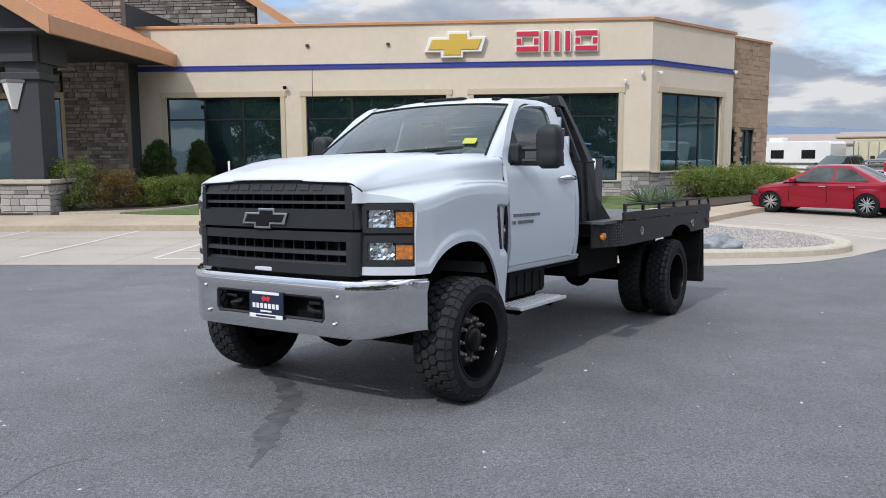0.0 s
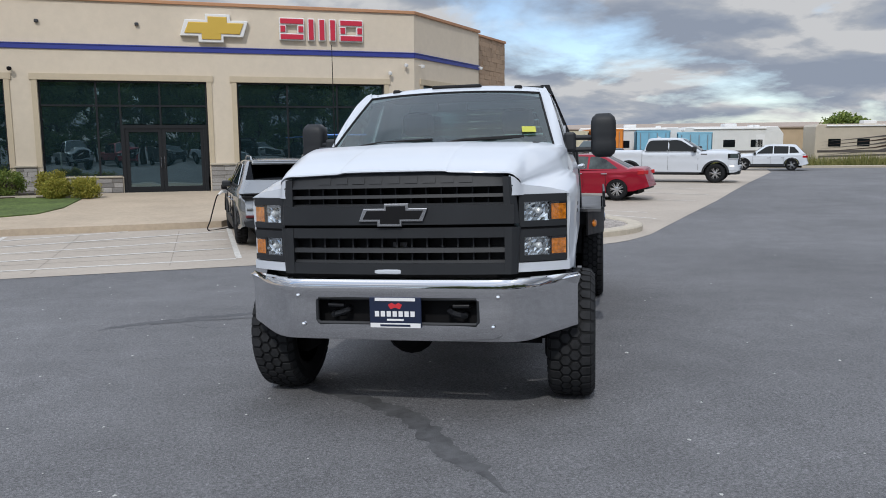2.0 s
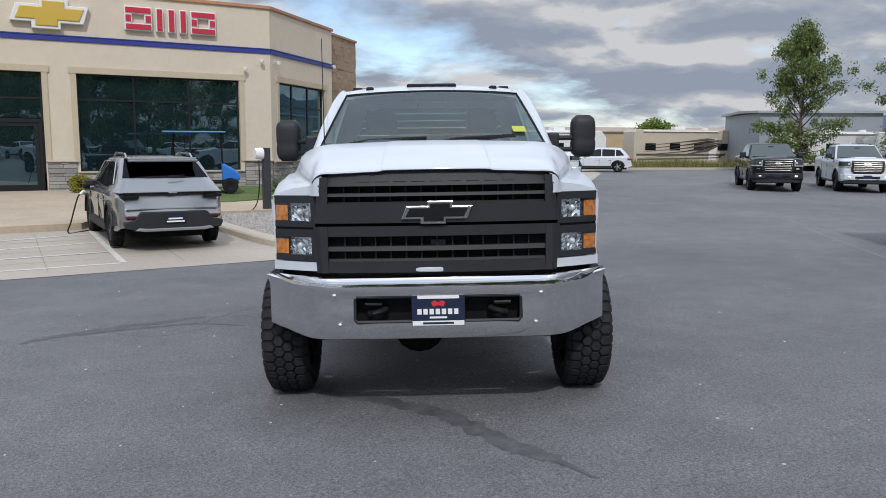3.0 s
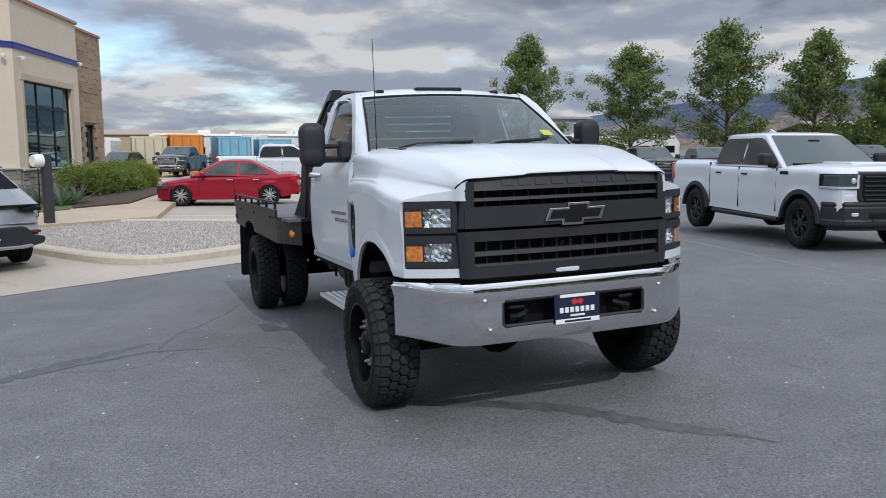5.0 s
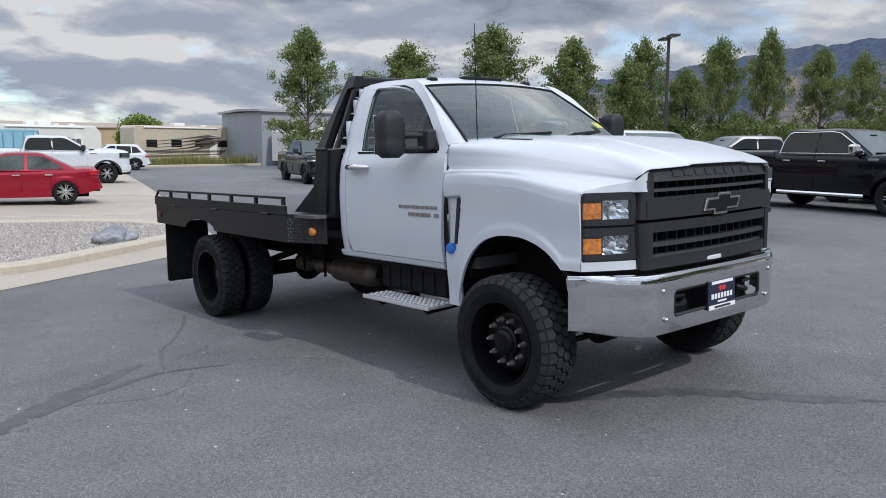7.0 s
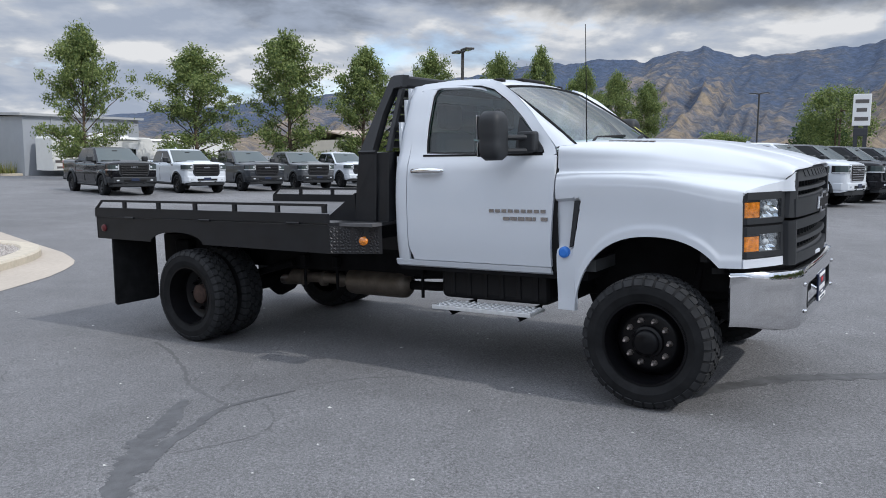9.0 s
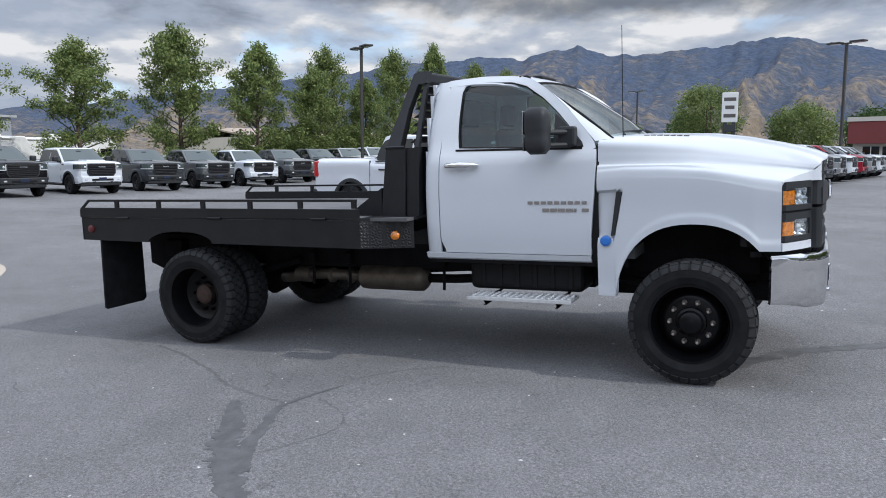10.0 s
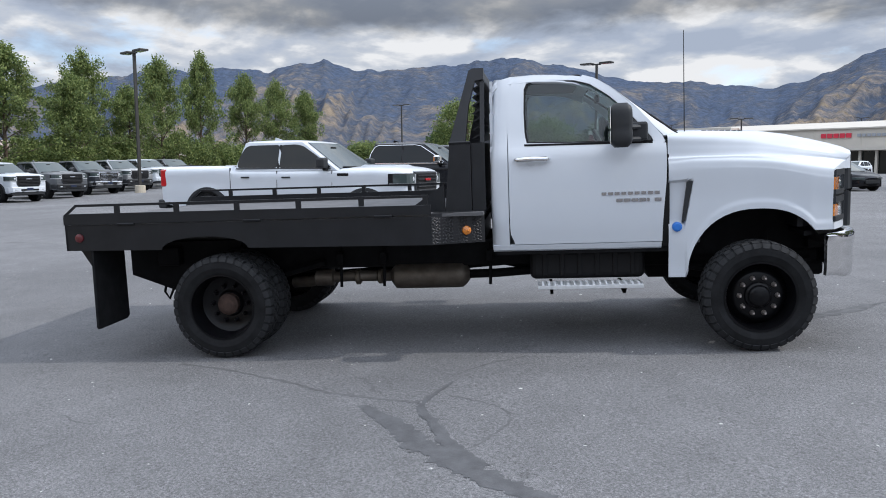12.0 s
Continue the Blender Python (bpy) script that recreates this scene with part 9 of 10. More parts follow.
# ---- beyond the lot ----
def rv(x, y, heading, L, H, body, stripe, label, z=-0.3, swirl=False):
    r = thing("travel_trailer", Matrix.Translation((x, y, z)) @ rotz(radians(heading)), label, "trailer", "stored trailers")
    prof = [(-L / 2, 0.55), (L / 2 - 0.5, 0.55), (L / 2, 1.0), (L / 2, H - 0.6), (L / 2 - 0.45, H), (-L / 2 + 0.15, H), (-L / 2, H - 0.2)]
    part("shell", prism(bmesh.new(), prof, -1.22, 1.22, "y", bevel=0.06), body, r)
    for s in (-1, 1):
        y0, y1 = (min(s * 1.22, s * 1.235), max(s * 1.22, s * 1.235))
        for k in range(int(L / 2.2)):
            a = -L / 2 + 1.0 + 2.2 * k
            part("window", B(a, a + 0.95, y0, y1, 1.55, 2.15, bevel=0.004), car_glass, r)
        part("stripe", B(-L / 2 + 0.2, L / 2 - 0.7, y0, y1, 1.1, 1.28), stripe, r)
        part("stripe", prism(bmesh.new(), [(-L / 2 + 0.3, 0.7), (L / 2 - 1.2, 0.9), (L / 2 - 0.6, 1.4), (L / 2 - 1.4, 1.0), (-L / 2 + 0.3, 0.85)], y0, y1, "y"), stripe, r)
        if swirl:
            for k in range(5):
                c = 0.25 * k
                bm = bmesh.new()
                pts = [(-L / 2 + 0.4, 0.9 + c), (0, 1.15 + c * 1.1), (L / 2 - 2.2, 1.5 + c * 0.9), (L / 2 - 1.0, 2.1 + c * 0.3), (L / 2 - 2.4, 1.7 + c * 0.9), (0, 1.22 + c * 1.1)]
                part("stripe", prism(bm, pts, min(s * 1.236, s * 1.25), max(s * 1.236, s * 1.25), "y"), rust if k % 2 else stripe, r)
        for a in (-0.6, 0.35):
            part("wheel", lathe(bmesh.new(), [(s * 0.95, 0.0), (s * 0.95, 0.36), (s * 1.15, 0.36), (s * 1.16, 0.2), (s * 1.12, 0)], n=18, c=(a, 0, 0.36)), rubber, r)
        part("door", B(L / 2 - 2.2, L / 2 - 1.5, y0, y1, 0.75, 2.55, bevel=0.003), sign_white, r)
    part("roof_unit", B(-0.5, 0.5, -0.4, 0.4, H, H + 0.28, bevel=0.05), sign_white, r)
    part("vent", B(L / 4, L / 4 + 0.4, -0.2, 0.2, H, H + 0.15, bevel=0.03), sign_white, r)
    part("awning", tube(bmesh.new(), [(-L / 2 + 0.8, -1.28, H - 0.15), (L / 2 - 1.4, -1.28, H - 0.15)], 0.06, n=8), sign_white, r)


rv_white = mat("rv_white", (0.68, 0.68, 0.66), 0.4, var=0.04, scale=2)
rv_tan = mat("rv_tan", (0.50, 0.44, 0.35), 0.4, var=0.05, scale=2)
rv_dark = mat("rv_dark", (0.10, 0.09, 0.085), 0.4)
wl = "white travel trailer stored beyond the kerb"
rv(52.0, 46.5, -25, 9.0, 3.3, rv_tan, rv_dark, "tan motor home with dark swirl stripes", swirl=True)
rv(44.0, 53.0, -25, 8.0, 3.2, rv_white, rv_dark, wl)
rv(37.0, 57.0, -30, 8.5, 3.2, rv_white, rv_dark, wl)
rv(52.7, 33.2, -38, 8.0, 3.0, rv_white, rv_dark, wl)
rv(24.2, 57.0, 130, 8.5, 2.75, rv_white, rv_dark, wl)
rv(19.5, 62.0, 130, 8.5, 2.85, rv_white, rv_dark, wl)
rv(61.0, 30.0, -50, 9.0, 3.0, rv_white, rv_dark, wl)
rv(60.0, 52.0, -20, 8.0, 3.2, rv_white, rv_dark, wl)
rv(50.0, 60.0, -20, 8.0, 3.4, rv_white, rv_dark, wl)


def container(x, y, heading, color, L, H, word, z=-0.2):
    c = thing("shipping_container", Matrix.Translation((x, y, z)) @ rotz(radians(heading)), f"{word} corrugated steel shipping container", "container", "shipping containers")
    m = mat("container_" + word, color, 0.6, var=0.1, scale=1.5)
    part("frame", box(box(B(-L / 2, L / 2, -1.22, 1.22, 0, 0.15), -L / 2, L / 2, -1.22, 1.22, H - 0.12, H), -L / 2 + 0.02, L / 2 - 0.02, -1.16, 1.16, 0.15, H - 0.12), m, c)
    for s in (-1, 1):
        bm = bmesh.new()
        pts = []
        n = int(L / 0.14)
        for k in range(n + 1):
            a = -L / 2 + L * k / n
            pts.append((a, s * (1.18 if (k // 2) % 2 else 1.215)))
        skin(bm, [[(a, b, 0.15) for a, b in pts], [(a, b, H - 0.12) for a, b in pts]])
        part("side_panel", bm, m, c)
    for k in range(4):
        part("lock_rod", tube(bmesh.new(), [(-L / 2 - 0.03, -0.9 + 0.6 * k, 0.2), (-L / 2 - 0.03, -0.9 + 0.6 * k, H - 0.2)], 0.025, n=6), chrome_grey, c)


container(30.0, 54.6, 58, (0.55, 0.50, 0.36), 6.0, 2.75, "cream")
container(32.3, 54.0, 64, (0.62, 0.20, 0.02), 6.0, 2.9, "orange")
container(35.2, 51.6, 56, (0.16, 0.38, 0.52), 6.0, 2.75, "pale_blue")
container(37.6, 49.6, 52, (0.20, 0.42, 0.55), 6.0, 2.6, "sky_blue")


def shed(name, corner, heading, L, D, H, wall, roof, label, doors=0, rise=0.06):
    b = thing(name, Matrix.Translation((*corner, -0.4)) @ rotz(radians(heading)), label, "building", kind="structure")
    part("wall", B(0, L, 0, D, 0, H), wall, b)
    part("roof", prism(bmesh.new(), [(-0.3, H - 0.02), (D / 2, H + rise * D), (D + 0.3, H - 0.02), (D + 0.3, H + 0.15), (D / 2, H + rise * D + 0.2), (-0.3, H + 0.15)], -0.3, L + 0.3, "x"), roof, b)
    for k in range(doors):
        a = L * (k + 0.6) / (doors + 0.6)
        d = part("door", B(a, a + 1.0, -0.04, 0.0, 0, 2.1), rv_dark, b)
        part("handle", B(a + 0.85, a + 0.92, -0.08, -0.04, 1.0, 1.06), chrome_grey, d)
    for k in range(int(L / 6)):
        part("pilaster", B(6 * k + 2.0, 6 * k + 2.12, -0.05, 0.0, 0, H - 0.05), wall, b)
    return b


shed_grey = mat("shed_grey", (0.28, 0.30, 0.33), 0.6, var=0.05, scale=1, bump=0.1, bscale=6)
shed_roof = mat("shed_roof", (0.34, 0.35, 0.36), 0.5, var=0.05, scale=1)
shed_tan = mat("shed_tan", (0.42, 0.32, 0.21), 0.85, var=0.08, scale=0.6)
roof_tan = mat("roof_tan", (0.34, 0.27, 0.22), 0.7, var=0.05, scale=0.5)
wall_maroon = mat("wall_maroon", (0.16, 0.03, 0.03), 0.7, var=0.06, scale=0.8)
wall_pale = mat("wall_pale", (0.50, 0.47, 0.42), 0.85, var=0.06, scale=0.6)
shed("grey_shed", (50.2, 37.4), -38, 9, 9, 4.55, shed_grey, shed_roof, "grey metal clad shed with a side door", 1, 0.012)
shed("warehouse", (56.0, 112.0), -32, 75, 12, 4.2, shed_tan, roof_tan, "long low tan warehouse in the distance", 2)
shed("warehouse", (20.0, 118.0), -18, 40, 25, 3.2, wall_pale, roof_tan, "long low pale warehouse in the distance", 1)
shed("warehouse", (96.0, 18.0), -55, 45, 20, 4.0, wall_pale, roof_tan, "long low pale warehouse in the distance", 1)
b = shed("tyre_shop", (70.0, -46.8), -143, 15.0, 16, 4.9, wall_pale, roof_tan, "pale shop with maroon band and gold sign bars")
part("band", B(-0.3, 15.3, -0.8, -0.01, 3.0, 5.30), wall_maroon, b)
part("fascia", B(-0.4, 15.4, -0.9, -0.01, 5.302, 5.75), wall_pale, b)
for k in range(18):
    if k not in (3, 10, 14):
        part("sign_bar", B(4.6 + 0.46 * k, 4.95 + 0.46 * k, -0.88, -0.8, 4.45, 4.9), gold, b)
for k in range(7):
    w = part("window", B(1.0 + 1.9 * k, 2.6 + 1.9 * k, -0.06, -0.01, 0.4, 2.7), car_glass, b)
    part("mullion", B(1.76 + 1.9 * k, 1.84 + 1.9 * k, -0.09, -0.06, 0.4, 2.7), sign_white, w)
b = shed("pale_store", (93.7, -75.4), -161.6, 37, 20, 6.4, wall_pale, wall_pale, "pale flat roofed store across the road")
for k in range(5):
    part("sign_bar", B(27.0 + 0.8 * k, 27.65 + 0.8 * k, -0.2, -0.02, 5.2, 5.8), sign_red, b)
for k in range(6):
    part("sign_bar", B(31.6 + 0.6 * k, 32.05 + 0.6 * k, -0.2, -0.02, 5.3, 5.7), shed_grey, b)
part("entrance", B(28.0, 36.0, -0.05, -0.01, 0.3, 3.4), car_glass, b)
for k in range(5):
    part("post", B(28.0 + 2 * k, 28.3 + 2 * k, -0.6, -0.06, 0.0, 3.6), wall_pale, b)
part("awning", B(26.0, 37.0, -1.6, -0.01, 3.5, 4.0), wall_pale, b)


def light_pole(x, y, H, heading, z=-0.4):
    p = thing("light_pole", Matrix.Translation((x, y, z)) @ rotz(radians(heading)), "tall bronze parking lot light pole with two heads", "street lamp", "parking lot lights")
    part("base", lathe(bmesh.new(), [(0, 0.0), (0, 0.3), (0.7, 0.3), (0.72, 0.27), (0.72, 0)][1:], axis="z", n=16), kerb_mat, p)
    part("pole", B(-0.075, 0.075, -0.075, 0.075, 0.6, H - 0.1), pole_mat, p)
    for s in (-1, 1):
        part("arm", B(min(0, s * 0.35), max(0, s * 0.35), -0.04, 0.04, H - 0.18, H - 0.08), pole_mat, p)
        h = part("lamp_head", B(min(s * 0.3, s * 1.25), max(s * 0.3, s * 1.25), -0.28, 0.28, H - 0.12, H, bevel=0.03), pole_mat, p)
        part("diffuser", B(min(s * 0.4, s * 1.15), max(s * 0.4, s * 1.15), -0.2, 0.2, H - 0.135, H - 0.12), lamp_glass, h)


light_pole(43.7, 6.3, 8.5, 20)
light_pole(92.0, -31.7, 10.0, 40)
light_pole(41.5, -25.2, 9.2, 25)
light_pole(120.0, -105.0, 10.0, 30)
light_pole(88.0, -120.0, 10.0, 30)
light_pole(60.0, -60.0, 7.0, 30)


def pylon(x, y, H):
    s = thing("pylon_sign", Matrix.Translation((x, y, -0.4)) @ rotz(radians(60)), "white pylon sign panel with dark bars on two posts", "sign")
    for a in (-0.5, 0.5):
        part("post", B(a - 0.22, a + 0.22, -0.2, 0.2, 0, H - 3.0), charcoal, s)
    pn = part("panel", B(-0.95, 0.95, -0.25, 0.25, H - 3.7, H, bevel=0.05), sign_white, s)
    for z, w in ((H - 0.85, 0.72), (H - 1.85, 0.55), (H - 2.9, 0.72)):
        for sd in (-1, 1):
            part("print_bar", B(-w, w, min(sd * 0.25, sd * 0.27), max(sd * 0.25, sd * 0.27), z - 0.22, z + 0.22), rv_dark, pn)
    part("lower_panel", B(-0.75, 0.75, -0.25, 0.25, H - 4.9, H - 4.0, bevel=0.04), charcoal, s)


pylon(87.4, -42.1, 9.6)
for x, y in ((98.0, -45.0), (130.0, -25.0)):
    p = thing("utility_pole", Matrix.Translation((x, y, -0.4)), "weathered wooden utility pole", "utility pole")
    part("pole", tube(bmesh.new(), [(0, 0, 0), (0, 0, 9)], [0.16, 0.12], n=8), bark, p)
    part("cross_arm", B(-1.1, 1.1, -0.06, 0.06, 8.2, 8.35), bark, p)


# golf cart by the showroom window
def golf_cart():
    g = thing("golf_cart", Matrix.Translation((4.25, 25.9, raised(4.25, 25.9) + 0.03)) @ rotz(radians(-18)), "blue golf cart with a flat roof by the window", "golf cart")
    part("roof", B(-1.3, 0.55, -0.6, 0.6, 1.86, 1.905, bevel=0.02), blue_plastic, g)
    for x in (-1.1, 0.45):
        for y in (-0.5, 0.5):
            part("roof_post", tube(bmesh.new(), [(x, y, 0.6), (x * 0.9, y, 1.86)], 0.02, n=6), dark_plastic, g)
    part("front_cowl", prism(bmesh.new(), [(0.42, 0.40), (0.40, 0.92), (0.50, 0.90), (0.86, 0.68), (0.97, 0.52), (0.93, 0.40)], -0.55, 0.55, "y", bevel=0.05), blue_plastic, g)
    part("floor", B(-1.3, 0.9, -0.55, 0.55, 0.3, 0.38, bevel=0.02), dark_plastic, g)
    part("seat", B(-0.8, -0.2, -0.52, 0.52, 0.62, 0.78, bevel=0.04), interior, g)
    part("seat_back", B(-0.9, -0.78, -0.52, 0.52, 0.78, 1.2, bevel=0.04), interior, g)
    part("rear_body", B(-1.35, -0.85, -0.55, 0.55, 0.38, 0.75, bevel=0.05), dark_plastic, g)
    part("steering_wheel", lathe(bmesh.new(), [(0.01, 0.16), (-0.01, 0.18), (-0.02, 0.16)], axis="x", n=16, c=(0.05, 0.25, 1.05)), dark_plastic, g)
    for x in (-1.0, 0.65):
        for s in (-1, 1):
            part("wheel", lathe(bmesh.new(), [(s * 0.42, 0.0), (s * 0.42, 0.24), (s * 0.60, 0.24), (s * 0.61, 0.14), (s * 0.58, 0)], n=18, c=(x, 0, 0.24)), rubber, g)


golf_cart()


def boulder():
    bm = bmesh.new()
    bmesh.ops.create_icosphere(bm, subdivisions=5, radius=1.0)
    for v in bm.verts:
        v.co *= 1 + 0.30 * noise.noise(v.co * 1.7 + Vector((4, 1, 2))) + 0.13 * abs(noise.noise(v.co * 4.3)) + 0.05 * noise.noise(v.co * 11)
        v.co = Vector((v.co.x * 0.40, v.co.y * 0.28, max(-0.05, v.co.z * 0.24)))
    ob = part("boulder", bm, mat("boulder_mat", (0.24, 0.25, 0.27), 0.9, var=0.35, scale=6, bump=0.5, bscale=14), smooth=30)
    ob.matrix_world = Matrix.Translation((5.25, 14.85, ground_z(5.25, 14.85) + 0.13))
    tagged(ob, "grey weathered boulder on the gravel island", "rock")


boulder()


def gravel():
    """Crushed stones lying over the island."""
    rng = random.Random(17)
    vs, fs = [], []
    poly = ISLAND
    def inside(x, y):
        c = False
        for (x0, y0), (x1, y1) in zip(poly, poly[1:] + poly[:1]):
            if (y0 > y) != (y1 > y) and x < (x1 - x0) * (y - y0) / (y1 - y0) + x0:
                c = not c
        return c
    n = 0
    while n < 26000:
        x, y = rng.uniform(2.0, 8.2), rng.uniform(14.4, 20.4)
        if not inside(x, y):
            continue
        n += 1
        s = rng.uniform(0.014, 0.036)
        z = ground_z(x, y) + 0.10
        k = len(vs)
        a = rng.uniform(0, 6.28)
        for j in range(4):
            vs.append((x + s * math.cos(a + j * 1.57) * rng.uniform(0.7, 1.2), y + s * math.sin(a + j * 1.57) * rng.uniform(0.7, 1.2), z - 0.005))
        vs.append((x + rng.uniform(-0.4, 0.4) * s, y + rng.uniform(-0.4, 0.4) * s, z + s * rng.uniform(0.5, 1.1)))
        fs += [(k + j, k + (j + 1) % 4, k + 4) for j in range(4)]
    m = leaf_mat("pebble", (0.34, 0.31, 0.29), (0.68, 0.64, 0.61))
    o = new("gravel", mesh_from("gravel", [Vector(v) for v in vs], fs, m))
    tagged(o, "grey and white crushed gravel", "gravel", kind="stuff")


gravel()


# ---- paint, cracks and stains on the yard ----
crack_mat = mat("crack_mat", (0.100, 0.100, 0.104), 0.85, var=0.25, scale=14)
stain_mat = mat("stain_mat", (0.085, 0.086, 0.090), 0.75, var=0.35, scale=10, bump=0.3, bscale=140)
seam_mat = mat("seam_mat", (0.20, 0.20, 0.20), 0.85, var=0.3, scale=14)
joint_mat = mat("joint_mat", (0.27, 0.24, 0.20), 0.9, var=0.2, scale=10)
def ribbon(name, pts, w, material, label, category, lift=0.011, wob=0.0, seed=1, kind_tag="structure", fine=5):
    rng = random.Random(seed)
    P = smooth_pts([(x, y, 0) for x, y in pts], fine)
    rows = []
    for i, p in enumerate(P):
        d = (P[min(i + 1, len(P) - 1)] - P[max(i - 1, 0)]).normalized()
        n = Vector((-d.y, d.x, 0))
        f = i / (len(P) - 1)
        ww = w(f) if callable(w) else w
        a, b = ww * (0.5 + wob * rng.uniform(-1, 1)), ww * (0.5 + wob * rng.uniform(-1, 1))
        off = n * wob * ww * rng.uniform(-1, 1)
        L, R = p + off + n * a, p + off - n * b
        rows.append([(L.x, L.y, ground_z(L.x, L.y) + lift), (R.x, R.y, ground_z(R.x, R.y) + lift)])
    bm = skin(bmesh.new(), rows)
    for f in bm.faces:
        if f.normal.z < 0:
            f.normal_flip()
    tagged(part(name, bm, material), label, category, kind=kind_tag)


# MARKS: tar seals and cracks
SEAL = "dark tar sealed crack in the asphalt"
ribbon("stain", [(-1.15, 9.38), (-1.63, 9.35), (-1.98, 9.35), (-2.42, 9.29), (-2.75, 9.2), (-2.91, 9.1)], lambda f: 0.04 + 0.135 * math.sin(math.pi * min(1, f * 1.05)) ** 0.7, seal, SEAL, "stain", 0.0022, 0.13, 2, fine=16)
ribbon("stain", [(-1.01, 8.65), (-1.34, 9.05), (-1.68, 9.14), (-2.08, 9.22), (-2.42, 9.23)], lambda f: 0.02 + 0.10 * f, seal, SEAL, "stain", 0.0028, 0.12, 3, fine=14)
ribbon("crack", [(-2.16, 9.13), (-1.99, 8.84), (-1.82, 8.69), (-1.59, 8.68), (-1.27, 8.82)], 0.016, crack_mat, SEAL, "crack", 0.0016, 0.45, 4, fine=12)
ribbon("crack", [(0.64, 10.24), (0.25, 9.96), (-0.31, 9.67), (-0.75, 9.48), (-1.04, 9.27), (-1.32, 9.04)], 0.030, crack_mat, SEAL, "crack", 0.0016, 0.25, 5, fine=12)
ribbon("crack", [(-0.5, 9.21), (-0.64, 9.16), (-0.87, 9.19), (-1.06, 9.19)], 0.02, crack_mat, SEAL, "crack", 0.0018, 0.8, 6, fine=7)
ribbon("crack", [(-0.87, 8.59), (-0.75, 8.24), (-0.72, 7.85)], 0.02, crack_mat, SEAL, "crack", 0.0016, 0.3, 7)
ribbon("crack", [(-0.26, 11.09), (-0.43, 11.04), (-0.57, 10.94)], 0.015, crack_mat, SEAL, "crack", 0.0016, 0.3, 8)
ribbon("stain", [(-1.41, 6.1), (-1.17, 5.6), (-1.03, 5.13), (-1.05, 4.58), (-1.0, 4.21), (-1.01, 3.92)], lambda f: 0.11 * (0.35 + min(1, 1.6 * math.sin(math.pi * min(1, 0.08 + f)))) * (1 if f < 0.8 else 0.6), stain_mat, "dark oily streak on the asphalt", "stain", 0.0022, 0.12, 9, fine=14)
ribbon("crack", [(-3.45, 12.45), (-2.98, 13.4)], 0.017, crack_mat, SEAL, "crack", 0.0016, 0.3, 10)
ribbon("crack", [(-5.36, 9.34), (-5.02, 10.03), (-4.74, 11.13), (-4.15, 11.75)], 0.02, crack_mat, SEAL, "crack", 0.0016, 0.3, 11)
ribbon("crack", [(-2.1, 3.55), (-2.07, 3.91), (-1.91, 4.08)], 0.014, crack_mat, SEAL, "crack", 0.0016, 0.3, 12)
ribbon("seam", [(15.43, 13.13), (10.1, 8.51), (8.17, 6.7), (6.95, 5.7), (4.87, 3.76)], 0.05, seam_mat, "pale paving seam across the yard", "seam", 0.003, 0.25, 13)

# bay lines and the hatched aisle
LINE = "worn white painted bay line"


def stripe(a, b, w=0.10, seed=1):
    n = max(2, int((Vector(b) - Vector(a)).length / 0.5))
    ribbon("bay_line", [tuple(Vector(a).lerp(Vector(b), k / n)) for k in range(n + 1)], w, paint_line, LINE, "road marking", 0.012, 0.02, seed)


stripe((-8.06, 14.81), (-7.59, 19.6))
stripe((-10.46, 18.4), (-10.34, 19.6))
stripe((-10.86, 14.9), (-10.46, 18.4))
stripe((-5.44, 14.56), (-4.99, 19.35))
stripe((-0.86, 14.43), (-0.46, 19.3))
stripe((-5.38, 14.56), (-0.92, 14.36))
for a, b in (((-5.28, 15.64), (-0.82, 15.79)), ((-5.19, 16.62), (-0.73, 17.17)), ((-5.09, 17.64), (-0.63, 18.54)), ((-5.0, 18.68), (-2.6, 19.36))):
    stripe(a, b)
stripe((7.5, 21.9), (10.45, 18.4))
stripe((8.9, 18.7), (9.7, 17.0))
for k in range(1, 5):
    stripe((9.6 + 2.15 * k, 21.6 + 1.9 * k), (11.9 + 2.15 * k, 18.9 + 1.9 * k))


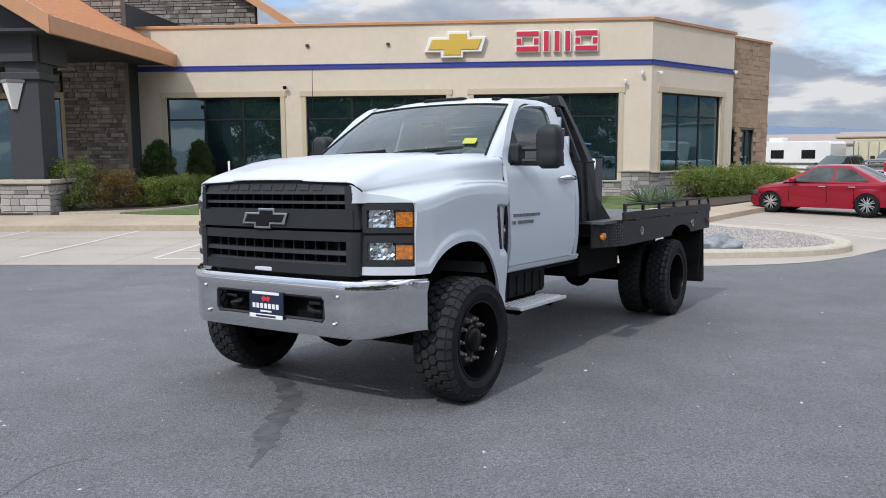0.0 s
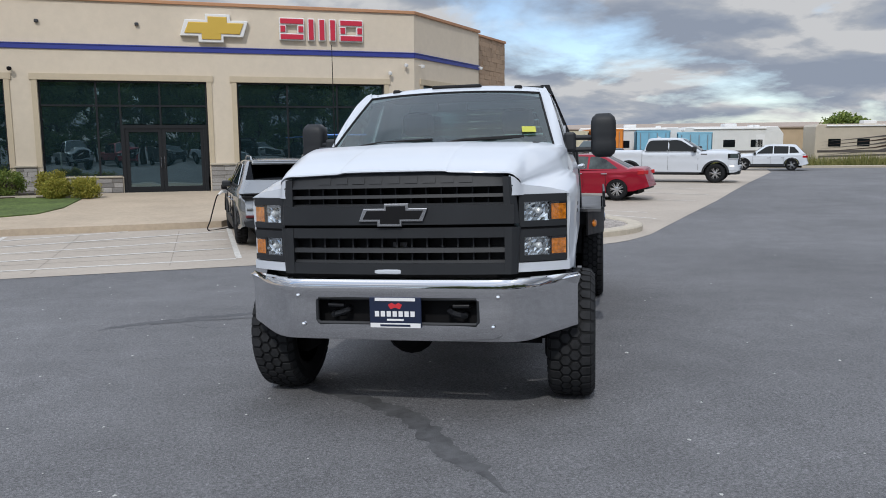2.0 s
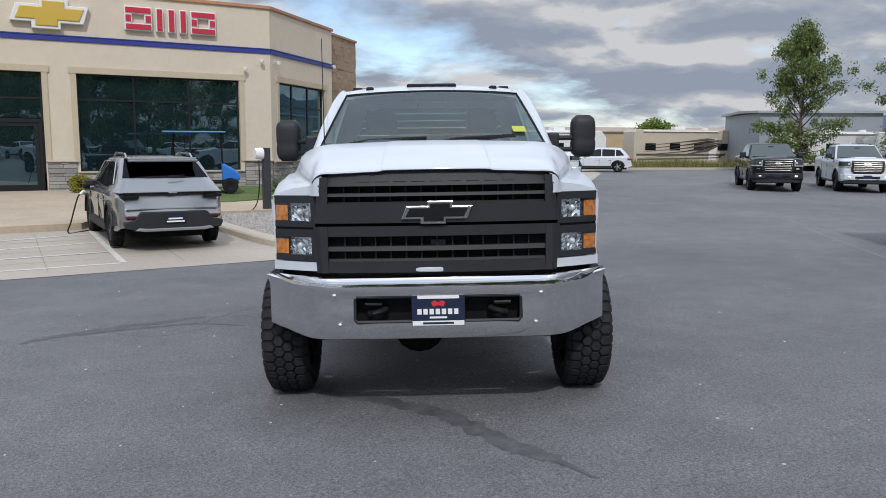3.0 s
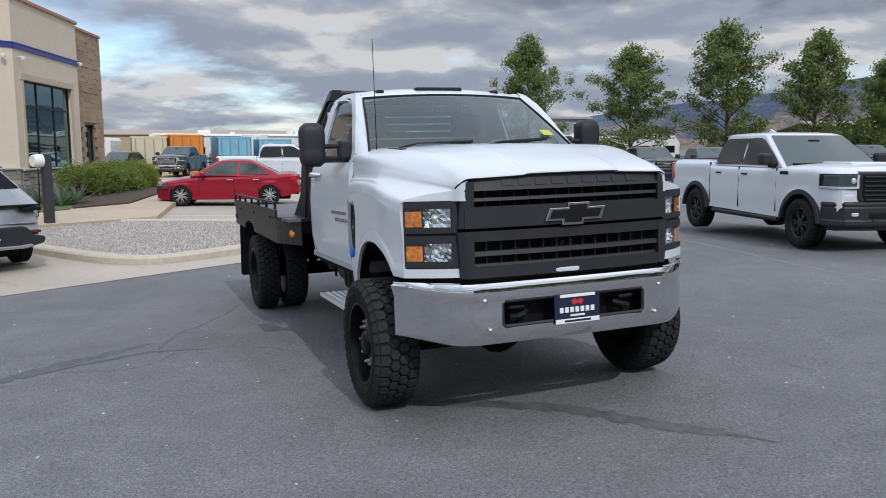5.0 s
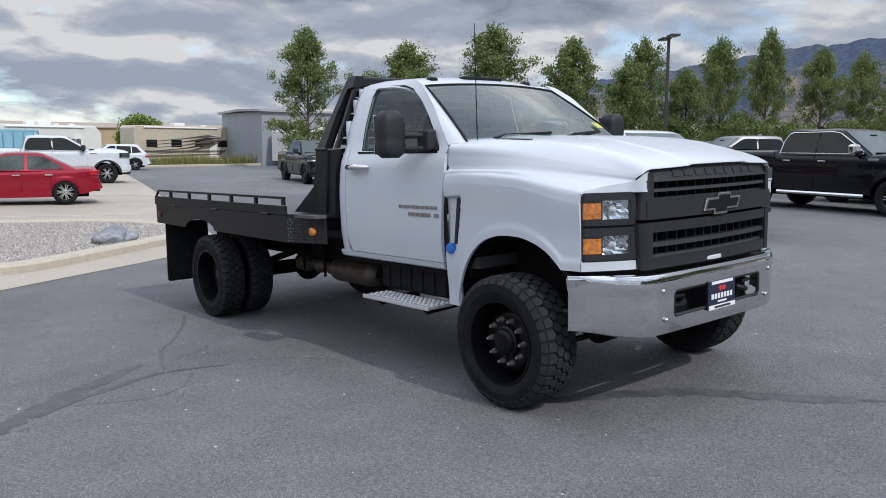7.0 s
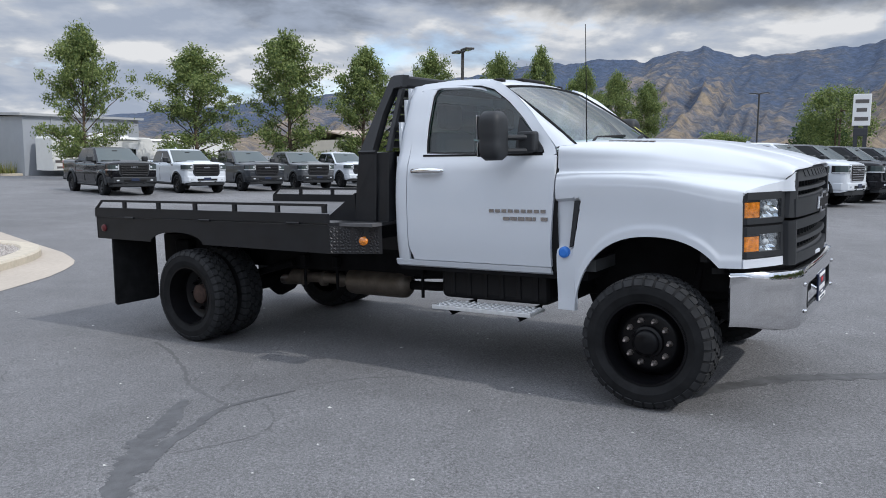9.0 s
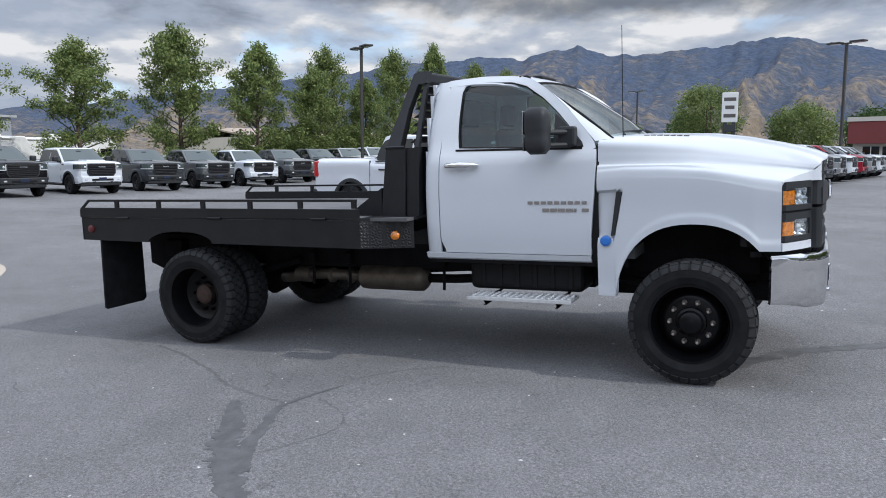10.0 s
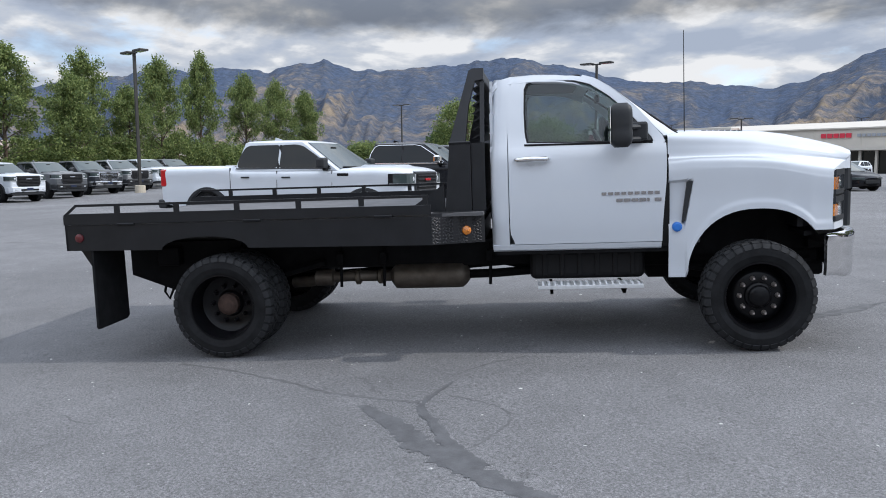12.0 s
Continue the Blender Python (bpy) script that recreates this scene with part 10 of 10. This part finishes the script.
def joints():
    """Saw cuts between the slabs of the apron."""
    for k in range(7):
        y = 15.6 + 1.35 * k
        if y < 19.5:
            ribbon("joint", [(-14 + 2 * i, y - 0.045 * (2 * i)) for i in range(8)], 0.018, joint_mat, "saw cut joint in the concrete", "joint", 0.0095)
    for k in range(9):
        x = -14 + 2.0 * k
        ribbon("joint", [(x + 0.09 * i, 14.05 + i) for i in range(6)], 0.018, joint_mat, "saw cut joint in the concrete", "joint", 0.0095)
    for k in range(6):
        a = Vector((9.5 + 3.3 * k, 16.6 + 2.9 * k))
        ribbon("joint", [tuple(a + Vector((-0.66, 0.75)) * i) for i in range(6)], 0.018, joint_mat, "saw cut joint in the concrete", "joint", 0.0095)


joints()


def chips():
    """Pale scuffs and bits of grit lying about on the asphalt."""
    rng = random.Random(23)
    vs, fs = [], []
    for k in range(420):
        x, y = rng.uniform(-9, 9), rng.uniform(0.5, 13)
        s = rng.uniform(0.004, 0.012) if rng.random() < 0.9 else rng.uniform(0.012, 0.018)
        z = ground_z(x, y)
        i0 = len(vs)
        for j in range(4):
            a = j * 1.57 + rng.uniform(-0.4, 0.4)
            vs.append(Vector((x + s * math.cos(a) * rng.uniform(0.6, 1.4), y + s * math.sin(a) * rng.uniform(0.6, 1.4), z + 0.001)))
        vs.append(Vector((x, y, z + s * 0.6)))
        fs += [(i0 + j, i0 + (j + 1) % 4, i0 + 4) for j in range(4)]
    tagged(new("grit", mesh_from("grit", vs, fs, mat("grit_mat", (0.5, 0.5, 0.48), 0.9))), "pale grit scattered on the asphalt", "grit", kind="stuff")


chips()


def stake():
    """Thin white marker stake in the lawn."""
    x, y = STAKE
    ob = part("marker_stake", join(tube(bmesh.new(), [(x, y, raised(x, y) - 0.1), (x, y, raised(x, y) + 1.45)], 0.022, n=8), B(x - 0.03, x + 0.03, y - 0.012, y + 0.012, raised(x, y) + 1.1, raised(x, y) + 1.5, bevel=0.004)), sign_white)
    tagged(ob, "thin white marker stake standing in the lawn", "post")


STAKE = (-6.25, 23.1)
stake()
